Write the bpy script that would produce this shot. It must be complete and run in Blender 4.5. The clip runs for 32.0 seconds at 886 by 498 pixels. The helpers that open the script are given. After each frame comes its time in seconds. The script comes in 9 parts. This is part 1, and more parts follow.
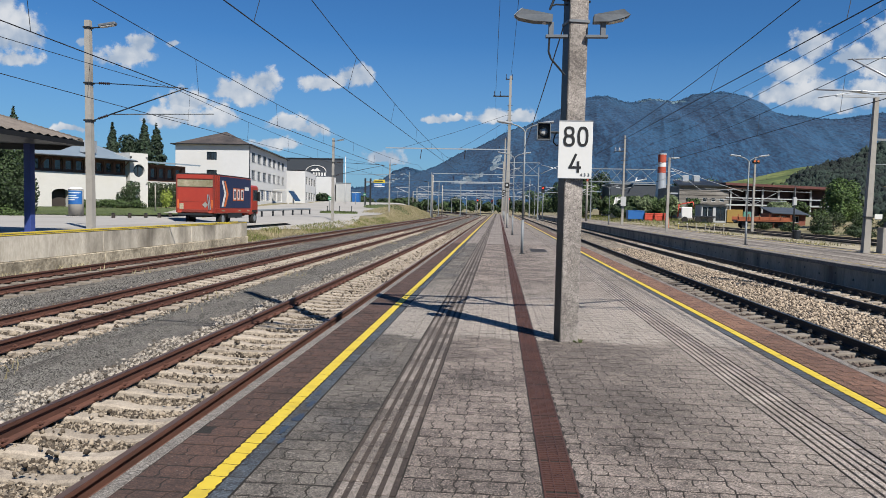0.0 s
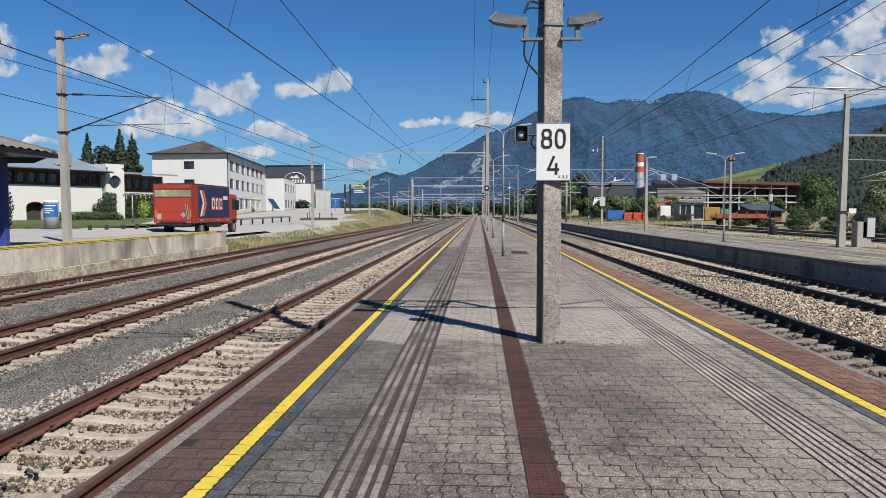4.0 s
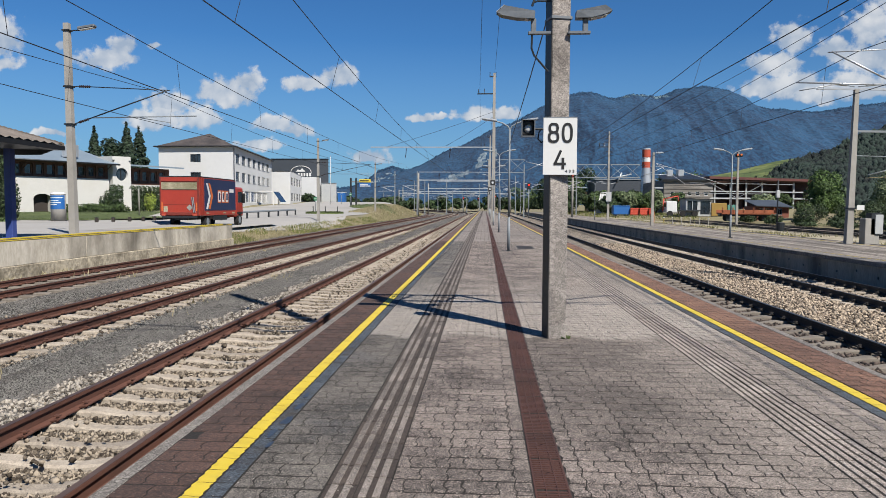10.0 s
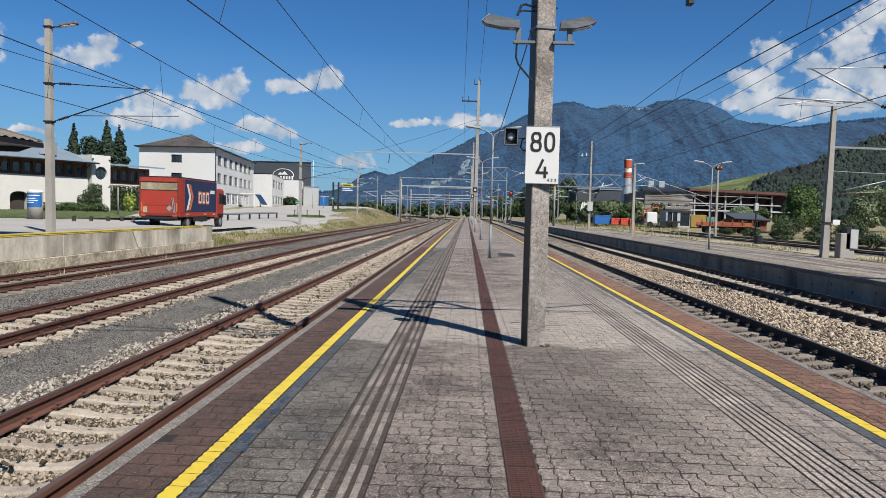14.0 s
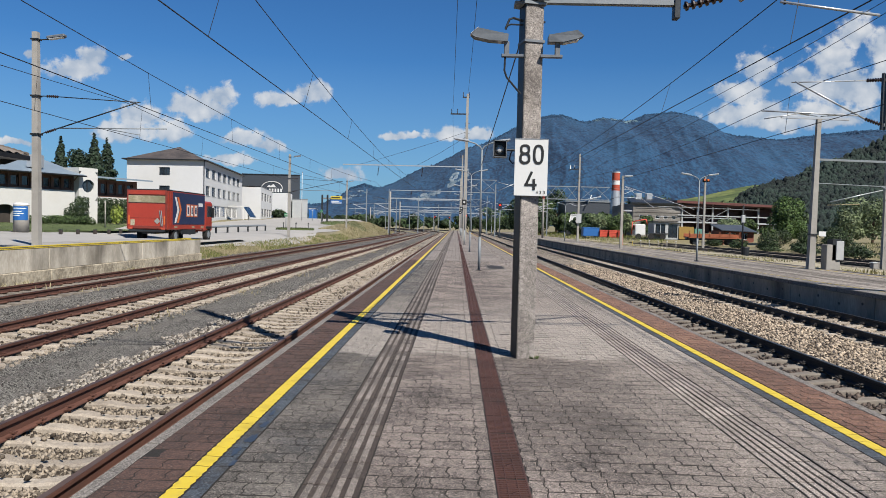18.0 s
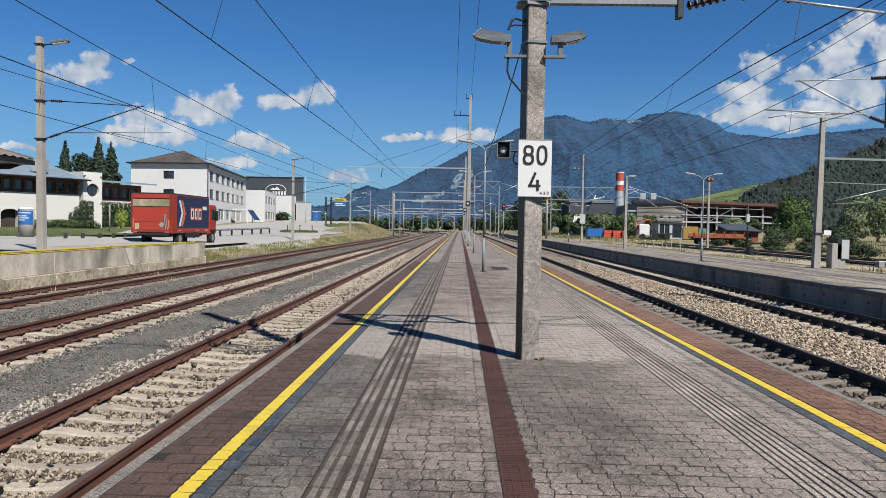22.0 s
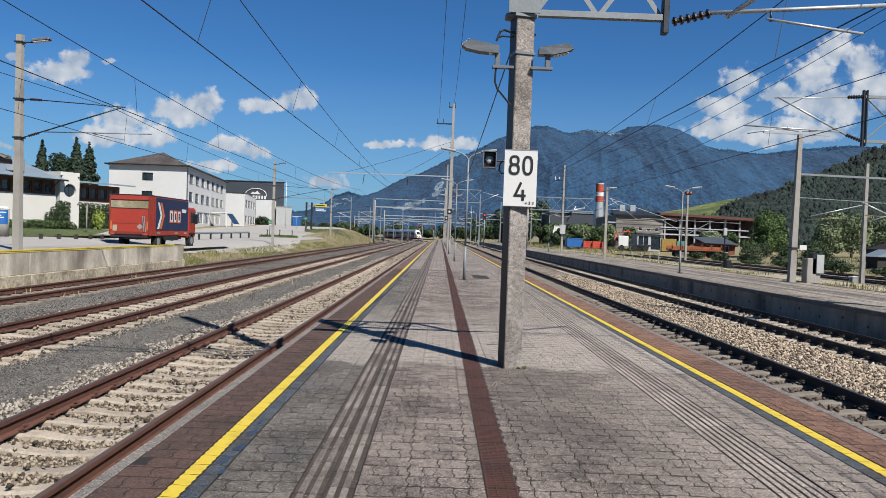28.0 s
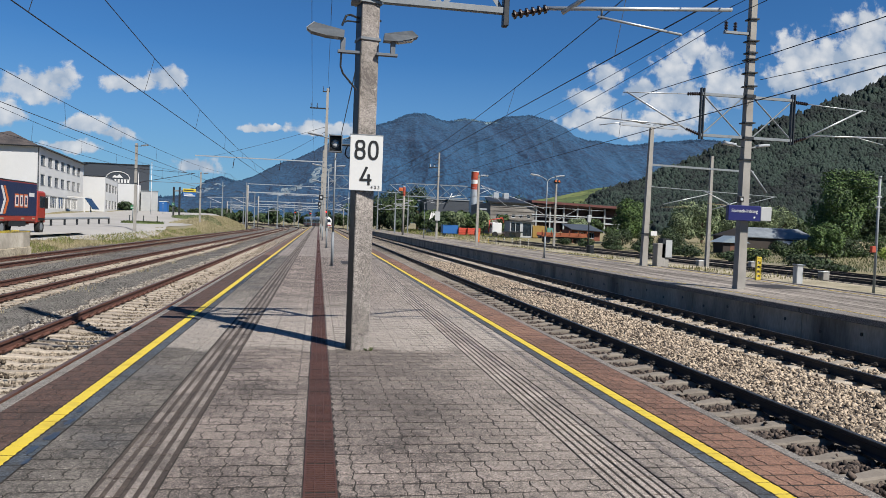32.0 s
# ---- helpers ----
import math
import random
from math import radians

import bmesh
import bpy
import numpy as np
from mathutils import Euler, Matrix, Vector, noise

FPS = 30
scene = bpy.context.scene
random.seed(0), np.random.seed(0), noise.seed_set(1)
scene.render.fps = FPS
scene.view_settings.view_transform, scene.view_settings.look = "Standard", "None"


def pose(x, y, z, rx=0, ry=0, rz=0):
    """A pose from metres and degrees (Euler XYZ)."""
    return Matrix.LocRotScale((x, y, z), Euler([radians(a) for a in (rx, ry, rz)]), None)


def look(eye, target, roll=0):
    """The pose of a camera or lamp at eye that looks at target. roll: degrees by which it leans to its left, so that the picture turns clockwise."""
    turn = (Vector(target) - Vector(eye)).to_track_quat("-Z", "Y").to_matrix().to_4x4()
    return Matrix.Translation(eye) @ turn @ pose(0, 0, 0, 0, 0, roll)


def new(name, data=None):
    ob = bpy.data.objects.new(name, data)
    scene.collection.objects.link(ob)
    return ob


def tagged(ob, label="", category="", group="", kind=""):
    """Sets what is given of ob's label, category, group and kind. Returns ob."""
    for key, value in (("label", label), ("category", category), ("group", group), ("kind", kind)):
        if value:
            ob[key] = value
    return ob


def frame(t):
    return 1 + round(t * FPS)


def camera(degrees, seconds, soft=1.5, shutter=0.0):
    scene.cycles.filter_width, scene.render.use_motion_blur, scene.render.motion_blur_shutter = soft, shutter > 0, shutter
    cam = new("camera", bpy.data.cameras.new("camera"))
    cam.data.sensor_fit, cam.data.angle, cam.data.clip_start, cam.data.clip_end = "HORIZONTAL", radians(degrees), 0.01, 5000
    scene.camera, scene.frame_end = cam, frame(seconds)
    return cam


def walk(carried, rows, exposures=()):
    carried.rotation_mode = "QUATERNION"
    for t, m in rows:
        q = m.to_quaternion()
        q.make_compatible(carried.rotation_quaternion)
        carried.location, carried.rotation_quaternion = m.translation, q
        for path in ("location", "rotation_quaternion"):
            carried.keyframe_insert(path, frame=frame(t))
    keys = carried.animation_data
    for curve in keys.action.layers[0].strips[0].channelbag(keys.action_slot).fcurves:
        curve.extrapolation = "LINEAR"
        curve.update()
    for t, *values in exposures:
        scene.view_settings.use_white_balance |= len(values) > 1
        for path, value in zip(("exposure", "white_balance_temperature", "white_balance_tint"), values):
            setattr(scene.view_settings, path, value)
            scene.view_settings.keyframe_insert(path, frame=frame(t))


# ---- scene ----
cam = camera(63.1, 32.0, soft=0.42)
PATH = [
    (0, (-0.004, 0.007, 1.577), (-0.155, 1.998, 1.462), 1.3),
    (0.5, (-0.006, 0.026, 1.583), (-0.147, 2.019, 1.487), 0.9),
    (1, (-0.004, 0.025, 1.584), (-0.132, 2.019, 1.495), 0.8),
    (1.5, (-0.01, 0.022, 1.583), (-0.138, 2.016, 1.491), 0.8),
    (2, (-0.007, 0.019, 1.579), (-0.13, 2.013, 1.489), 0.9),
    (2.5, (-0.003, 0.013, 1.58), (-0.116, 2.008, 1.485), 0.7),
    (3, (0.001, 0.028, 1.58), (-0.108, 2.023, 1.488), 0.4),
    (3.5, (0.005, 0.01, 1.584), (-0.101, 2.005, 1.487), 0.1),
    (5.5, (-0.006, 0.008, 1.579), (-0.088, 2.003, 1.468), -0.2),
    (6, (-0.002, 0.001, 1.584), (-0.078, 1.996, 1.474), -0.2),
    (6.5, (0.008, -0.002, 1.579), (-0.065, 1.993, 1.466), -0.1),
    (7, (0.015, 0.001, 1.581), (-0.058, 1.996, 1.459), -0.1),
    (7.5, (0.013, 0.014, 1.577), (-0.072, 2.008, 1.454), -0.1),
    (8, (0.012, 0.032, 1.575), (-0.088, 2.026, 1.449), -0.2),
    (8.5, (0.01, 0.029, 1.576), (-0.087, 2.023, 1.45), -0.1),
    (9, (-0.004, 0.035, 1.577), (-0.103, 2.028, 1.451), 0.1),
    (9.5, (-0.002, 0.036, 1.58), (-0.109, 2.029, 1.458), 0.2),
    (10, (0.0, 0.034, 1.58), (-0.115, 2.027, 1.461), 0.3),
    (10.5, (-0.004, 0.024, 1.57), (-0.128, 2.017, 1.451), 0.8),
    (11, (-0.004, 0.008, 1.569), (-0.15, 1.999, 1.442), 1.2),
    (11.5, (-0.013, 0.017, 1.566), (-0.18, 2.006, 1.437), 1.6),
    (12, (-0.011, 0.03, 1.572), (-0.174, 2.02, 1.451), 1.6),
    (12.5, (-0.009, 0.038, 1.578), (-0.159, 2.029, 1.462), 1.8),
    (13, (-0.001, 0.03, 1.575), (-0.129, 2.022, 1.464), 1.6),
    (13.5, (0.009, 0.03, 1.58), (-0.079, 2.025, 1.473), 1.5),
    (14, (0.005, 0.028, 1.581), (-0.059, 2.024, 1.48), 1.5),
    (14.5, (0.007, 0.033, 1.577), (-0.049, 2.03, 1.483), 1.6),
    (16.5, (0.003, 0.03, 1.576), (-0.027, 2.028, 1.503), 1.7),
    (17, (0.004, 0.034, 1.576), (-0.027, 2.033, 1.506), 1.5),
    (17.5, (0.005, 0.025, 1.579), (-0.026, 2.024, 1.511), 1.5),
    (18, (0.004, 0.024, 1.579), (-0.031, 2.023, 1.513), 1.4),
    (18.5, (0.001, 0.022, 1.58), (-0.039, 2.02, 1.513), 1.3),
    (19, (0.002, 0.026, 1.583), (-0.04, 2.025, 1.519), 1.2),
    (19.5, (0.004, 0.036, 1.579), (-0.04, 2.035, 1.517), 1.1),
    (20, (-0.005, 0.028, 1.58), (-0.05, 2.027, 1.519), 1.0),
    (20.5, (0.0, 0.045, 1.577), (-0.048, 2.043, 1.517), 0.9),
    (21, (-0.002, 0.029, 1.577), (-0.05, 2.027, 1.516), 0.9),
    (21.5, (-0.003, 0.026, 1.578), (-0.05, 2.025, 1.518), 1.0),
    (22, (0.002, 0.037, 1.579), (-0.044, 2.035, 1.517), 1.0),
    (22.5, (-0.003, 0.032, 1.579), (-0.053, 2.03, 1.516), 0.9),
    (23, (-0.009, 0.027, 1.579), (-0.057, 2.026, 1.514), 1.0),
    (23.5, (-0.011, 0.027, 1.582), (-0.061, 2.025, 1.519), 1.1),
    (24, (-0.007, 0.041, 1.577), (-0.057, 2.039, 1.516), 1.1),
    (24.5, (-0.008, 0.034, 1.581), (-0.058, 2.033, 1.522), 1.1),
    (26.5, (-0.02, 0.022, 1.58), (-0.05, 2.021, 1.536), 1.2),
    (27, (-0.036, 0.014, 1.578), (-0.052, 2.014, 1.534), 1.5),
    (27.5, (-0.044, 0.005, 1.578), (-0.046, 2.004, 1.537), 1.9),
    (28, (-0.056, 0.006, 1.579), (-0.047, 2.006, 1.54), 2.1),
    (28.5, (-0.064, 0.007, 1.581), (-0.035, 2.007, 1.547), 2.1),
    (29, (-0.068, 0.001, 1.58), (-0.022, 2.0, 1.551), 2.2),
    (29.5, (-0.073, -0.013, 1.577), (-0.012, 1.986, 1.551), 2.2),
    (30, (-0.075, -0.029, 1.581), (0.007, 1.969, 1.559), 2.3),
    (30.5, (-0.072, -0.046, 1.574), (0.044, 1.951, 1.552), 2.5),
    (31, (-0.044, -0.05, 1.573), (0.116, 1.944, 1.547), 3.0),
    (31.5, (0.098, -0.085, 1.574), (0.31, 1.904, 1.539), 2.9),
    (32, (0.326, -0.158, 1.558), (0.669, 1.811, 1.495), 2.2),
]
walk(cam, [(t, look(eye, target, roll)) for t, eye, target, roll in PATH])


# ---------- world, sun ----------
SUN_DIR = Vector((0.56, -0.73, 1.0)).normalized()      # towards the sun
CLOUDS = [  # direction (x/y, z/y) and half sizes of the cumulus clouds over the valley
    (-0.534, 0.203, 0.046, 0.018), (-0.510, 0.220, 0.022, 0.016), (-0.596, 0.224, 0.012, 0.010), (-0.363, 0.155, 0.046, 0.021), (-0.331, 0.172, 0.021, 0.016),
    (-0.248, 0.170, 0.034, 0.010), (-0.201, 0.177, 0.021, 0.017), (-0.442, 0.140, 0.040, 0.019), (-0.466, 0.120, 0.046, 0.014), (-0.398, 0.121, 0.028, 0.013),
    (-0.295, 0.109, 0.034, 0.012), (-0.263, 0.102, 0.026, 0.011), (-0.622, 0.100, 0.040, 0.006), (-0.087, 0.121, 0.018, 0.006), (-0.060, 0.123, 0.013, 0.005),
    (-0.013, 0.123, 0.028, 0.011), (0.026, 0.128, 0.024, 0.011), (-0.319, 0.083, 0.040, 0.008), (-0.161, 0.068, 0.029, 0.011), (-0.466, 0.222, 0.015, 0.005),
    (0.382, 0.188, 0.036, 0.018), (0.407, 0.223, 0.026, 0.025), (0.367, 0.159, 0.032, 0.016), (0.418, 0.162, 0.036, 0.020), 
    (0.456, 0.206, 0.028, 0.018), (0.508, 0.234, 0.030, 0.033), (0.537, 0.270, 0.024, 0.022), (0.527, 0.198, 0.058, 0.030), (0.580, 0.248, 0.030, 0.028),
    (0.599, 0.216, 0.042, 0.030), (0.502, 0.159, 0.052, 0.018), (0.450, 0.148, 0.034, 0.012), (0.718, 0.278, 0.044, 0.036), (0.702, 0.240, 0.042, 0.032),
    (0.776, 0.275, 0.055, 0.038), (0.832, 0.323, 0.050, 0.036), (0.834, 0.289, 0.060, 0.043), (0.817, 0.244, 0.066, 0.026),
    (-0.700, 0.235, 0.040, 0.036), (-0.725, 0.275, 0.030, 0.026), (-0.690, 0.200, 0.032, 0.014)]


def sky():
    w = bpy.data.worlds.new("sky")
    scene.world = w
    w.use_nodes = True
    nt = w.node_tree
    N, L = nt.nodes, nt.links
    N.clear()

    def math_(op, a, b=None, c=None, clamp=False):
        n = N.new("ShaderNodeMath")
        n.operation, n.use_clamp = op, clamp
        for i, v in enumerate((a, b, c)):
            if v is None:
                continue
            if isinstance(v, (int, float)):
                n.inputs[i].default_value = v
            else:
                L.new(v, n.inputs[i])
        return n.outputs[0]
    out, bg = N.new("ShaderNodeOutputWorld"), N.new("ShaderNodeBackground")
    sk = N.new("ShaderNodeTexSky")
    sk.sky_type, sk.sun_disc = "NISHITA", False
    sk.sun_elevation = math.asin(SUN_DIR.z)
    sk.sun_rotation = math.atan2(SUN_DIR.x, SUN_DIR.y)
    sk.altitude, sk.air_density, sk.dust_density, sk.ozone_density = 650, 1.0, 0.35, 2.6
    tc = N.new("ShaderNodeTexCoord")
    sep = N.new("ShaderNodeSeparateXYZ")
    L.new(tc.outputs["Generated"], sep.inputs[0])
    x, y, z = sep.outputs
    ys = math_("MAXIMUM", math_("ABSOLUTE", y), 0.05)
    u, v = math_("DIVIDE", x, ys), math_("DIVIDE", z, ys)
    front = math_("GREATER_THAN", y, 0.0)
    uv = N.new("ShaderNodeCombineXYZ")
    L.new(u, uv.inputs[0]), L.new(v, uv.inputs[1]), L.new(front, uv.inputs[2])
    # billows: the cloud outlines are pushed about by a coarse and a fine swirl
    for sc, am in ((24, 0.030), (70, 0.014)):
        nz = N.new("ShaderNodeTexNoise")
        nz.inputs["Scale"].default_value, nz.inputs["Detail"].default_value = sc, 3
        L.new(uv.outputs[0], nz.inputs["Vector"])
        sc_ = N.new("ShaderNodeSeparateColor")
        L.new(nz.outputs["Color"], sc_.inputs[0])
        u = math_("ADD", u, math_("MULTIPLY", math_("SUBTRACT", sc_.outputs[0], 0.5), am))
        v = math_("ADD", v, math_("MULTIPLY", math_("SUBTRACT", sc_.outputs[1], 0.5), am * 0.8))

    def noise_(scale, detail, rough):
        n = N.new("ShaderNodeTexNoise")
        n.inputs["Scale"].default_value, n.inputs["Detail"].default_value = scale, detail
        n.inputs["Roughness"].default_value = rough
        L.new(uv.outputs[0], n.inputs["Vector"])
        return n.outputs["Fac"]
    rag, big = noise_(60, 9, 0.62), noise_(22, 4, 0.55)

    def heap(scale):
        n = N.new("ShaderNodeTexVoronoi")
        n.voronoi_dimensions, n.feature = "2D", "SMOOTH_F1"
        n.inputs["Scale"].default_value, n.inputs["Smoothness"].default_value = scale, 0.35
        L.new(uv.outputs[0], n.inputs["Vector"])
        return math_("SUBTRACT", 0.40, n.outputs["Distance"])
    h1, h2 = heap(27), heap(64)
    wob = math_("ADD", math_("MULTIPLY", math_("SUBTRACT", rag, 0.5), 1.5), math_("MULTIPLY", math_("SUBTRACT", big, 0.5), 1.25))
    wob = math_("ADD", wob, math_("ADD", math_("MULTIPLY", h1, 0.3), math_("MULTIPLY", h2, 0.3)))
    best, low = None, None
    for cu, cv, ru, rv in CLOUDS:
        ru, rv = ru * 1.08, rv * 1.12
        du = math_("MULTIPLY", math_("SUBTRACT", u, cu), 1 / ru)
        dv = math_("MULTIPLY", math_("SUBTRACT", v, cv), 1 / rv)
        dv2 = math_("MAXIMUM", dv, math_("MULTIPLY", dv, -1.35))
        r = math_("SQRT", math_("ADD", math_("MULTIPLY", du, du), math_("MULTIPLY", dv2, dv2)))
        s = math_("SUBTRACT", 1.2, r)
        best = s if best is None else math_("MAXIMUM", best, s)
        hgt = math_("SUBTRACT", dv, math_("MULTIPLY", math_("MAXIMUM", math_("SUBTRACT", r, 1.0), 0.0), 9.0))
        low = hgt if low is None else math_("MAXIMUM", low, hgt)
    dens = math_("ADD", best, wob)
    fac = N.new("ShaderNodeMapRange")
    fac.interpolation_type = "SMOOTHSTEP"
    fac.inputs["From Min"].default_value, fac.inputs["From Max"].default_value = 0.02, 0.55
    L.new(dens, fac.inputs["Value"])
    # sunlit tops, greyer bases
    lit = math_("ADD", math_("MULTIPLY", low, 0.22), math_("MULTIPLY", math_("SUBTRACT", big, 0.5), 1.6))
    lit = math_("ADD", lit, math_("MULTIPLY", math_("SUBTRACT", rag, 0.5), 0.8))
    lit = math_("ADD", lit, math_("ADD", math_("MULTIPLY", h1, 1.0), math_("MULTIPLY", h2, 0.5)))
    lit = math_("ADD", lit, 0.40, clamp=True)
    col = N.new("ShaderNodeMix")
    col.data_type = "RGBA"
    col.inputs["A"].default_value, col.inputs["B"].default_value = (6.4, 7.8, 9.8, 1), (12.6, 12.9, 13.3, 1)
    L.new(lit, col.inputs["Factor"])
    # thin veil of haze towards the horizon comes with the sky itself
    mix = N.new("ShaderNodeMix")
    mix.data_type = "RGBA"
    L.new(math_("MULTIPLY", math_("MULTIPLY", fac.outputs[0], 0.92), front), mix.inputs["Factor"])
    hs = N.new("ShaderNodeHueSaturation")
    hs.inputs["Saturation"].default_value, hs.inputs["Value"].default_value = 1.12, 1.13
    L.new(sk.outputs[0], hs.inputs["Color"])
    gain = N.new("ShaderNodeMix")
    gain.data_type, gain.blend_type = "RGBA", "MULTIPLY"
    gain.inputs["Factor"].default_value, gain.inputs["B"].default_value = 1.0, (0.56, 1.02, 1.42, 1)
    L.new(hs.outputs[0], gain.inputs["A"])
    # summer haze over the valley, thinning upwards
    haze = N.new("ShaderNodeMix")
    haze.data_type = "RGBA"
    haze.inputs["B"].default_value = (3.5, 6.3, 9.8, 1)
    thin = math_("SUBTRACT", 1.0, math_("MULTIPLY", math_("ABSOLUTE", z), 4.6), clamp=True)
    L.new(math_("MULTIPLY", thin, 0.7), haze.inputs["Factor"]), L.new(gain.outputs["Result"], haze.inputs["A"])
    L.new(haze.outputs["Result"], mix.inputs["A"]), L.new(col.outputs["Result"], mix.inputs["B"])
    L.new(mix.outputs["Result"], bg.inputs["Color"])
    bg.inputs["Strength"].default_value = 0.0345
    L.new(bg.outputs[0], out.inputs[0])


sky()
sun = new("sun", bpy.data.lights.new("sun", "SUN"))
sun.data.energy, sun.data.angle, sun.data.color = 5.0, radians(0.53), (1.0, 0.945, 0.865)
sun.matrix_basis = look(SUN_DIR * 50, (0, 0, 0))
scene.view_settings.exposure = 0.75


# ---------- materials ----------
def rgb(h):
    c = [int(h[i:i + 2], 16) / 255 for i in (0, 2, 4)]
    return tuple(a / 12.92 if a < 0.04045 else ((a + 0.055) / 1.055) ** 2.4 for a in c) + (1,)


MATS = {}


def mat(name, a, b=None, rough=0.8, metal=0.0, big=1.0, fine=40.0, bump=0.0, spread=0.5, vary=0.0, stain=None, stain_scale=0.7,
        stain_amount=0.5, island=0.0, coat=0.0, local=False, dist=0.01, stretch=(1, 1, 1), grain=1.0):
    """A procedural surface: two colours mixed by coarse and fine noise, optional stains, bump, and change from piece to piece."""
    if name in MATS:
        return MATS[name]
    m = bpy.data.materials.new(name)
    MATS[name] = m
    m.use_nodes = True
    nt = m.node_tree
    N, L = nt.nodes, nt.links
    p = N["Principled BSDF"]
    a = rgb(a) if isinstance(a, str) else (*a, 1)
    b = a if b is None else rgb(b) if isinstance(b, str) else (*b, 1)
    a, b = ((*(0.62 * k for k in c[:3]), 1) for c in (a, b))
    if local:
        co = N.new("ShaderNodeTexCoord").outputs["Object"]
    else:
        co = N.new("ShaderNodeNewGeometry").outputs["Position"]
    if stretch != (1, 1, 1):
        mp = N.new("ShaderNodeMapping")
        mp.inputs["Scale"].default_value = stretch
        L.new(co, mp.inputs[0])
        co = mp.outputs[0]

    def tex(scale, detail=4):
        n = N.new("ShaderNodeTexNoise")
        n.inputs["Scale"].default_value, n.inputs["Detail"].default_value = scale, detail
        L.new(co, n.inputs["Vector"])
        return n.outputs["Fac"]

    def mth(op, x, y):
        n = N.new("ShaderNodeMath")
        n.operation = op
        for i, v in enumerate((x, y)):
            if isinstance(v, (int, float)):
                n.inputs[i].default_value = v
            else:
                L.new(v, n.inputs[i])
        return n.outputs[0]

    def mixc(f, x, y):
        n = N.new("ShaderNodeMix")
        n.data_type = "RGBA"
        for s, v in (("Factor", f), ("A", x), ("B", y)):
            if isinstance(v, (int, float, tuple)):
                n.inputs[s].default_value = v
            else:
                L.new(v, n.inputs[s])
        return n.outputs["Result"]
    nb, nf, nm = tex(big, 5), tex(fine, 5), tex(math.sqrt(big * fine), 4)
    f = mth("ADD", mth("MULTIPLY", mth("SUBTRACT", nb, 0.5), 2.2 * spread), mth("MULTIPLY", mth("SUBTRACT", nf, 0.5), 2.6 * spread * grain))
    f = mth("ADD", mth("ADD", f, 0.5), mth("MULTIPLY", mth("SUBTRACT", nm, 0.5), 1.6 * spread))
    if vary:
        oi = N.new("ShaderNodeObjectInfo")
        f = mth("ADD", f, mth("MULTIPLY", mth("SUBTRACT", oi.outputs["Random"], 0.5), vary))
    if island:
        ge = N.new("ShaderNodeNewGeometry")
        f = mth("ADD", f, mth("MULTIPLY", mth("SUBTRACT", ge.outputs["Random Per Island"], 0.5), island))
    n = N.new("ShaderNodeClamp")
    L.new(f, n.inputs[0])
    colr = mixc(n.outputs[0], a, b)
    if stain:
        s = N.new("ShaderNodeMapRange")
        s.inputs["From Min"].default_value, s.inputs["From Max"].default_value = 0.5, 0.72
        s.inputs["To Max"].default_value = stain_amount
        L.new(tex(stain_scale, 6), s.inputs[0])
        colr = mixc(s.outputs[0], colr, tuple(0.62 * k for k in rgb(stain)[:3]) + (1,))
    L.new(colr, p.inputs["Base Color"])
    r = mth("ADD", mth("MULTIPLY", mth("SUBTRACT", nf, 0.5), 0.25), rough)
    L.new(r, p.inputs["Roughness"])
    p.inputs["Metallic"].default_value = metal
    p.inputs["Coat Weight"].default_value = coat
    if bump:
        bp = N.new("ShaderNodeBump")
        bp.inputs["Strength"].default_value, bp.inputs["Distance"].default_value = bump, dist
        L.new(nf, bp.inputs["Height"])
        L.new(bp.outputs[0], p.inputs["Normal"])
    return m


def glass_mat():
    m = mat("window_glass", "20262c", "39434c", rough=0.08, big=0.4, fine=3, spread=0.4)
    m.node_tree.nodes["Principled BSDF"].inputs["Specular IOR Level"].default_value = 0.9
    return m


def glow_mat(name, colour, strength):
    m = mat(name, colour, rough=0.4)
    p = m.node_tree.nodes["Principled BSDF"]
    p.inputs["Emission Color"].default_value, p.inputs["Emission Strength"].default_value = rgb(colour), strength
    return m


PAVER = mat("paver_grey", "2b2522", "a3968d", rough=0.94, big=1.3, fine=150, bump=0.8, spread=0.75, vary=0.3, island=0.3, stain="443d37",
            stain_scale=0.9, stain_amount=0.35, dist=0.007, grain=2.3)
PAVER_WORN = mat("paver_grey_worn", "201d1a", "847d75", rough=0.94, big=1.3, fine=150, bump=0.8, spread=0.75, vary=0.3, island=0.3, stain="3a444e",
                 stain_scale=1.1, stain_amount=0.4, dist=0.007, grain=2.3)
PAVER_RED = mat("paver_red", "33261f", "644a40", rough=0.94, big=1.4, fine=95, bump=0.6, spread=0.7, island=0.35, vary=0.35, stain="3c302b",
                stain_scale=0.7, stain_amount=0.7, dist=0.005, grain=2.0)
PAVER_RED2 = mat("paver_red_fresh", "4d352b", "94705d", rough=0.94, big=1.4, fine=110, bump=0.6, spread=0.7, island=0.35, vary=0.35, stain="57433a",
                 stain_scale=0.6, stain_amount=0.5, dist=0.005, grain=2.0)
YELLOW = mat("yellow_line_paint", "dfc233", "ead04a", rough=0.6, big=3, fine=90, bump=0.2, spread=0.4, stain="a08c3c", stain_scale=5, stain_amount=0.5,
             dist=0.003)
BLUEGREY = mat("worn_blue_paint", "252c36", "5a636c", rough=0.9, spread=0.75, big=2.2, fine=90, bump=0.5, stain="403b36", stain_scale=2.5, stain_amount=0.9, dist=0.004,
               grain=2.0)
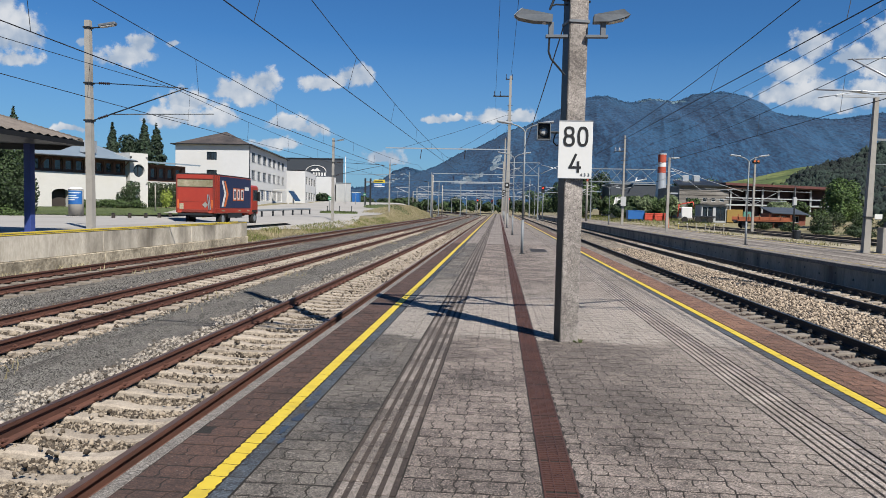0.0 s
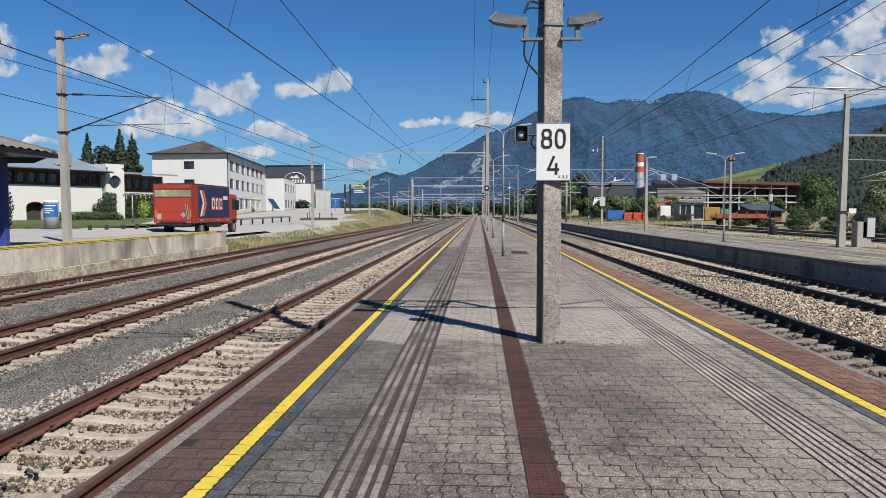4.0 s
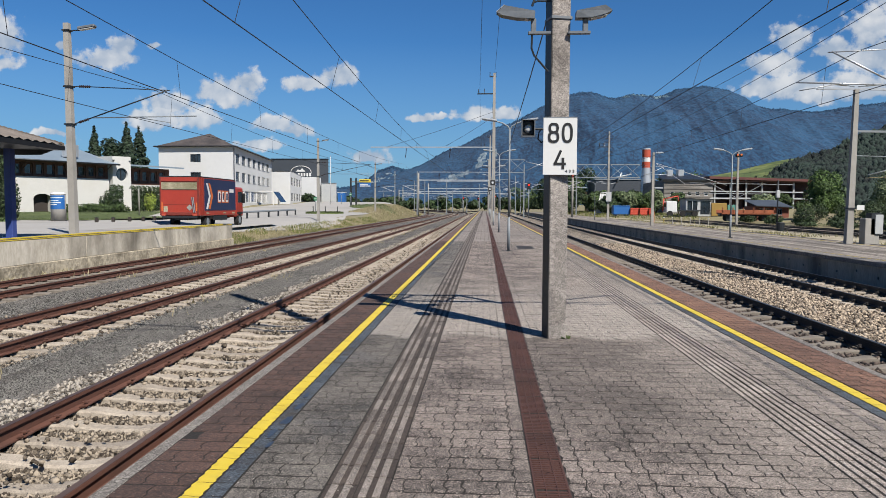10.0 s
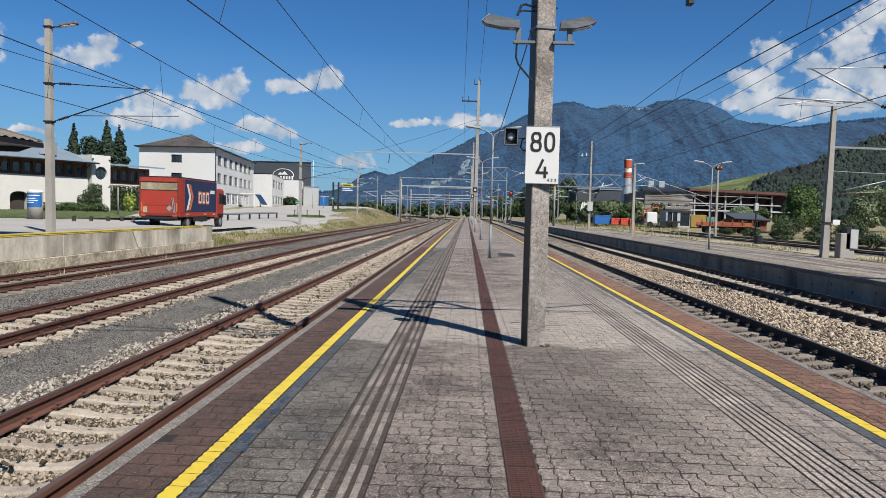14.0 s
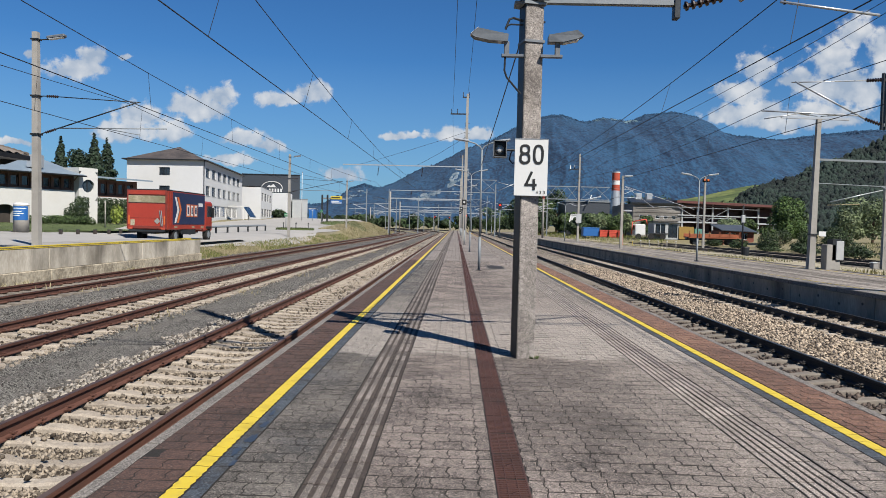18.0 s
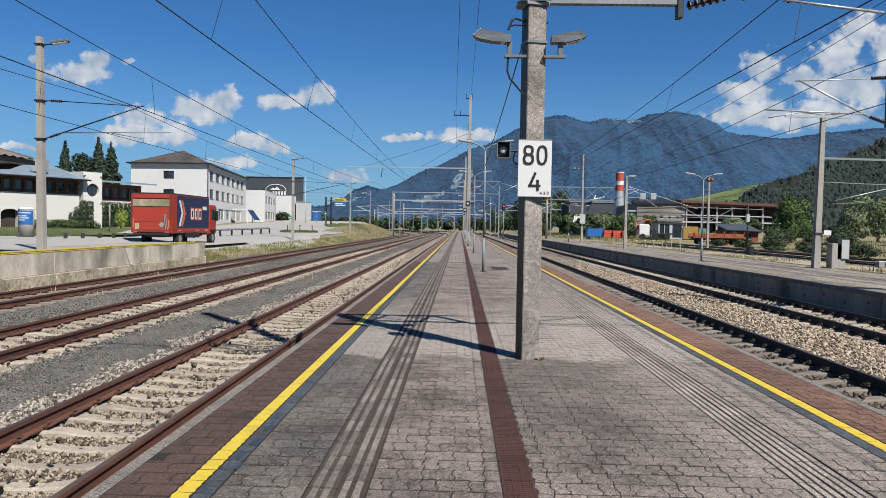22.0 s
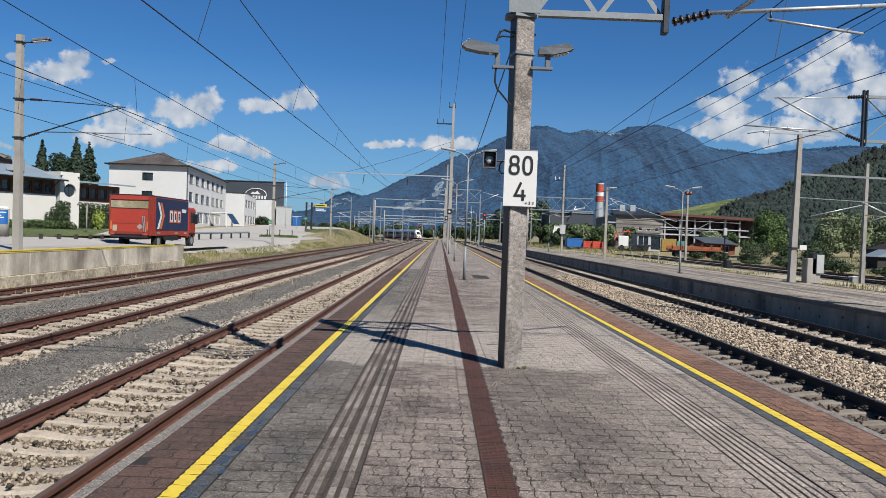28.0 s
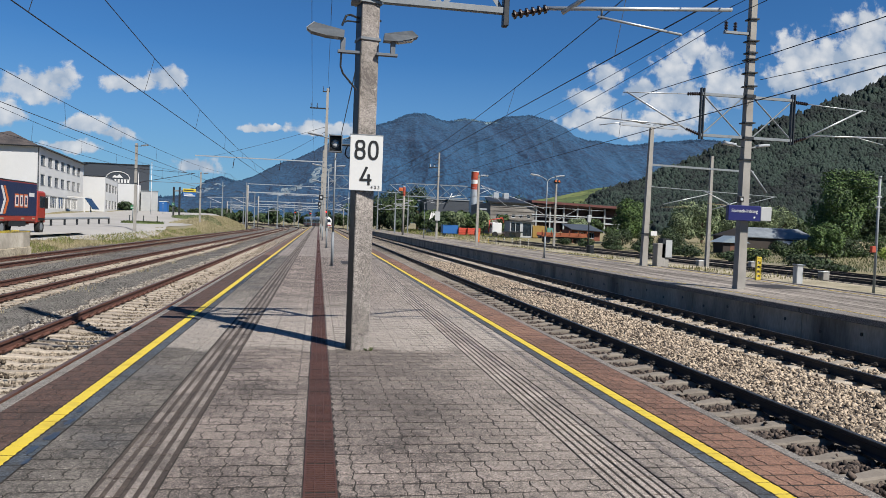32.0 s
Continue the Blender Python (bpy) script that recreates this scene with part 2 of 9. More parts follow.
BLUESTAIN = mat("blue_paint_patch", "1f3048", "35475a", rough=0.8, big=6, fine=90, bump=0.3, grain=2.0)
JOINT = mat("joint_sand", "17130f", "2a241e", rough=1.0, big=2, fine=90, bump=0.4)
TACT_LIGHT = mat("tactile_rib", "4a433d", "9b9189", rough=0.92, big=2, fine=130, bump=0.5, spread=0.7, vary=0.6, stain="6d655f", stain_scale=1.2, dist=0.004,
                 grain=2.2)
TACT_PALE = mat("tactile_rib_pale", "857b73", "c2b7ac", rough=0.92, big=2, fine=130, bump=0.5, spread=0.7, vary=0.4, stain="8d847b", stain_scale=1.2, dist=0.004, grain=2.0)
TACT_DARK = mat("tactile_groove", "2b231f", "584d45", rough=0.95, big=2, fine=130, bump=0.4, dist=0.004, vary=0.4, grain=1.8)
COPING = mat("coping_concrete", "57524d", "9b958e", rough=0.9, big=1.5, fine=90, bump=0.4, grain=2.0, stain="7d7770", stain_scale=1.5)
GRATE = mat("rusty_grate_paint", "402620", "5e3b31", rough=0.75, big=2.5, fine=60, bump=0.2, stain="3b2a25", stain_scale=1.2, vary=0.3)
RAIL_RUST = mat("rail_rust", "56352a", "72493a", rough=0.8, big=2, fine=60, bump=0.3, stain="463026", stain_scale=1.5, dist=0.003)
RAIL_DARK = mat("rail_rust_dark", "2b2725", "3d3733", rough=0.75, big=2, fine=60, bump=0.3, dist=0.003)
RAIL_TOP = mat("rail_running_surface", "5e4a42", "74625a", rough=0.58, metal=0.3, big=2, fine=60)
RAIL_TOP_DARK = mat("rail_running_surface_bright", "57544f", "716e69", rough=0.35, metal=0.8, big=2, fine=60)
SLEEPER = mat("concrete_sleeper", "8f8477", "c9bdac", rough=0.9, big=3, fine=60, bump=0.35, vary=0.5, stain="6b6055", stain_scale=3)
SLEEPER_DARK = mat("concrete_sleeper_dirty", "756d64", "978e83", rough=0.95, big=3, fine=60, bump=0.35, vary=0.5, stain="4d453f", stain_scale=3)
STONE = mat("ballast_stone", "453b30", "b3a592", rough=0.95, big=6, fine=70, bump=0.4, island=1.4, spread=0.4)
STONE_W = mat("ballast_stone_whitish", "50483f", "c0b7aa", rough=0.95, big=6, fine=70, bump=0.4, island=1.3, spread=0.4)
STONE_R = mat("ballast_stone_brown", "453a30", "d3c0a8", rough=0.95, big=6, fine=70, bump=0.4, island=1.4, spread=0.4)
STONE_DK = mat("ballast_stone_dark", "2b2320", "6f6158", rough=0.95, big=6, fine=70, bump=0.4, island=1.4, spread=0.4)
BALLAST = mat("ballast_bed", "51473c", "ada08e", rough=1.0, big=1.2, fine=24, bump=1.0, spread=1.3, dist=0.03, grain=1.8)
GRAVEL = mat("grey_fine_gravel", "2a2724", "827c75", rough=1.0, big=0.8, fine=40, bump=1.0, spread=1.2, stain="5d574e", stain_scale=0.35, dist=0.02, grain=2.2)
GRAVEL_STONE = mat("grey_gravel_chips", "2b2a28", "8d8a85", rough=1.0, big=3, fine=60, island=1.4, spread=0.3)
SANDY = mat("sandy_ground", "8c8268", "c9bea4", rough=1.0, big=0.5, fine=18, bump=0.5, spread=0.7, stain="66673f", stain_scale=0.6, stain_amount=0.8)
EARTH = mat("valley_ground", "787150", "9a8f69", rough=1.0, big=0.05, fine=2.0, bump=0.5, spread=0.7, stain="7d7c74", stain_scale=0.08)
GRASS = mat("dry_grass", "857c5c", "bfb390", rough=1.0, big=0.3, fine=9, bump=0.6, island=0.9, spread=0.5, stain="7d7d4c", stain_scale=0.2, stain_amount=0.6)
GRASS_V = mat("rank_green_grass", "4d5a26", "8d8f4e", rough=1.0, big=0.3, fine=9, bump=0.6, island=0.9, spread=0.6)
GRASS_G = mat("green_grass", "3c4b25", "5f6c3a", rough=1.0, big=0.3, fine=9, bump=0.6, island=0.9, spread=0.6)
ASPHALT = mat("light_asphalt", "a7a49f", "b9b6b1", rough=0.95, big=0.3, fine=30, bump=0.2, stain="8d8a85", stain_scale=0.15)
CONC = mat("pole_concrete", "58524e", "b9b1aa", rough=0.95, big=2, fine=150, bump=0.6, spread=0.62, stain="8c7d6c", stain_scale=2.5, stain_amount=0.15,
           dist=0.006, grain=1.5)
CONC_L = mat("pale_concrete", "9b9790", "b3afa8", rough=0.9, big=0.8, fine=30, bump=0.25, stain="7a756e", stain_scale=0.9)
CONC_W = mat("weathered_wall_concrete", "bdb4a3", "ebe2d1", rough=0.95, big=0.6, fine=14, bump=0.4, spread=0.7, stain="5a5246", stain_scale=0.55, stain_amount=0.85,
             stretch=(1.1, 1.1, 0.45), grain=0.8)
CONC_B = mat("rough_plinth_concrete", "958a76", "cfc3ab", rough=1.0, big=1.1, fine=9, bump=0.9, spread=1.0, stain="5a5142", stain_scale=0.9, stain_amount=0.9, dist=0.03)
CONC_P = mat("platform_wall_concrete", "958b7d", "c8beae", rough=0.95, big=0.6, fine=20, bump=0.4, stain="39332c", stain_scale=0.8, stain_amount=0.85,
             stretch=(1, 1, 0.3))
STEEL = mat("galvanised_steel", "7d8489", "9aa1a6", rough=0.6, metal=0.12, big=3, fine=40, stain="6c7275", stain_scale=3)
STEEL_D = mat("dark_steel", "2d3033", "43474b", rough=0.5, metal=0.5, big=3, fine=40)
ALU = mat("pale_aluminium", "c5c9cc", "d9dcde", rough=0.4, metal=0.5, big=3, fine=40)
CABLE = mat("wire_bronze", "2e2f33", "3b3c40", rough=0.6, metal=0.3, big=3, fine=10)
INSUL = mat("brown_insulator", "2b211d", "3b2c26", rough=0.25, big=3, fine=10)
LAMP_GREY = mat("lamp_housing_grey", "676d74", "7b8187", rough=0.5, big=4, fine=50, stain="4a5056", stain_scale=5)
LAMP_GLASS = mat("lamp_diffuser", "c9cdce", "dcdfe0", rough=0.25, big=4, fine=20)
SIGN_WHITE = mat("sign_white_enamel", "e9e9e6", "f2f2ef", rough=0.35, big=2, fine=30, spread=0.3, coat=0.2)
BLACK = mat("black_paint", "141414", "1e1e1e", rough=0.5, big=4, fine=40)
WHITE = mat("white_render", "d9dadb", "e6e7e7", rough=0.9, big=0.25, fine=8, bump=0.1, spread=0.4, stain="d6d4cd", stain_scale=0.15, stain_amount=0.5)
CREAM = mat("cream_render", "d3d2cd", "e2e1dc", rough=0.9, big=0.25, fine=8, bump=0.15, spread=0.4, stain="c9c4b6", stain_scale=0.25)
ROOF = mat("brown_roof_tiles", "332f2f", "605753", rough=0.85, big=0.3, fine=5, bump=0.6, spread=0.8, dist=0.05)
ROOF_G = mat("grey_sheet_roof", "8696a3", "9babb6", rough=0.55, metal=0.2, big=0.3, fine=6)
WOOD_D = mat("dark_brown_timber", "5f4033", "7d5643", rough=0.7, big=1, fine=14, bump=0.2)
DARKCLAD = mat("anthracite_cladding", "3d434b", "474d55", rough=0.55, big=0.2, fine=4, spread=0.3)
GLASS = glass_mat()
RED = mat("red_lorry_paint", "a83524", "b8402c", rough=0.45, big=0.8, fine=12, coat=0.2, local=True, stain="8f4334", stain_scale=0.6)
NAVY = mat("navy_tarpaulin", "1d2a4c", "25335a", rough=0.6, big=0.8, fine=8, bump=0.1, local=True)
ORANGE = mat("orange_paint", "d8652a", "e07a3a", rough=0.55, big=0.8, fine=12)
WHITE_P = mat("white_paint", "e6e6e4", "efefed", rough=0.45, big=0.8, fine=12)
TYRE = mat("tyre_rubber", "191919", "262524", rough=0.9, big=4, fine=30)
BLUE = mat("blue_column_paint", "34478a", "40549a", rough=0.5, big=1, fine=20, stain="2c3b70", stain_scale=1.5)
BLUE2 = mat("bright_blue_paint", "1c5fa8", "2a72bb", rough=0.5, big=1, fine=20)
SIGNBLUE = mat("sign_blue_enamel", "1d1f5e", "25286c", rough=0.35, big=1, fine=20, spread=0.3)
CHIMRED = mat("chimney_red", "b5472f", "c45a40", rough=0.8, big=0.5, fine=6)
RIBBED = mat("pale_grey_cladding", "b3b6b7", "c7c9c9", rough=0.7, big=0.3, fine=5, stain="9fa2a2", stain_scale=0.3)
FACTORY = mat("weathered_grey_boards", "77736d", "9d9892", rough=0.85, big=0.3, fine=4, spread=0.8, stain="5f5b56", stain_scale=0.5, stain_amount=0.7,
              stretch=(0.3, 0.3, 2.0))
REDROOF = mat("red_brown_sheet", "5e302c", "75433c", rough=0.7, big=0.3, fine=5)
LEAF = mat("leaf_green", "213512", "50692b", rough=0.75, big=0.35, fine=6, island=1.1, spread=0.5)
LEAF_D = mat("leaf_dark_green", "192b11", "3b5324", rough=0.75, big=0.35, fine=6, island=1.1, spread=0.5)
LEAF_S = mat("leaf_silver_green", "4a5c3a", "93a274", rough=0.75, big=0.35, fine=6, island=1.1, spread=0.5)
CONIFER = mat("conifer_green", "16281a", "2c4428", rough=0.8, big=0.5, fine=6, island=1.0, spread=0.5)
BARK = mat("bark_brown", "4a3b2e", "63513f", rough=0.95, big=2, fine=20, bump=0.5)


def paving_wear_and_tone(m):
    """A washed-out pale band across the platform at the mast, a grimy patch before it, and a paler tone towards the
    right.
    """
    nt = m.node_tree
    N, L = nt.nodes, nt.links
    p = N["Principled BSDF"]
    src = p.inputs["Base Color"].links[0].from_socket
    pos = N.new("ShaderNodeNewGeometry").outputs["Position"]
    sp, no = N.new("ShaderNodeSeparateXYZ"), N.new("ShaderNodeTexNoise")
    no.inputs["Scale"].default_value, no.inputs["Detail"].default_value = 1.6, 5
    L.new(pos, sp.inputs[0]), L.new(pos, no.inputs["Vector"])

    def mth(op, a, b):
        n = N.new("ShaderNodeMath")
        n.operation = op
        for i, v in enumerate((a, b)):
            if isinstance(v, (int, float)):
                n.inputs[i].default_value = v
            else:
                L.new(v, n.inputs[i])
        return n.outputs[0]

    def ramp(v, a, b):
        n = N.new("ShaderNodeMapRange")
        n.interpolation_type = "SMOOTHSTEP"
        n.inputs["From Min"].default_value, n.inputs["From Max"].default_value = a, b
        L.new(v, n.inputs[0])
        return n.outputs[0]
    wob = mth("MULTIPLY", mth("SUBTRACT", no.outputs["Fac"], 0.5), 1.1)
    y = mth("ADD", sp.outputs[1], wob)
    x = mth("ADD", sp.outputs[0], wob)
    pale = mth("MULTIPLY", mth("MULTIPLY", ramp(y, 8.62, 8.85), ramp(y, 17.0, 10.0)), 0.6)
    grime = mth("MULTIPLY", mth("MULTIPLY", ramp(y, 4.0, 6.0), ramp(y, 8.75, 8.5)), mth("MULTIPLY", ramp(x, 0.35, 0.6), ramp(x, 2.3, 1.3)))
    # paler tone that grows towards the right of the platform
    wide = mth("MULTIPLY", ramp(x, 0.7, 2.4), 0.36)
    for fac, col in ((wide, tuple(0.62 * k for k in rgb("b0a69b")[:3]) + (1,)), (pale, tuple(0.62 * k for k in rgb("b5aca2")[:3]) + (1,)), (mth("MULTIPLY", grime, 0.42), rgb("453f3a"))):
        mx = N.new("ShaderNodeMix")
        mx.data_type = "RGBA"
        mx.inputs["B"].default_value = col
        L.new(fac, mx.inputs["Factor"]), L.new(src, mx.inputs["A"])
        src = mx.outputs["Result"]
    L.new(src, p.inputs["Base Color"])


paving_wear_and_tone(PAVER)
paving_wear_and_tone(PAVER_WORN)


def speckle(m, amount=0.55, chips=0.5, scale=170.0):
    """Exposed aggregate: a coarse salt-and-pepper grain and sparse pale chips in the surface."""
    nt = m.node_tree
    N, L = nt.nodes, nt.links
    p = N["Principled BSDF"]
    src = p.inputs["Base Color"].links[0].from_socket
    pos = N.new("ShaderNodeNewGeometry").outputs["Position"]

    def mth(op, a, b, clamp=False):
        n = N.new("ShaderNodeMath")
        n.operation, n.use_clamp = op, clamp
        for i, v in enumerate((a, b)):
            if isinstance(v, (int, float)):
                n.inputs[i].default_value = v
            else:
                L.new(v, n.inputs[i])
        return n.outputs[0]

    def cells(sc):
        n = N.new("ShaderNodeTexVoronoi")
        n.inputs["Scale"].default_value = sc
        L.new(pos, n.inputs["Vector"])
        sp = N.new("ShaderNodeSeparateColor")
        L.new(n.outputs["Color"], sp.inputs[0])
        return sp.outputs[0], n.outputs["Distance"]
    r1, _ = cells(scale)
    r2, _ = cells(scale * 0.42)
    r3, d3 = cells(scale * 0.17)
    k = mth("ADD", mth("MULTIPLY", mth("SUBTRACT", r1, 0.5), 2 * amount), mth("MULTIPLY", mth("SUBTRACT", r2, 0.5), 1.1 * amount))
    k = mth("ADD", k, 1.0)
    mx = N.new("ShaderNodeVectorMath")
    mx.operation = "SCALE"
    L.new(src, mx.inputs[0]), L.new(k, mx.inputs["Scale"])
    chip = mth("MULTIPLY", mth("MULTIPLY", mth("LESS_THAN", d3, 0.16), mth("GREATER_THAN", r3, 0.72)), chips)
    ch = N.new("ShaderNodeMix")
    ch.data_type = "RGBA"
    ch.inputs["B"].default_value = (0.55, 0.52, 0.48, 1)
    L.new(chip, ch.inputs["Factor"]), L.new(mx.outputs[0], ch.inputs["A"])
    L.new(ch.outputs["Result"], p.inputs["Base Color"])


for m_, a_, c_ in ((PAVER, 0.58, 0.5), (PAVER_WORN, 0.55, 0.4), (PAVER_RED, 0.4, 0.15), (PAVER_RED2, 0.35, 0.15), (TACT_LIGHT, 0.4, 0.3), (TACT_PALE, 0.4, 0.3), (TACT_DARK, 0.45, 0.4),
                   (BLUEGREY, 0.4, 0.2), (COPING, 0.5, 0.3), (CONC, 0.45, 0.3), (SLEEPER, 0.15, 0.0)):
    speckle(m_, a_, c_)


# ---------- mesh helpers ----------
class B:
    """Collects vertices and faces of one mesh."""

    def __init__(self):
        self.v, self.f = [], []

    def add(self, v, f):
        o = len(self.v)
        self.v += [tuple(p) for p in v]
        self.f += [tuple(i + o for i in q) for q in f]
        return self

    def box(self, x0, x1, y0, y1, z0, z1, c=0.0, m=None):
        """A box, its edges chamfered by c."""
        if c <= 0:
            v = [(x, y, z) for x in (x0, x1) for y in (y0, y1) for z in (z0, z1)]
            f = [(0, 1, 3, 2), (4, 6, 7, 5), (0, 4, 5, 1), (2, 3, 7, 6), (0, 2, 6, 4), (1, 5, 7, 3)]
        else:
            v, idx = [], {}
            for i, x in enumerate((x0, x1)):
                for j, y in enumerate((y0, y1)):
                    for k, z in enumerate((z0, z1)):
                        sx, sy, sz = (c, -c)[i], (c, -c)[j], (c, -c)[k]
                        for a, p in enumerate(((x, y + sy, z + sz), (x + sx, y, z + sz), (x + sx, y + sy, z))):
                            idx[i, j, k, a] = len(v)
                            v.append(p)
            f = []
            for s in (0, 1):
                f.append([idx[s, 0, 0, 0], idx[s, 0, 1, 0], idx[s, 1, 1, 0], idx[s, 1, 0, 0]][::1 if s == 0 else -1])
                f.append([idx[0, s, 0, 1], idx[1, s, 0, 1], idx[1, s, 1, 1], idx[0, s, 1, 1]][::1 if s == 0 else -1])
                f.append([idx[0, 0, s, 2], idx[0, 1, s, 2], idx[1, 1, s, 2], idx[1, 0, s, 2]][::1 if s == 0 else -1])
            for s in (0, 1):
                for t in (0, 1):
                    fl = 1 if s == t else -1
                    f.append([idx[s, t, 0, 0], idx[s, t, 0, 1], idx[s, t, 1, 1], idx[s, t, 1, 0]][::fl])
                    f.append([idx[s, 0, t, 0], idx[s, 1, t, 0], idx[s, 1, t, 2], idx[s, 0, t, 2]][::fl])
                    f.append([idx[0, s, t, 1], idx[0, s, t, 2], idx[1, s, t, 2], idx[1, s, t, 1]][::fl])
            for i in (0, 1):
                for j in (0, 1):
                    for k in (0, 1):
                        f.append([idx[i, j, k, a] for a in ((0, 1, 2) if (i + j + k) % 2 else (0, 2, 1))])
        if m is not None:
            v = [m @ Vector(p) for p in v]
        return self.add(v, f)

    def cyl(self, p0, p1, r0, r1=None, n=8, caps=True):
        r1 = r0 if r1 is None else r1
        p0, p1 = Vector(p0), Vector(p1)
        d = (p1 - p0).normalized()
        a = d.orthogonal().normalized()
        b = d.cross(a)
        v = []
        for p, r in ((p0, r0), (p1, r1)):
            for i in range(n):
                t = 2 * math.pi * i / n
                v.append(p + a * (r * math.cos(t)) + b * (r * math.sin(t)))
        f = [(i, (i + 1) % n, n + (i + 1) % n, n + i) for i in range(n)]
        if caps:
            f += [tuple(range(n))[::-1], tuple(range(n, 2 * n))]
        return self.add(v, f)

    def tube(self, pts, r, n=6):
        """One round rod swept through the points."""
        pts = [Vector(p) for p in pts]
        pts = [p for i, p in enumerate(pts) if i == 0 or (p - pts[i - 1]).length > 1e-5]
        k, v = len(pts), []
        a = (pts[1] - pts[0]).orthogonal().normalized()
        for i, p in enumerate(pts):
            d = (pts[min(i + 1, k - 1)] - pts[max(i - 1, 0)]).normalized()
            a = (a - d * a.dot(d)).normalized()
            b = d.cross(a)
            v += [p + a * (r * math.cos(2 * math.pi * m / n)) + b * (r * math.sin(2 * math.pi * m / n)) for m in range(n)]
        f = [(i * n + m, i * n + (m + 1) % n, (i + 1) * n + (m + 1) % n, (i + 1) * n + m) for i in range(k - 1) for m in range(n)]
        f += [tuple(range(n))[::-1], tuple(range((k - 1) * n, k * n))]
        return self.add(v, f)

    def prism(self, prof, p0, p1, up=(0, 0, 1)):
        """Sweeps a closed 2D outline (sideways, up) from p0 to p1."""
        p0, p1, up = Vector(p0), Vector(p1), Vector(up)
        d = (p1 - p0).normalized()
        s = d.cross(up).normalized()
        w = s.cross(d)
        n = len(prof)
        v = [p + s * a + w * b for p in (p0, p1) for a, b in prof]
        f = [(i, n + i, n + (i + 1) % n, (i + 1) % n) for i in range(n)] + [tuple(range(n)), tuple(range(n, 2 * n))[::-1]]
        return self.add(v, f)

    def plate(self, pts, thick):
        """A flat polygon given thickness along its normal, downwards."""
        pts = [Vector(p) for p in pts]
        nrm = (pts[1] - pts[0]).cross(pts[2] - pts[0]).normalized()
        n = len(pts)
        v = pts + [p - nrm * thick for p in pts]
        f = [tuple(range(n)), tuple(range(n, 2 * n))[::-1]] + [(i, n + i, n + (i + 1) % n, (i + 1) % n) for i in range(n)]
        return self.add(v, f)

    def grid(self, fn, nu, nv):
        v = [fn(i / nu, j / nv) for j in range(nv + 1) for i in range(nu + 1)]
        f = [(j * (nu + 1) + i, j * (nu + 1) + i + 1, (j + 1) * (nu + 1) + i + 1, (j + 1) * (nu + 1) + i) for j in range(nv) for i in range(nu)]
        return self.add(v, f)

    def mesh(self, name, material=None, smooth=False):
        me = bpy.data.meshes.new(name)
        me.from_pydata(self.v, [], self.f)
        me.update()
        if material:
            me.materials.append(material)
        if smooth:
            me.polygons.foreach_set("use_smooth", [True] * len(me.polygons))
        return me


def part(name, b, material, parent=None, label="", smooth=False, loc=None):
    """Links a mesh as one object, under a thing or a part. A mesh that is given as it stands is shared."""
    me = b.mesh(name, material, smooth) if isinstance(b, B) else b
    ob = new(name, me)
    if parent:
        ob.parent = parent
    if loc is not None:
        ob.matrix_basis = loc if isinstance(loc, Matrix) else Matrix.Translation(loc)
    return tagged(ob, label) if label else ob


def thing(name, label, category, group="", kind="", m=None):
    ob = new(name)
    ob.empty_display_size = 0.3
    if m is not None:
        ob.matrix_basis = m if isinstance(m, Matrix) else Matrix.Translation(m)
    return tagged(ob, label, category, group, kind)


def text(name, body, size, material, parent, m, label="", squeeze=1.0, depth=0.003, bold=0.0):
    cu = bpy.data.curves.new(name, "FONT")
    cu.body, cu.size, cu.extrude, cu.align_x, cu.align_y = body, size, depth, "CENTER", "CENTER"
    cu.offset = bold
    ob = bpy.data.objects.new(name, cu)
    scene.collection.objects.link(ob)
    dg = bpy.context.evaluated_depsgraph_get()
    me = bpy.data.meshes.new_from_object(ob.evaluated_get(dg))
    bpy.data.objects.remove(ob)
    me.transform(Matrix.Diagonal((squeeze, 1, 1, 1)))
    me.materials.clear()
    me.materials.append(material)
    o = new(name, me)
    o.parent = parent
    o.matrix_basis = m
    return tagged(o, label) if label else o


RNG = np.random.default_rng(7)

# ---------- plan ----------
RAIL_Z = -0.55                        # top of rail below the platform's surface
EDGE_L, EDGE_R = -2.13, 3.80          # edges of the island platform
TRACKS = {"track_1": (-3.83, 190, 450), "track_2": (-8.08, 190, 446), "track_3": (-12.48, 150, 520),
          "track_4": (5.48, 230, 240), "track_5": (9.86, 235, 245)}


def along(x0, y0, radius, s):
    """A place and heading (radians to the left) s metres along a track that runs straight to y0 and then bends left, ending straight."""
    if s <= y0:
        return Vector((x0, s, 0)), 0.0
    h = min((s - y0) / radius, 0.62)
    rest = s - y0 - h * radius
    p = Vector((x0 - radius * (1 - math.cos(h)), y0 + radius * math.sin(h), 0))
    return p + Vector((-math.sin(h), math.cos(h), 0)) * rest, h


def smooth01(x):
    x = min(max(x, 0.0), 1.0)
    return x * x * (3 - 2 * x)


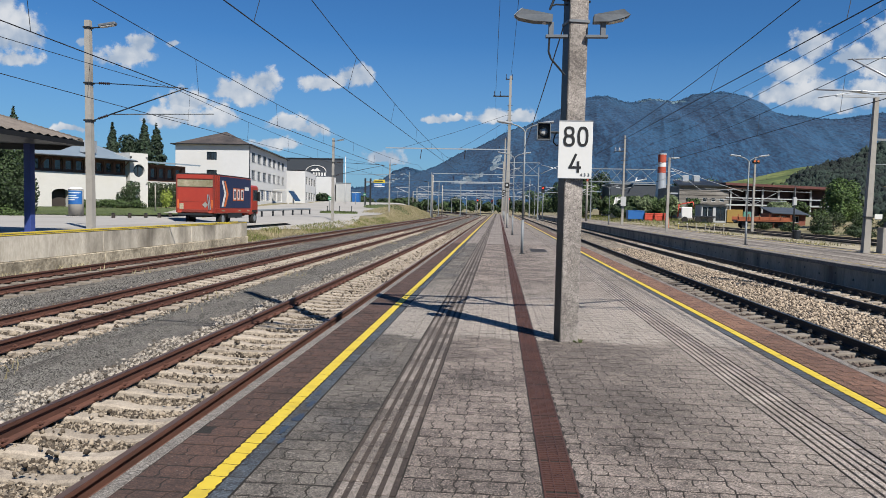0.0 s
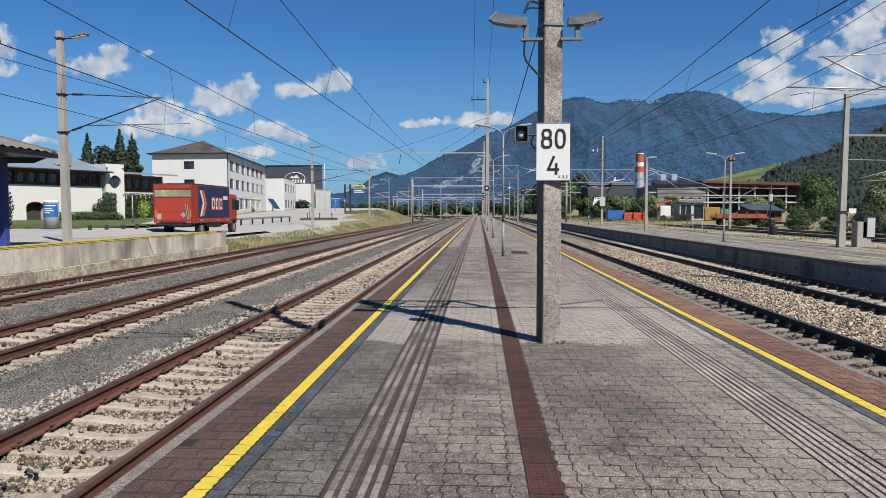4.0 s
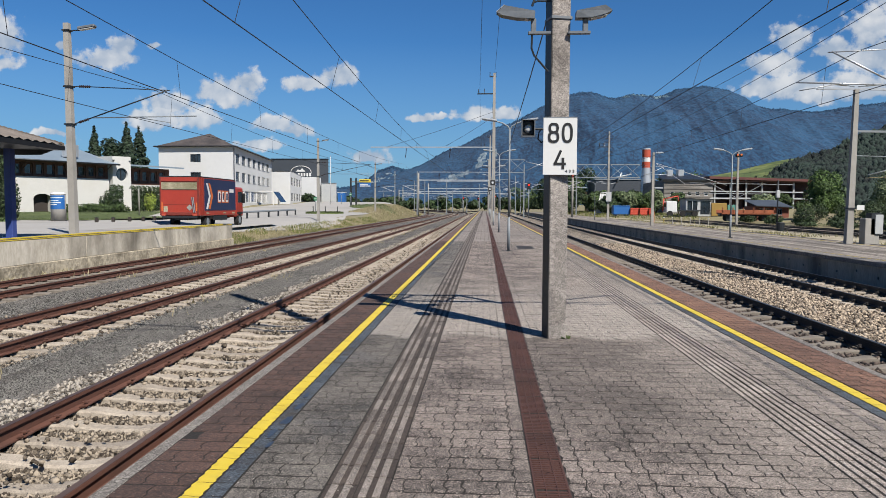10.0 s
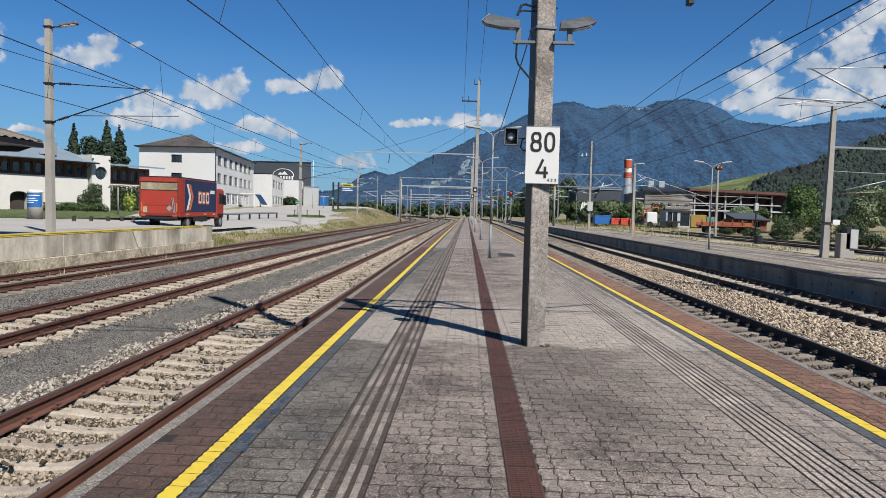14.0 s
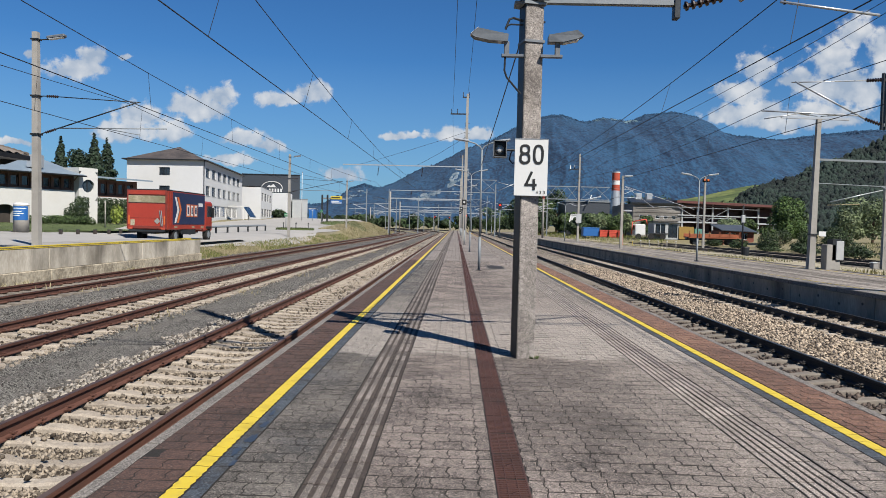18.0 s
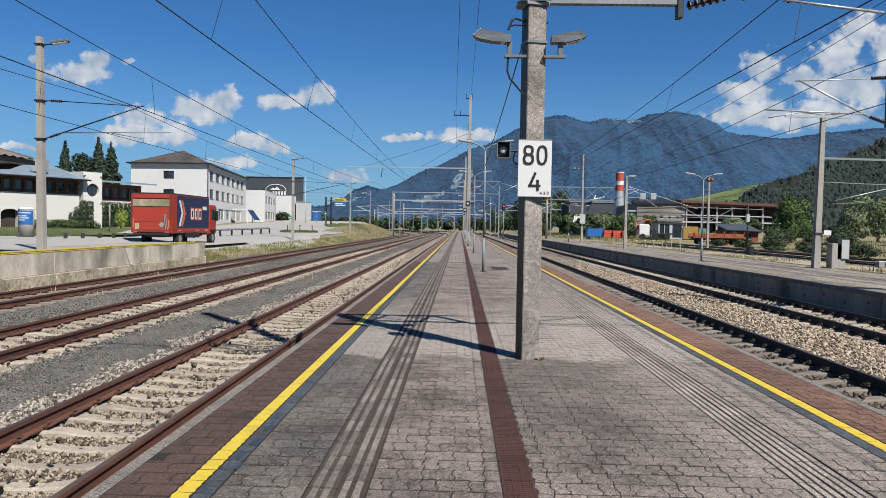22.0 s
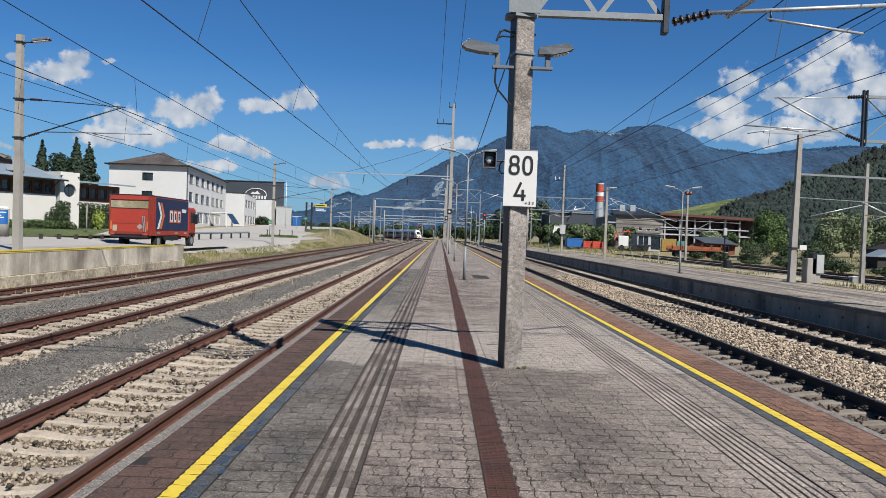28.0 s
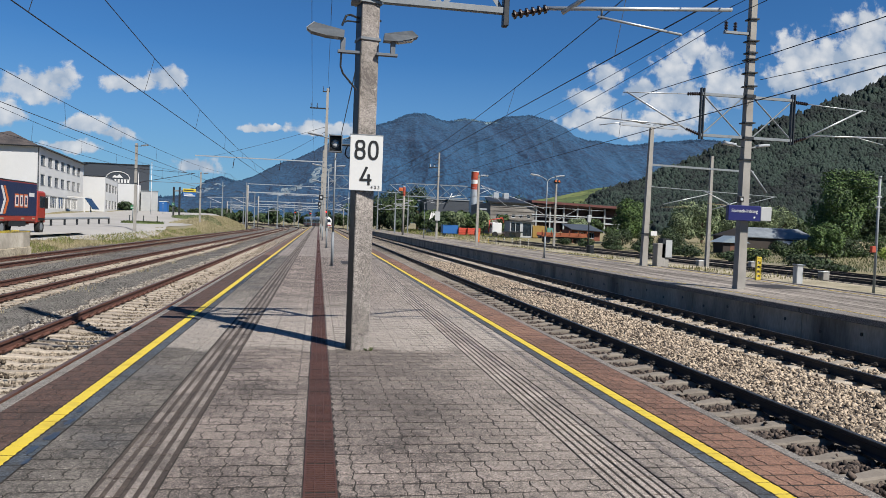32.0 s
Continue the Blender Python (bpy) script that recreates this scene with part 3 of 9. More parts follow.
def terrain(x, y):
    """Height of the ground."""
    h = -0.86
    # left of the tracks the land climbs to the road and the works
    if y > 39:
        fade = 1 - smooth01((y - 232) / 60)
        left = smooth01((-15.2 - x - max(0, y - 150) ** 2 / 900) / (3.6 + max(0, y - 115) * 0.075)) * fade
        rise = 0.35 * smooth01((y - 50) / 50) + 1.3 * smooth01((y - 105) / 45) + 0.9 * smooth01((y - 150) / 60)
        h += left * (rise + 0.86)
        mound = math.exp(-((x + 18.2 + max(0, y - 150) ** 2 / 1040) / 2.6) ** 2) * smooth01((y - 132) / 45) * (1 - smooth01((y - 190) / 70))
        h += mound * 0.4
        h += 0.8 * smooth01((-26.5 - x) / 5) * smooth01((y - 47) / 12) * (1 - smooth01((y - 75) / 40))
    else:
        h += smooth01((-15.2 - x) / 1.0) * 1.2
    h += 0.25 * smooth01((x - 16.9) / 1.5) + 1.2 * smooth01((x - 39.5) / 16) * smooth01((y - 40) / 60) + 0.75 * smooth01((x - 18) / 8) * smooth01((y - 112) / 20)
    far = max(abs(x) - 350, y - 900, -y - 300, 0)
    return h + 0.006 * min(far, 1500)


# ---------- ground and distance ----------
def build_ground():
    b = B()
    xs = sorted(set([-2600, -1500, -800, -400, -250, -160, -120, -95] + list(range(-80, -12, 2)) + [-15.9, -15.5, -15.2, -12, 0, 10, 18, 24] +
                    list(range(30, 80, 6)) + [90, 120, 160, 250, 400, 700, 1200, 2000, 3000]))
    ys = sorted(set([-1200, -500, -200, -60, 0, 20, 36, 38.9, 39.1] + list(range(42, 270, 5)) + [290, 320, 360, 420, 520, 700, 1000, 1500, 2200, 3200]))
    b.v = [(x, y, terrain(x, y)) for y in ys for x in xs]
    n = len(xs)
    b.f = [(j * n + i, j * n + i + 1, (j + 1) * n + i + 1, (j + 1) * n + i) for j in range(len(ys) - 1) for i in range(n - 1)]
    tagged(part("ground", b, EARTH, smooth=True), "flat valley floor of grass and gravel", "ground", kind="structure")


def ridge(name, label, crest_pts, depth, y_base, x0, x1, nx, ny, material, rough, seed, trees=3.0, foot=-12, rocks=None, wood=None, alm=None):
    """A wooded mountainside whose crest runs smoothly through a few summits and saddles (x, height)."""
    b = B()

    def crest(x):
        for (xa, ha), (xb, hb) in zip(crest_pts, crest_pts[1:]):
            if x <= xb:
                u = min(max((x - xa) / (xb - xa), 0), 1)
                k = 0.5 * u + 0.5 * smooth01(u)
                return ha + (hb - ha) * k
        return crest_pts[-1][1]

    def fn(u, v):
        x = x0 + (x1 - x0) * u
        c = crest(x)
        g = noise.fractal(Vector((x / 300 + seed + v * 0.8, v * 2.2, seed)), 1.0, 2.0, 7)
        spur = 1 - abs(noise.noise(Vector(((x + v * 160) / 130 + seed, v * 0.7, 3.1)))) * 2
        spur2 = 1 - abs(noise.noise(Vector(((x - v * 120) / 47 + seed, v * 1.6, 7.7)))) * 2
        prof = v ** 0.85
        env = math.sin(min(v, 1) * math.pi) ** 0.8
        z = c * prof + env * c * (0.020 * spur + 0.008 * spur2) + rough * g * (0.35 + env) * 0.5
        z += trees * noise.noise(Vector((x / 9, v * depth / 14, seed))) * (v > 0.02) * (1.6 if v > 0.9 else 0.7)
        y = y_base + depth * v - env * depth * (0.030 * spur + 0.010 * spur2)
        return (x, y, z if v > 0 else foot)
    b.grid(fn, nx, ny)
    ob = tagged(part(name, b, material, smooth=True), label, "mountain", kind="structure")
    def rocky(x, v):
        if not rocks or not (rocks[0] < x < rocks[1] and rocks[2] < v < rocks[3]):
            return False
        mid = rocks[2] + (rocks[3] - rocks[2]) * (x - rocks[0]) / (rocks[1] - rocks[0])
        return 1 - abs(v - mid) / 0.13 + 1.5 * noise.noise(Vector((x / 26, v * 11, 1.0))) + 0.8 * noise.noise(Vector((x / 8, v * 40, 5.0))) > 0.66
    if rocks:
        # bare rock shows through the trees in ragged slanting bands
        ob.data.materials.append(ROCK_HAZED)
        for f in ob.data.polygons:
            i, j = f.index % nx, f.index // nx
            f.material_index = 1 if rocky(x0 + (x1 - x0) * i / nx, j / ny) else 0
    if alm:
        # a pale mountain pasture on the crest
        ob.data.materials.append(ALM_HAZED)
        for f in ob.data.polygons:
            x, v = x0 + (x1 - x0) * (f.index % nx) / nx, (f.index // nx) / ny
            if alm[0] < x < alm[1] and v > 0.93 + 0.05 * abs(noise.noise(Vector((x / 22, v * 9, 2.0)))) and noise.noise(Vector((x / 14, v * 30, 8.0))) > -0.15:
                f.material_index = len(ob.data.materials) - 1
    if wood:
        n, h0, h1, xa, xb, wm, wl = wood
        r = np.random.default_rng(int(seed * 10))
        q = []
        while len(q) < n:
            x, v = r.uniform(xa, xb), r.uniform(0.03 if n > 9000 else 0.95, 1.0)
            if not rocky(x, v):
                q.append(fn((x - x0) / (x1 - x0), v))
        forest(name.replace("mountain", "forest").replace("hill", "forest"), wl, np.array(q), h0, h1, wm, r, (0.26, 0.5) if n > 9000 else (0.2, 0.36))


def forest(name, label, feet, h0, h1, material, r, wide=(0.28, 0.5)):
    """Small pointed and rounded tree tops standing on a slope."""
    n, k = len(feet), 5
    h = r.uniform(h0, h1, n)
    rad = h * r.uniform(*wide, n)
    a = np.linspace(0, 2 * np.pi, k, endpoint=False)[None] + r.uniform(0, 6, (n, 1))
    V = np.zeros((n, 2 * k + 1, 3))
    for ring, (f, z) in enumerate(((1.0, 0.05), (0.7, 0.55))):
        rr = rad[:, None] * f * r.uniform(0.75, 1.2, (n, k))
        V[:, ring * k:(ring + 1) * k, 0] = feet[:, :1] + rr * np.cos(a)
        V[:, ring * k:(ring + 1) * k, 1] = feet[:, 1:2] + rr * np.sin(a)
        V[:, ring * k:(ring + 1) * k, 2] = feet[:, 2:3] + (h * z)[:, None] + r.normal(0, 0.04, (n, k)) * h[:, None]
    V[:, 2 * k] = feet + np.stack([r.normal(0, 0.1, n) * rad, r.normal(0, 0.1, n) * rad, h * r.uniform(0.7, 1.0, n)], 1)
    F = [(i, (i + 1) % k, k + (i + 1) % k, k + i) for i in range(k)] + [(k + i, k + (i + 1) % k, 2 * k) for i in range(k)]
    F = [q for f in F for q in ((f,) if len(f) == 3 else ((f[0], f[1], f[2]), (f[0], f[2], f[3])))]
    F = (np.array(F)[None] + (2 * k + 1) * np.arange(n)[:, None, None]).reshape(-1, 3)
    me = bpy.data.meshes.new(name)
    me.vertices.add(n * (2 * k + 1))
    me.vertices.foreach_set("co", V.reshape(-1))
    me.loops.add(len(F) * 3)
    me.loops.foreach_set("vertex_index", F.reshape(-1).astype(np.int32))
    me.polygons.add(len(F))
    me.polygons.foreach_set("loop_start", np.arange(len(F), dtype=np.int32) * 3)
    me.update(calc_edges=True)
    me.materials.append(material)
    return tagged(new(name, me), label, "forest", kind="stuff")


def forest_mat(name, dark, light, meadow, scale, meadow_at, bumpd, stretch=(1, 1, 1), spread=0.9):
    """Tree cover on a slope, with pale clearings and rock."""
    m = mat(name, dark, light, rough=1.0, big=scale * 0.2, fine=scale * 4, spread=spread, bump=0.7, dist=bumpd, stain=meadow, stain_scale=scale * 0.12,
            stain_amount=meadow_at, stretch=stretch, grain=1.7)
    return m


# distance haze is mixed into the blue base colours of this far forest
FOREST_HAZED = forest_mat("far_forest", (0.002, 0.025, 0.070), (0.015, 0.074, 0.160), "235475", 0.04, 0.35, 3.0, (1, 0.22, 1), 0.9)
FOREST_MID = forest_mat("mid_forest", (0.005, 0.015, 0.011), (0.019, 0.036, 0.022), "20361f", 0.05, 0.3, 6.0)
# the far tree tops carry the same haze blue in their colour
WOOD_HAZED = mat("hazed_tree_tops", (0.005, 0.036, 0.088), (0.018, 0.074, 0.150), rough=1.0, big=0.006, fine=0.03, spread=0.9, island=0.5)
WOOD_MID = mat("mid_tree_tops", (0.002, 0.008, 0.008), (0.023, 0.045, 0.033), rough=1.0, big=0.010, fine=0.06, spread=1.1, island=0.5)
MEADOW = mat("mown_meadow", "4a5a30", "77804a", rough=1.0, big=0.02, fine=0.10, spread=1.3, stain="5d7840", stain_scale=0.012, stretch=(0.35, 1, 1.6))
# pasture and rock on the far ridge: bluish from haze put into the colour
ALM_HAZED = mat("hazed_pasture", "4f7280", "7d9096", rough=1.0, big=0.02, fine=0.15, spread=0.8)
ROCK_HAZED = mat("hazed_rock_face", "566c7b", "929da4", rough=1.0, big=0.02, fine=0.15, spread=1.0, stain="54707c", stain_scale=0.03, stain_amount=0.9)


def build_distance():
    ridge("mountain_main", "broad wooded mountain ridge behind the station, distance haze put into its blue colour",
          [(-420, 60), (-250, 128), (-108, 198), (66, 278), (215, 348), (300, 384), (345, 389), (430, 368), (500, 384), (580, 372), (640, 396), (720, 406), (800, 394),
           (880, 345), (960, 330), (1090, 318), (1277, 346), (1429, 364), (1700, 350), (2200, 420), (2700, 400)], 900, 1600, -420, 2600, 860, 170, FOREST_HAZED, 30, 3.3, rocks=(-120, 30, 0.34, 0.56), alm=(455, 600),
          wood=(4200, 2.2, 4.8, -400, 1750, WOOD_HAZED, "blue-green forest covering the mountain"))
    ridge("mountain_hump", "low rounded wooded hill with a pale rock face, coloured haze blue, at the foot of the mountain",
          [(-640, 55), (-480, 62), (-410, 92), (-370, 122), (-325, 136), (-285, 126), (-240, 104), (-180, 60)], 380, 2150, -620, -180, 120, 36, FOREST_HAZED, 14, 8.1, rocks=(-400, -250, 0.45, 0.8),
          wood=(900, 5, 9, -600, -190, WOOD_HAZED, "blue-green forest covering the low hill"))
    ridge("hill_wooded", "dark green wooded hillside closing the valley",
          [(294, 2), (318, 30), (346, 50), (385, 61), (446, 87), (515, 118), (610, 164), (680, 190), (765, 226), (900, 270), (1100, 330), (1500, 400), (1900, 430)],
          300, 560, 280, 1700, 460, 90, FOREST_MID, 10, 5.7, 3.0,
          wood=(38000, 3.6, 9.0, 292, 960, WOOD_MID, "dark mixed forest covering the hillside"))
    # meadow slope in front of the mountain
    b = B()

    def fn(u, v):
        x = 230 + 330 * u
        y = 880 + 220 * v
        top = 45 + 29 * smooth01((x - 310) / 170)
        return (x, y, 2 + (top * v ** 1.1) * smooth01((x - 225) / 100) + 1.2 * noise.noise(Vector((x / 50, v * 3, 1))))
    b.grid(fn, 60, 24)
    tagged(part("meadow", b, MEADOW, smooth=True), "light green mown meadow on a slope", "meadow", kind="structure")


# ---------- tracks ----------
RAIL_PROF = [(-0.036, 0), (0.036, 0), (0.036, -0.035), (0.010, -0.052), (0.010, -0.135), (0.07, -0.152), (0.07, -0.168), (-0.07, -0.168), (-0.07, -0.152),
             (-0.010, -0.135), (-0.010, -0.052), (-0.036, -0.035)]


def sleeper_mesh(material):
    """A concrete sleeper, dished between the rail seats, 2.4 m long."""
    b = B()
    st = [(-1.2, -0.20, 0.13), (-1.15, -0.17, 0.135), (-0.45, -0.178, 0.13), (-0.2, -0.215, 0.11), (0.2, -0.215, 0.11), (0.45, -0.178, 0.13), (1.15, -0.17, 0.135),
          (1.2, -0.20, 0.13)]
    v = []
    for x, zt, w in st:
        v += [(x, -w, -0.38), (x, -w + 0.02, zt - 0.02), (x, -w + 0.045, zt), (x, w - 0.045, zt), (x, w - 0.02, zt - 0.02), (x, w, -0.38)]
    f = []
    for i in range(len(st) - 1):
        for k in range(5):
            a = i * 6 + k
            f.append((a, a + 6, a + 7, a + 1))
    f += [tuple(range(6)), tuple(range(len(v) - 6, len(v)))[::-1]]
    b.add(v, f)
    return b.mesh("sleeper", material)


def clips(b, m):
    """Four spring clips with their bolts on one sleeper."""
    for gx in (-0.7525, 0.7525):
        for s in (-1, 1):
            x = gx + s * 0.105
            for p0, p1, r in (((x, -0.03, -0.165), (x, -0.03, -0.085), 0.017), ((x - s * 0.045, 0.035, -0.145), (x + s * 0.035, 0.045, -0.12), 0.013),
                              ((x - s * 0.045, -0.075, -0.145), (x + s * 0.035, -0.085, -0.12), 0.013), ((x + s * 0.035, 0.045, -0.125), (x + s * 0.035, -0.085, -0.125), 0.013)):
                b.cyl(m @ Vector(p0), m @ Vector(p1), r, r, 6)
            b.box(x - 0.03, x + 0.03, -0.06, 0.0, -0.105, -0.09, 0, m)


def build_track(name, label, rail, top, sleeper, s0, s1, n_obj):
    x0, y0, rad = TRACKS[name]
    t = thing(name, label, "railway track", "railway tracks", kind="structure")
    stations = [s0] + list(np.arange(max(s0, 0) + 10, y0, 45.0)) + list(np.arange(y0, s1, 6.0)) + [s1]
    stations = sorted(set(float(s) for s in stations if s0 <= s <= s1))
    for side in (-0.7525, 0.7525):
        b, bt = B(), B()
        n = len(RAIL_PROF)
        for s in stations:
            p, h = along(x0, y0, rad, s)
            sx = Vector((math.cos(h), math.sin(h), 0))
            o = p + sx * side
            b.v += [tuple(o + sx * a + Vector((0, 0, RAIL_Z - 0.002 + z))) for a, z in RAIL_PROF]
            bt.v += [tuple(o + sx * a + Vector((0, 0, RAIL_Z + z))) for a, z in ((-0.03, 0.002), (0.03, 0.002))]
        for i in range(len(stations) - 1):
            b.f += [(i * n + k, i * n + (k + 1) % n, (i + 1) * n + (k + 1) % n, (i + 1) * n + k) for k in range(n)]
            bt.f.append((i * 2, i * 2 + 1, i * 2 + 3, i * 2 + 2))
        r = part("rail", b, rail, t, "")
        part("running_surface", bt, top, r)
    me = sleeper_mesh(sleeper)
    bc, rest = B(), B()
    k = 0
    step = 0.54 if name == "track_1" else 0.6
    s = s0 + 0.3
    while s < s1:
        p, h = along(x0, y0, rad, s)
        m = Matrix.Translation(p + Vector((0, 0, RAIL_Z))) @ Matrix.Rotation(h, 4, "Z")
        if s > -12 and k < n_obj:
            part("sleeper", me, None, t, loc=m @ pose(0, float(RNG.normal(0, 0.008)), float(RNG.normal(0, 0.004)), 0, 0, float(RNG.normal(0, 0.3))))
            if s < 45:
                clips(bc, m)
            k += 1
        elif s > -12 and s < 260:
            rest.add([m @ Vector(v) for v in ((-1.2, -0.13, -0.19), (1.2, -0.13, -0.19), (1.2, 0.13, -0.19), (-1.2, 0.13, -0.19))], [(0, 1, 2, 3)])
        s += step
    if bc.v:
        tagged(part("rail_clips", bc, RAIL_RUST if rail is RAIL_RUST else RAIL_DARK, t), kind="stuff")
    if rest.v:
        tagged(part("far_sleepers", rest, sleeper, t), kind="stuff")


def strip(b, name, xl, xr, zl, zr, s0, s1, step=6.0):
    """A band that follows a track, from xl to xr beside its centre."""
    x0, y0, rad = TRACKS[name]
    st = [s0] + [s for s in np.arange(0, y0, 30.0) if s > s0] + list(np.arange(y0, s1, step)) + [s1]
    o = len(b.v)
    for s in st:
        p, h = along(x0, y0, rad, float(s))
        sx = Vector((math.cos(h), math.sin(h), 0))
        for a, z in ((xl, zl), (xr, zr)):
            q = p + sx * a
            b.v.append((q.x, q.y, z))
    for i in range(len(st) - 1):
        b.f.append((o + 2 * i, o + 2 * i + 1, o + 2 * i + 3, o + 2 * i + 2))


def build_ballast():
    b = B()
    for n in ("track_1", "track_2", "track_3", "track_4", "track_5"):
        strip(b, n, -1.32, 1.32, RAIL_Z - 0.268, RAIL_Z - 0.268, -20, 420)
        strip(b, n, -1.55, -1.32, RAIL_Z - 0.215, RAIL_Z - 0.268, -20, 420)
        strip(b, n, 1.32, 1.55, RAIL_Z - 0.268, RAIL_Z - 0.215, -20, 420)
        strip(b, n, -2.6, -1.55, -0.86, RAIL_Z - 0.215, -20, 420)
        strip(b, n, 1.55, 2.6, RAIL_Z - 0.215, -0.86, -20, 420)
    tagged(part("ballast_bed", b, BALLAST), "crushed stone ballast under the tracks", "ballast", kind="stuff")
    b = B()
    strip(b, "track_1", -3.1, -1.42, RAIL_Z - 0.235, RAIL_Z - 0.205, -20, 420)
    strip(b, "track_2", -2.9, -1.62, RAIL_Z - 0.235, RAIL_Z - 0.205, -20, 420)
    strip(b, "track_2", 1.62, 2.75, RAIL_Z - 0.205, RAIL_Z - 0.235, -20, 420)
    strip(b, "track_3", 1.3, 2.9, RAIL_Z - 0.205, RAIL_Z - 0.235, -20, 420)
    strip(b, "track_3", -3.2, -1.3, RAIL_Z - 0.235, RAIL_Z - 0.205, -20, 420)
    for v_i in range(0, len(b.v)):
        b.v[v_i] = (b.v[v_i][0], b.v[v_i][1], b.v[v_i][2] + 0.012)
    tagged(part("gravel_path", b, GRAVEL), "dark grey fine gravel between the tracks", "gravel", kind="stuff")


CUBE = np.array([(x, y, z) for x in (-1, 1) for y in (-1, 1) for z in (-1, 1)], float)
CUBE_F = np.array([(0, 1, 3), (0, 3, 2), (4, 6, 7), (4, 7, 5), (0, 4, 5), (0, 5, 1), (2, 3, 7), (2, 7, 6), (0, 2, 6), (0, 6, 4), (1, 5, 7), (1, 7, 3)])


def stones(name, label, material, xs, ys, zs, sizes):
    """Loose angular stones, each a closed lump of twelve faces."""
    n = len(xs)
    jit = CUBE[None] * RNG.uniform(0.5, 1.05, (n, 8, 1)) + RNG.normal(0, 0.18, (n, 8, 3))
    jit *= (sizes[:, None] * RNG.uniform(0.6, 1.25, (n, 3)) * np.array([1, 1, 0.75]))[:, None, :]
    q = RNG.normal(size=(n, 4))
    q /= np.linalg.norm(q, axis=1)[:, None]
    w, x, y, z = q.T
    R = np.stack([1 - 2 * (y * y + z * z), 2 * (x * y - z * w), 2 * (x * z + y * w), 2 * (x * y + z * w), 1 - 2 * (x * x + z * z), 2 * (y * z - x * w),
                  2 * (x * z - y * w), 2 * (y * z + x * w), 1 - 2 * (x * x + y * y)], 1).reshape(n, 3, 3)
    V = np.einsum("nij,nkj->nki", R, jit) + np.stack([xs, ys, zs], 1)[:, None, :]
    F = (CUBE_F[None] + 8 * np.arange(n)[:, None, None]).reshape(-1, 3)
    me = bpy.data.meshes.new(name)
    me.vertices.add(n * 8)
    me.vertices.foreach_set("co", V.reshape(-1))
    me.loops.add(len(F) * 3)
    me.loops.foreach_set("vertex_index", F.reshape(-1).astype(np.int32))
    me.polygons.add(len(F))
    me.polygons.foreach_set("loop_start", np.arange(len(F), dtype=np.int32) * 3)
    me.update(calc_edges=True)
    me.materials.append(material)
    return tagged(new(name, me), label, "ballast", kind="stuff")


def build_stones():
    def fill(x0, x1, y0, y1, dens, zf, smin, smax, fade=0.0):
        n = int((x1 - x0) * (y1 - y0) * dens)
        xs, ys = RNG.uniform(x0, x1, n), y0 + (y1 - y0) * RNG.random(n) ** (1 + fade)
        return xs, ys, zf(xs, ys, n), RNG.uniform(smin, smax, n)

    def clear(s, step=0.6):
        # stones keep off the sleepers, but for a few
        xs, ys, zs, r_ = s
        ph = np.abs(((ys + 20 - 0.3) / step) % 1 - 0.5)
        k = (ph < 0.27) | (RNG.random(len(xs)) < 0.015)
        return xs[k], ys[k], np.where(ph < 0.27, zs, RAIL_Z - 0.165)[k], r_[k]

    def between(xs, ys, n):
        return RAIL_Z - 0.250 + RNG.normal(0, 0.013, n)

    def shoulder(xs, ys, n):
        return RAIL_Z - 0.212 + RNG.normal(0, 0.013, n)

    def path(xs, ys, n):
        return np.full(n, RAIL_Z - 0.205)
    def ragged(q):
        # the pale shoulder thins out over the gravel
        k = q[0] > -5.32 + 0.09 * np.sin(q[1] * 2.1) + 0.06 * np.sin(q[1] * 5.3) - np.abs(RNG.normal(0, 0.10, len(q[0])))
        return tuple(c[k] for c in q)
    sets = [clear(fill(-5.15, -2.5, 4.2, 26, 1500, between, 0.014, 0.030, 0.45), 0.54), clear(fill(-5.15, -2.5, 24, 75, 190, between, 0.028, 0.05), 0.54),
            clear(fill(-9.4, -6.75, 9, 36, 330, between, 0.022, 0.042, 0.45)), clear(fill(-9.4, -6.75, 32, 75, 150, between, 0.03, 0.05)),
            fill(-9.75, -9.3, 12, 34, 200, shoulder, 0.016, 0.03, 0.4), fill(-7.0, -6.75, 9, 40, 160, shoulder, 0.018, 0.035, 0.4)]
    a = [np.concatenate(c) for c in zip(*sets)]
    stones("ballast_stones", "loose pale crushed stones between the sleepers", STONE, *a)
    sets = [ragged(fill(-5.75, -4.95, 5, 30, 900, shoulder, 0.016, 0.036, 0.45)), ragged(fill(-5.75, -4.95, 30, 70, 170, shoulder, 0.025, 0.05))]
    a = [np.concatenate(c) for c in zip(*sets)]
    stones("shoulder_stones", "loose whitish crushed stones along the outer rail", STONE_W, *a)
    sets = [fill(-7.0, -5.3, 7.5, 24, 2600, path, 0.006, 0.013, 0.5), fill(-7.0, -5.3, 22, 45, 500, path, 0.010, 0.018, 0.3), fill(-11.2, -9.9, 12, 40, 600, path, 0.009, 0.018, 0.5)]
    a = [np.concatenate(c) for c in zip(*sets)]
    stones("gravel_chips", "fine dark grey gravel chips between the tracks", GRAVEL_STONE, *a)
    sets = [fill(6.6, 8.8, -6, 6.5, 240, shoulder, 0.022, 0.042), fill(6.6, 8.8, 6, 46, 620, shoulder, 0.018, 0.036, 0.55),
            clear(fill(8.5, 11.3, 11, 40, 260, between, 0.022, 0.040, 0.4))]
    a = [np.concatenate(c) for c in zip(*sets)]
    stones("ballast_stones", "loose brown-grey crushed stones beside the tracks", STONE_R, *a)
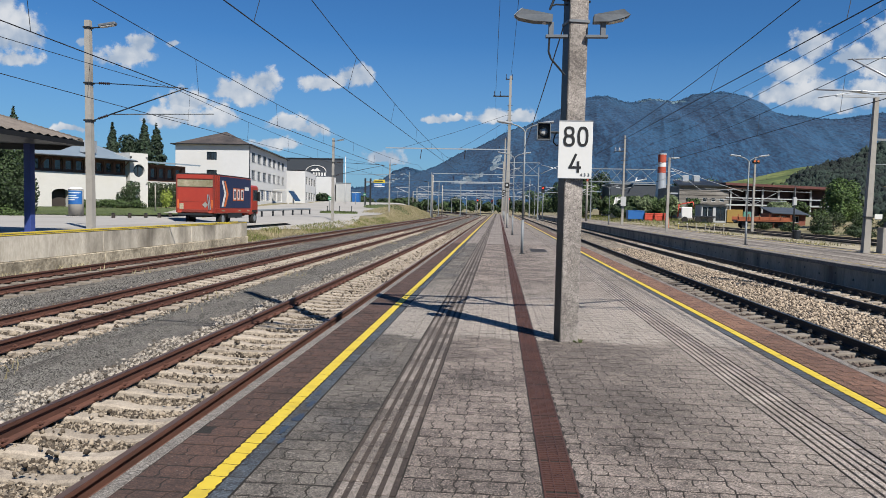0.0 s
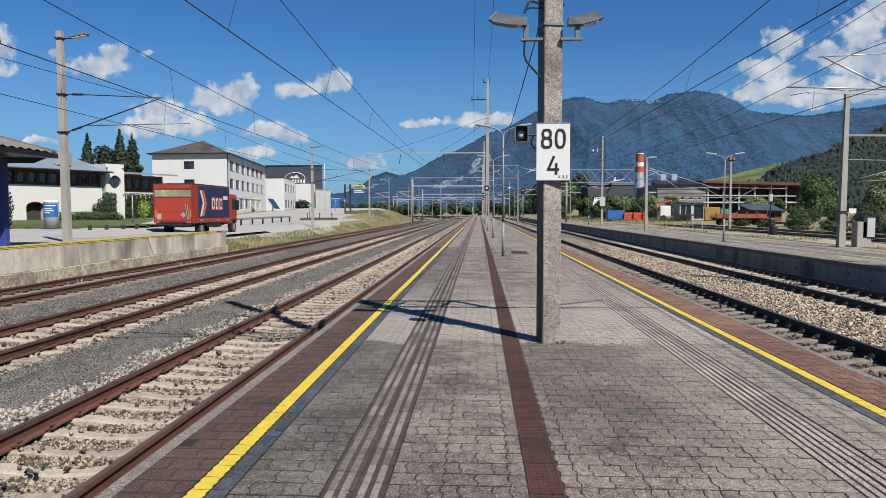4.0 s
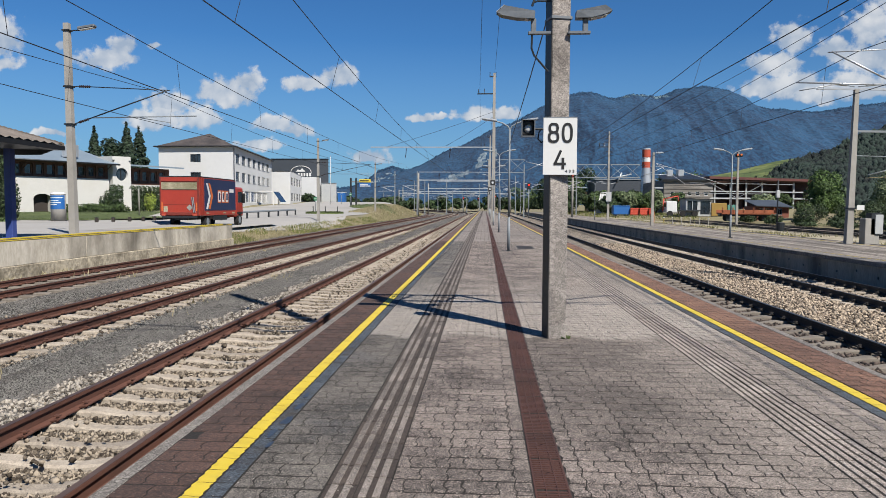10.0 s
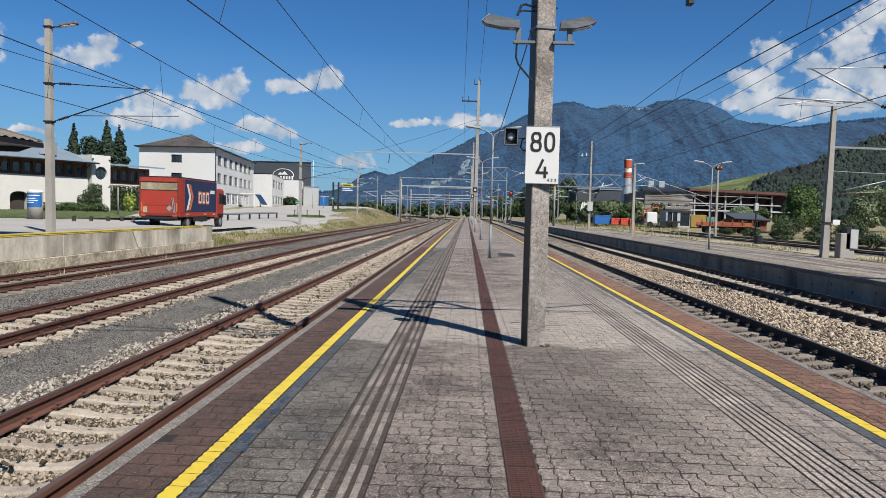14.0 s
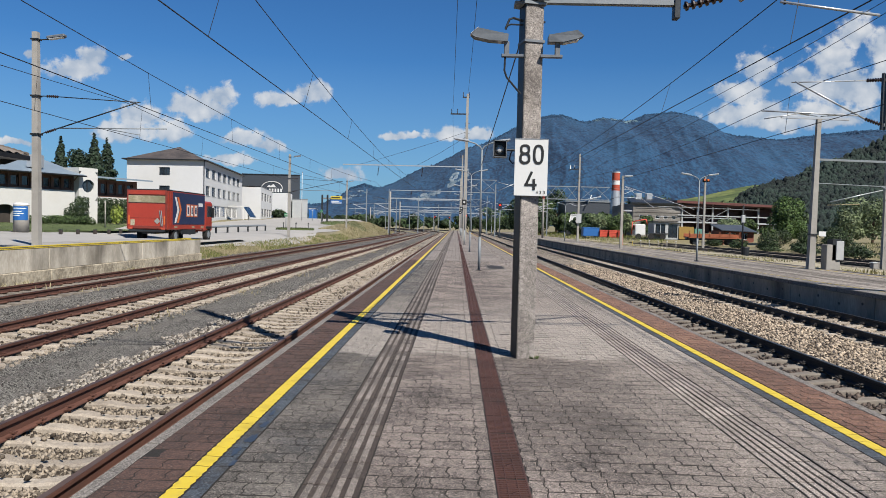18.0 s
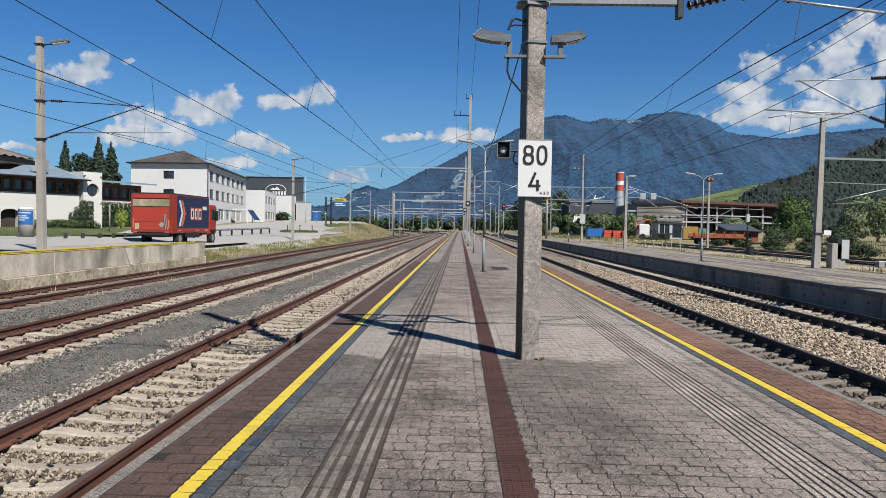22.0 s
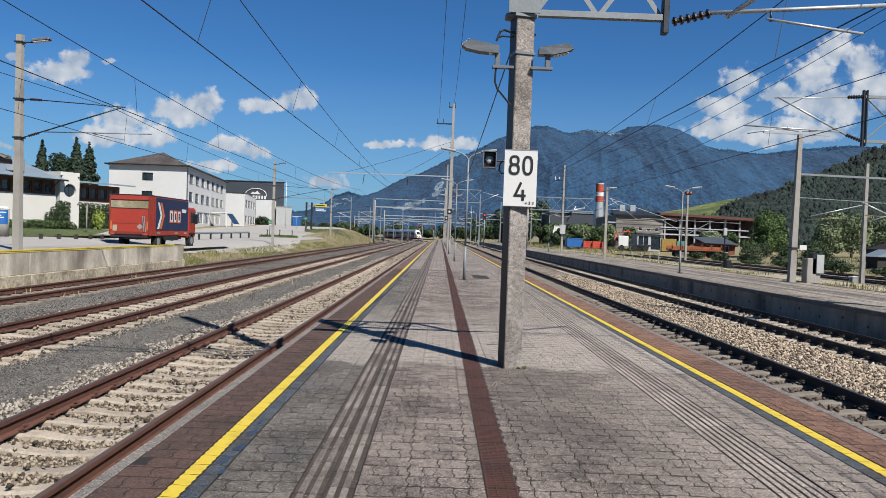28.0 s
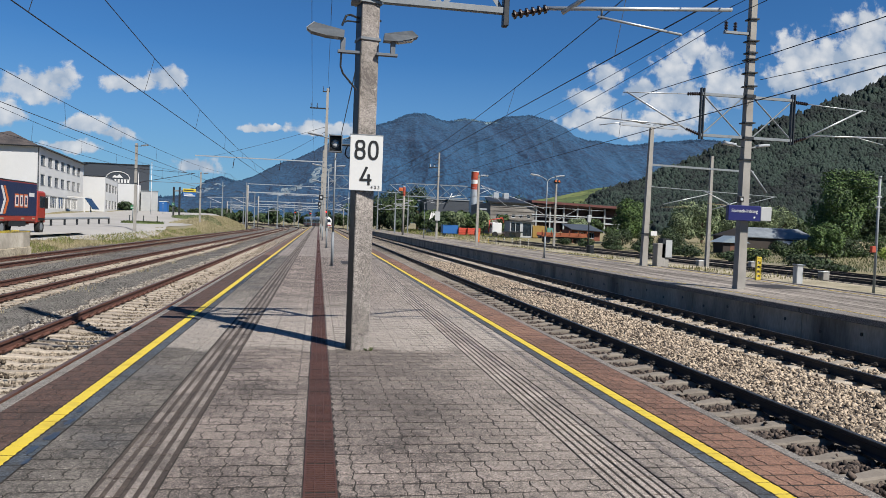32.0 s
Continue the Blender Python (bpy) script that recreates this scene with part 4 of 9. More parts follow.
    sets = [clear(fill(4.0, 6.7, -6, 4.5, 220, between, 0.022, 0.04)), clear(fill(4.0, 6.7, 4, 30, 460, between, 0.020, 0.036, 0.45))]
    a = [np.concatenate(c) for c in zip(*sets)]
    stones("ballast_stones", "loose dark oil-stained crushed stones between the sleepers", STONE_DK, *a)


# ---------- island platform ----------
PL_Y0, PL_Y1, PAVED_TO = -14.0, 228.0, 32.0


def brick_mat(name, a, b, joint, w, h, bumpd=0.003):
    """Far paving: courses drawn by a material where single blocks can no longer be told apart."""
    m = mat(name, a, b, rough=0.92, big=0.8, fine=60, spread=0.6, stain="5f5a54", stain_scale=0.35, stain_amount=0.6)
    nt = m.node_tree
    N, L = nt.nodes, nt.links
    p = N["Principled BSDF"]
    src = p.inputs["Base Color"].links[0].from_socket
    br = N.new("ShaderNodeTexBrick")
    br.offset, br.inputs["Scale"].default_value = 0.5, 1.0
    br.inputs["Brick Width"].default_value, br.inputs["Row Height"].default_value = h, w
    br.inputs["Mortar Size"].default_value, br.inputs["Mortar Smooth"].default_value = 0.008, 0.3
    sp, cb = N.new("ShaderNodeSeparateXYZ"), N.new("ShaderNodeCombineXYZ")
    L.new(N.new("ShaderNodeNewGeometry").outputs["Position"], sp.inputs[0])
    L.new(sp.outputs[1], cb.inputs[0]), L.new(sp.outputs[0], cb.inputs[1])
    L.new(cb.outputs[0], br.inputs["Vector"])
    br.inputs["Color1"].default_value, br.inputs["Color2"].default_value = (1, 1, 1, 1), (0.82, 0.82, 0.82, 1)
    br.inputs["Mortar"].default_value = (0.35, 0.33, 0.31, 1)
    mx = N.new("ShaderNodeMix")
    mx.data_type, mx.blend_type = "RGBA", "MULTIPLY"
    mx.inputs["Factor"].default_value = 1.0
    L.new(src, mx.inputs["A"]), L.new(br.outputs["Color"], mx.inputs["B"])
    L.new(mx.outputs["Result"], p.inputs["Base Color"])
    return m


PW, PH = 0.2, 0.19
PAVE_FAR = brick_mat("paving_far", "736a63", "b5aaa1", "4a443d", PW, PH)
PAVE_RED_FAR = brick_mat("paving_red_far", "5c443b", "8a6c60", "403330", PW, PH)


def jog(v, a):
    """How far the side of an interlocking block stands out, v from 0 to 1 along it."""
    pts = ((0.0, 0.25), (0.26, 1.0), (0.42, -0.1), (0.56, -1.0), (0.82, -0.5), (1.0, 0.25))
    for (v0, o0), (v1, o1) in zip(pts, pts[1:]):
        if v <= v1:
            return a * (o0 + (o1 - o0) * (v - v0) / (v1 - v0))
    return 0.0


def paver_outline(w, h, zl=True, zr=True, a=0.011, g=0.003, gy=0.007, d=0.004, teeth=1):
    """The outline of an interlocking paving block with toothed sides and slightly wavy ends."""
    vs = (0.0, 0.26, 0.42, 0.56, 0.82, 1.0)
    side = [((k + v) / teeth, jog(v, a)) for k in range(teeth) for v in (vs if k == teeth - 1 else vs[:-1])]
    ends = lambda v: gy + (h - 2 * gy) * v
    right = [(w - g + (o if zr else 0), ends(v)) for v, o in side] if zr else [(w - g, gy), (w - g, h - gy)]
    left = [(g + (o if zl else 0), ends(v)) for v, o in side[::-1]] if zl else [(g, h - gy), (g, gy)]
    return right + [(w * 0.68, h - gy - d), (w * 0.34, h - gy + d)] + left + [(w * 0.34, gy + d), (w * 0.68, gy - d)]


def block(b, pts, x, y, z, tilt=(0, 0), c=0.0014, depth=0.01, inset=0.0018):
    n = len(pts)
    cx, cy = sum(p[0] for p in pts) / n, sum(p[1] for p in pts) / n
    hx, hy = max(abs(p[0] - cx) for p in pts), max(abs(p[1] - cy) for p in pts)
    v = []
    for k, dz in enumerate((-depth, -c, 0)):
        for px, py in pts:
            if k == 2:
                px, py = cx + (px - cx) * (1 - inset / hx), cy + (py - cy) * (1 - inset / hy)
            v.append((x + px, y + py, z + dz + tilt[0] * (px - cx) + tilt[1] * (py - cy)))
    f = [tuple(range(2 * n, 3 * n))]
    for k in (0, 1):
        f += [(k * n + i, k * n + (i + 1) % n, (k + 1) * n + (i + 1) % n, (k + 1) * n + i) for i in range(n)]
    b.add(v, f)


def build_platform():
    pl = tagged(part("platform", B().box(EDGE_L + 0.05, EDGE_R - 0.05, PL_Y0, PL_Y1, -0.95, -0.0022), JOINT), "island platform of grey interlocking paving blocks", "platform",
                kind="structure")
    # coping stones along both edges
    me = B().box(-0.05, 0.05, -0.497, 0.497, -0.22, 0.004, 0.008).mesh("coping_stone", COPING)
    far = B()
    for xc, name in ((EDGE_L + 0.05, "l"), (EDGE_R - 0.05, "r")):
        y = PL_Y0 + 0.5
        while y < PL_Y1:
            if -8 < y < 60:
                part("coping_stone", me, None, pl, loc=pose(xc + float(RNG.normal(0, 0.003)), y, float(RNG.normal(0, 0.002))))
            else:
                far.box(xc - 0.05, xc + 0.05, y - 0.497, y + 0.497, -0.22, 0.004)
            y += 1.0
    tagged(part("far_coping", far, COPING, pl), kind="stuff")
    tagged(part("edge_wall", B().box(EDGE_L + 0.07, EDGE_L + 0.1, PL_Y0, PL_Y1, -0.95, -0.2), CONC_P, pl), kind="structure")
    # paved bands: seams between clusters of blocks, material, far material, name of the single blocks and where they are told apart
    bands = [((EDGE_L + 0.1, -1.643), PAVER_RED, PAVE_RED_FAR, "red_paving_block", (4.6, 8.6)), ((-1.40, -1.01, -0.885), PAVER_WORN, PAVE_FAR, "worn_paving_block", (4.2, 8.4)),
             ((-0.52, -0.208, 0.186, 0.285), PAVER, PAVE_FAR, "paving_block", (3.9, 7.0)), ((0.49, 0.59, 0.98, 1.37, 1.76, 2.15), PAVER, PAVE_FAR, "paving_block", (3.9, 6.4)),
             ((2.52, 2.62, 2.992), PAVER, PAVE_FAR, "narrow_paving_block", (4.4, 8.4)), ((3.24, 3.33, EDGE_R - 0.1), PAVER_RED2, PAVE_RED_FAR, "red_edge_block", (5.0, 9.5))]
    mesh_of = {}
    for seams, m, mf, nm, (n0, n1) in bands:
        rest = B()
        row, y = 0, 2.2
        while y < PAVED_TO:
            for xa, xb in zip(seams, seams[1:]):
                w = xb - xa
                if w < 0.15:
                    cuts = (0, w)
                elif row % 2:
                    cuts = (0, w * 0.25, w * 0.75, w)
                else:
                    cuts = (0, w * 0.5, w)
                for ca, cb in zip(cuts, cuts[1:]):
                    zl, zr = xa + ca > seams[0] + 0.01 or abs(seams[0] - 0.49) < 0.01, xa + cb < seams[-1] - 0.01
                    z = 0.0040 + float(RNG.normal(0, 0.0007))
                    tl = (float(RNG.normal(0, 0.007)), float(RNG.normal(0, 0.009)))
                    if n0 < y < n1:
                        key = (m.name, round(cb - ca, 3), zl, zr, int(RNG.integers(0, 3)))
                        if key not in mesh_of:
                            bb = B()
                            block(bb, paver_outline(cb - ca, PH, zl, zr, 0.011 + 0.002 * (key[4] - 1), 0.0036 + 0.001 * key[4], 0.0064 + 0.0018 * key[4], 0.003 * (key[4] - 0.5)), 0, 0, 0)
                            mesh_of[key] = bb.mesh(nm, m)
                        part(nm, mesh_of[key], None, pl, loc=pose(xa + ca, y, z, math.degrees(tl[1]) * 0.35, -math.degrees(tl[0]) * 0.35, 0))
                    else:
                        ou = paver_outline(cb - ca, PH, zl, zr, 0.011 + float(RNG.normal(0, 0.0015)), max(0.0016, float(RNG.normal(0.0042, 0.0012))), max(0.0045, float(RNG.normal(0.0086, 0.0020))),
                                           float(RNG.normal(0.002, 0.003)))
                        block(rest, ou, xa + ca, y, z, tl)
            y += PH
            row += 1
        part("joint_bed", B().box(seams[0], seams[-1], 2.2, PAVED_TO + 0.2, -0.03, 0.0012), JOINT, pl)
        tagged(part("paving_blocks", rest, m, pl), kind="stuff")
        part("far_paving", B().box(seams[0], seams[-1], PAVED_TO + 0.2, PL_Y1, -0.03, 0.001), mf, pl)
        part("near_paving", B().box(seams[0], seams[-1], PL_Y0, 2.18, -0.03, 0.0), mf, pl)
    # yellow safety lines and the worn blue band beside them
    for x0, x1, m, w in ((-1.640, -1.522, YELLOW, "yellow_line"), (-1.519, -1.403, BLUEGREY, "blue_band"), (3.112, 3.232, YELLOW, "yellow_line"), (2.995, 3.109, BLUEGREY, "blue_band")):
        b = B()
        lab = "yellow painted safety line" if m is YELLOW else "worn blue-grey paint"
        shapes = []
        for k in range(3):
            bb = B()
            block(bb, paver_outline(x1 - x0, 0.197, m is YELLOW or x0 > 0, m is YELLOW, 0.005, 0.0065, 0.005 + 0.001 * k, 0.003, 2), 0, 0, 0, (0, 0), 0.001, 0.01, 0.001)
            shapes.append(bb.mesh("line_block", m))
        part("joint_bed", B().box(x0, x1, 2.2, PAVED_TO + 0.2, -0.03, 0.0012), JOINT, pl)
        line = part(w, b.box(x0, x1, PAVED_TO + 0.2, PL_Y1, -0.03, 0.002).box(x0, x1, PL_Y0, 2.18, -0.03, 0.002), m, pl, lab)
        y = 2.2
        while y < PAVED_TO:
            part("line_block", shapes[int(RNG.integers(0, 3))], None, line, loc=pose(x0, y, float(RNG.normal(0.004, 0.0005))))
            y += 0.197
    for px, py, w, ln in ((-1.43, 5.16, 0.045, 0.13), (-1.455, 4.86, 0.026, 0.12), (-1.44, 5.52, 0.03, 0.10), (-1.40, 4.62, 0.02, 0.07), (-1.46, 5.86, 0.02, 0.12)):
        q = [2 * math.pi * i / 14 for i in range(14)]
        rr = [float(RNG.uniform(0.6, 1.15)) for _ in q]
        part("paint_patch", B().plate([(px + w * k * math.cos(a), py + ln * k * math.sin(a), 0.0088) for a, k in zip(q, rr)], 0.002), BLUESTAIN, pl, "dark blue paint patch")
    # ribbed guiding strips, in tiles
    for x0, x1 in ((-0.882, -0.523), (2.153, 2.517)):
        w = (x1 - x0) / 2
        tl = B()
        tl.box(0.003, w - 0.003, 0.004, 0.294, -0.03, 0.0005, 0.001)
        base = tl.mesh("guiding_tile", TACT_DARK)
        rb = B()
        lanes = ((0.155, 0.385), (0.575, 0.805)) if x0 < 0 else ((0.04, 0.26), (0.37, 0.59), (0.70, 0.92))
        for fa, fb in lanes:
            rb.box(fa * w, fb * w, 0.006, 0.292, -0.008, 0.006, 0.002)
        rib_mat = TACT_LIGHT if x0 < 0 else TACT_PALE
        ribs = rb.mesh("rib", rib_mat)
        farb, farr = B(), B()
        for c in (0, 1):
            y = -14.0 + 0.12 * c
            while y < 130:
                z = float(RNG.normal(0, 0.001))
                if 3.4 < y < 22:
                    t = part("guiding_tile", base, None, pl, loc=pose(x0 + c * w, y, z))
                    part("rib", ribs, None, t)
                else:
                    farb.box(x0 + c * w + 0.002, x0 + c * w + w - 0.002, y + 0.004, y + 0.294, -0.03, 0.0005)
                    for fa, fb in lanes:
                        farr.box(x0 + c * w + fa * w, x0 + c * w + fb * w, y + 0.006, y + 0.292, -0.008, 0.006)
                y += 0.3
        tagged(part("far_tiles", farb, TACT_DARK, pl), kind="stuff")
        tagged(part("far_ribs", farr, rib_mat, pl), kind="stuff")
        part("far_strip", B().box(x0, x1, 130.3, PL_Y1, -0.03, 0.001), TACT_DARK, pl)
    # drainage channel with rust-red slotted gratings
    ch = tagged(thing("drain_channel", "long drainage channel with rust-brown slotted gratings set in the paving", "drain", kind="structure"))
    gm = B()
    gm.box(-0.098, -0.086, 0.002, 0.498, -0.02, 0.004), gm.box(0.086, 0.098, 0.002, 0.498, -0.02, 0.004)
    gm.box(-0.036, -0.030, 0.002, 0.498, -0.018, 0.005), gm.box(0.030, 0.036, 0.002, 0.498, -0.018, 0.005)
    for i in range(14):
        y = 0.012 + i * 0.0345
        gm.box(-0.087, 0.087, y, y + 0.0165, -0.016, 0.004)
    gm.cyl((0, 0.25, -0.01), (0, 0.25, 0.004), 0.012, 0.012, 6)
    gme = gm.mesh("grating", GRATE)
    y = -14.0
    while y < 62:
        part("grating", gme, None, ch, loc=pose(0.3875, y, float(RNG.normal(0, 0.0015)), 0, 0, 0))
        y += 0.5
    part("channel_frame", B().box(0.283, 0.288, -14, 200, -0.05, 0.002).box(0.487, 0.492, -14, 200, -0.05, 0.002), RAIL_DARK, ch)
    # near-black sheet right below the slots paints the shade inside the channel
    part("channel_bed", B().box(0.288, 0.487, -14, 200, -0.029, -0.0008), JOINT, ch)
    part("far_grating", B().box(0.288, 0.487, 62.02, 200, -0.02, 0.002), GRATE, ch)
    # service cover
    cv = thing("service_cover", "dark iron service cover in the paving", "cover", m=(1.55, 27.9, 0.0))
    part("frame", B().box(-0.34, 0.34, -1.15, 1.15, -0.02, 0.006), COPING, cv)
    part("plate", B().box(-0.30, 0.30, -1.1, 1.1, -0.02, 0.011), RAIL_DARK, cv)


# ---------- masts, lamps, wires ----------
def insulator(b, p0, p1, r=0.05):
    p0, p1 = Vector(p0), Vector(p1)
    d = (p1 - p0).normalized()
    a = d.orthogonal().normalized()
    c = d.cross(a)
    n, k = 8, 10
    prof = [(0.0, 0.4)] + [q for i in range(6) for q in (((i + 0.15) / 6, 0.45), ((i + 0.3) / 6, 1.0), ((i + 0.55) / 6, 0.9), ((i + 0.8) / 6, 0.45))] + [(1.0, 0.4)]
    b.v = [tuple(p0.lerp(p1, f) + (a * math.cos(2 * math.pi * m / k) + c * math.sin(2 * math.pi * m / k)) * (r * s)) for f, s in prof for m in range(k)]
    b.f = [(i * k + m, i * k + (m + 1) % k, (i + 1) * k + (m + 1) % k, (i + 1) * k + m) for i in range(len(prof) - 1) for m in range(k)]
    b.f += [tuple(range(k))[::-1], tuple(range((len(prof) - 1) * k, len(prof) * k))]


def lattice(b, x0, x1, y, z0, z1, n, r=0.03, d=0.0):
    """A flat truss of tubes between x0 and x1."""
    for z in (z0, z1):
        b.box(x0, x1, y - r, y + r, z - r, z + r)
    for i in range(n):
        xa, xb = x0 + (x1 - x0) * i / n, x0 + (x1 - x0) * (i + 1) / n
        b.cyl((xa, y, z0), (xb, y, z1), r * 0.6, r * 0.6, 6)
        b.cyl((xa, y, z1), (xb, y, z0), r * 0.6, r * 0.6, 6)
        b.box(xb - r, xb + r, y - r, y + r, z0, z1)


def bar(name, p0, p1, r, material, parent, n=8, r1=None, label=""):
    return part(name, B().cyl(p0, p1, r, r1, n), material, parent, label, smooth=n > 6)


def insul(p0, p1, parent, r=0.055):
    b = B()
    insulator(b, p0, p1, r)
    return part("insulator", b, INSUL, parent, "ribbed dark brown insulator")


def build_main_mast():
    t = thing("catenary_mast", "square grey exposed-aggregate concrete mast standing on the island platform", "mast", m=(0.848, 8.768, 0))
    turn = pose(0, 0, 0, 0, 0, 14)
    part("pole", B().box(-0.112, 0.112, -0.112, 0.112, -0.05, 12.4, 0.010, turn), CONC, t)
    # black strip added over the left face to paint that side's shade
    part("cable_duct", B().box(-0.119, -0.113, -0.105, 0.11, 0.0, 10.5, 0.002, turn), BLACK, t, "black strip standing in for the shade on the side of the pole")
    part("lamp_clamp", B().box(-0.128, 0.128, -0.128, 0.128, 3.765, 3.80, 0.004, turn), LAMP_GREY, t)
    part("arm_clamp", B().box(-0.14, 0.14, -0.135, 0.135, 4.21, 4.25, 0.004, turn).box(-0.215, -0.1, -0.10, 0.10, 4.215, 4.26, 0.01).box(-0.19, 0.19, -0.15, -0.135, 4.25, 4.47, 0.004), STEEL, t)
    # right-hand truss arm
    for z in (4.29, 5.37):
        part("chord", B().box(0.1, 1.72, -0.045, 0.045, z - 0.038, z + 0.038, 0.004), STEEL, t)
    for xa, za, xb, zb in ((0.14, 5.35, 0.9, 4.3), (0.14, 4.3, 0.9, 5.35), (0.92, 4.3, 1.68, 5.35), (0.92, 5.35, 1.68, 4.3)):
        part("brace", B().prism([(-0.03, -0.004), (0.03, -0.004), (0.03, 0.004), (-0.03, 0.004)], (xa, 0.03, za), (xb, 0.03, zb), (0, 1, 0)), STEEL, t)
    part("end_post", B().box(1.68, 1.75, -0.06, 0.06, 4.1, 5.5, 0.006), STEEL_D, t)
    insul((1.80, 0.0, 4.25), (2.27, -0.02, 4.37), t, 0.06)
    insul((1.80, 0.0, 5.45), (2.27, -0.02, 5.52), t, 0.06)
    bar("registration_tube", (2.25, -0.02, 4.37), (4.75, -0.1, 4.55), 0.026, ALU, t)
    bar("top_tube", (2.25, -0.02, 5.52), (4.78, -0.1, 5.98), 0.02, ALU, t)
    bar("stay_tube", (2.45, -0.03, 4.33), (4.75, -0.1, 5.95), 0.03, ALU, t)
    bar("steady_arm", (2.9, -0.1, 4.30), (4.05, -0.12, 4.16), 0.017, ALU, t)
    bar("drop_bracket", (2.95, -0.1, 4.27), (2.95, -0.1, 4.40), 0.014, STEEL_D, t)
    # left-hand bracket
    for z in (5.25, 6.0):
        part("chord", B().box(-1.6, -0.1, -0.03, 0.03, z - 0.03, z + 0.03, 0.004), STEEL, t)
    part("brace", B().cyl((-1.6, 0, 5.25), (-0.12, 0, 6.0), 0.02, 0.02, 6), STEEL, t)
    insul((-1.62, 0, 5.3), (-2.1, 0, 5.38), t)
    bar("stay_tube", (-2.1, 0, 5.38), (-4.7, 0, 6.05), 0.03, STEEL, t)
    bar("registration_tube", (-2.1, 0, 5.36), (-5.2, 0, 4.95), 0.024, STEEL, t)
    bar("steady_arm", (-5.0, 0, 4.98), (-3.9, 0, 4.76), 0.016, ALU, t)
    part("cable_hook", B().tube([(-0.10, -0.05, 4.03), (-0.22, -0.05, 4.065), (-0.27, -0.05, 4.05), (-0.315, -0.05, 3.93)], 0.014), STEEL_D, t)
    part("cable_hook", B().tube([(-0.10, -0.05, 3.985), (-0.25, -0.05, 3.99), (-0.285, -0.05, 3.975)], 0.010), STEEL_D, t)
    part("bolt", B().cyl((0.1, -0.06, 4.02), (0.155, -0.06, 4.02), 0.012, 0.012, 6), STEEL_D, t)
    part("cross_arm", B().box(-0.95, 0.2, -0.05, 0.05, 8.75, 8.85), STEEL, t)
    b = B()
    for i in range(40):
        a = RNG.uniform(0, 2 * math.pi)
        b.cyl((0.13 + 0.04 * math.cos(a), -0.09 + 0.05 * math.sin(a), 0), (0.13 + 0.06 * math.cos(a), -0.09 + 0.07 * math.sin(a), 0.02 + 0.02 * RNG.random()), 0.01, 0.002, 4)
    tagged(part("moss", b, GRASS_G, t, "small tuft of moss at the foot"), kind="stuff")
    # two platform lights on one cross bracket
    for sx in (-1, 1):
        lp = thing("platform_light", "flat grey lamp head on a bracket of the concrete mast", "lamp", "lights on the mast", m=(0.848, 8.65, 0))
        if sx < 0:
            prof = [(-0.29, 3.755, 0.07), (-0.285, 3.84, 0.08), (-0.64, 3.905, 0.085), (-0.725, 3.835, 0.075), (-0.68, 3.80, 0.075), (-0.50, 3.765, 0.075)]
        else:
            prof = [(0.185, 3.76, 0.07), (0.19, 3.84, 0.08), (0.52, 3.90, 0.085), (0.60, 3.84, 0.075), (0.52, 3.80, 0.075), (0.36, 3.76, 0.075)]
        n = len(prof)
        b = B().add([(x, s * w, z) for s in (-1, 1) for x, z, w in prof],
                    [tuple(range(n)), tuple(range(n, 2 * n))[::-1]] + [(i, (i + 1) % n, n + (i + 1) % n, n + i) for i in range(n)])
        hd = part("lamp_head", b, LAMP_GREY, lp)
        if sx < 0:
            part("end_cap", B().plate([(-0.730, -0.074, 3.835), (-0.730, 0.074, 3.835), (-0.642, 0.084, 3.91), (-0.642, -0.084, 3.91)], 0.004), SIGN_WHITE, hd, "white end cap")
        part("diffuser", B().plate([(sx * 0.36, -0.06, 3.757), (sx * 0.36, 0.06, 3.757), (sx * 0.54, 0.065, 3.797), (sx * 0.54, -0.065, 3.797)][::sx], -0.006), LAMP_GLASS, hd, "pale translucent diffuser")
        part("bracket", B().box(min(sx * 0.10, sx * 0.36), max(sx * 0.10, sx * 0.36), -0.03, 0.03, 3.585, 3.62, 0.005), LAMP_GREY, lp)
        part("stem", B().box(min(sx * 0.27, sx * 0.33), max(sx * 0.27, sx * 0.33), -0.03, 0.03, 3.61, 3.765, 0.006), LAMP_GREY, lp)
        if sx < 0:
            part("cable", B().tube([(-0.315, 0, 3.585), (-0.32, 0.0, 3.43), (-0.29, 0.01, 3.35), (-0.12, 0.02, 3.16)], 0.012), STEEL_D, lp)


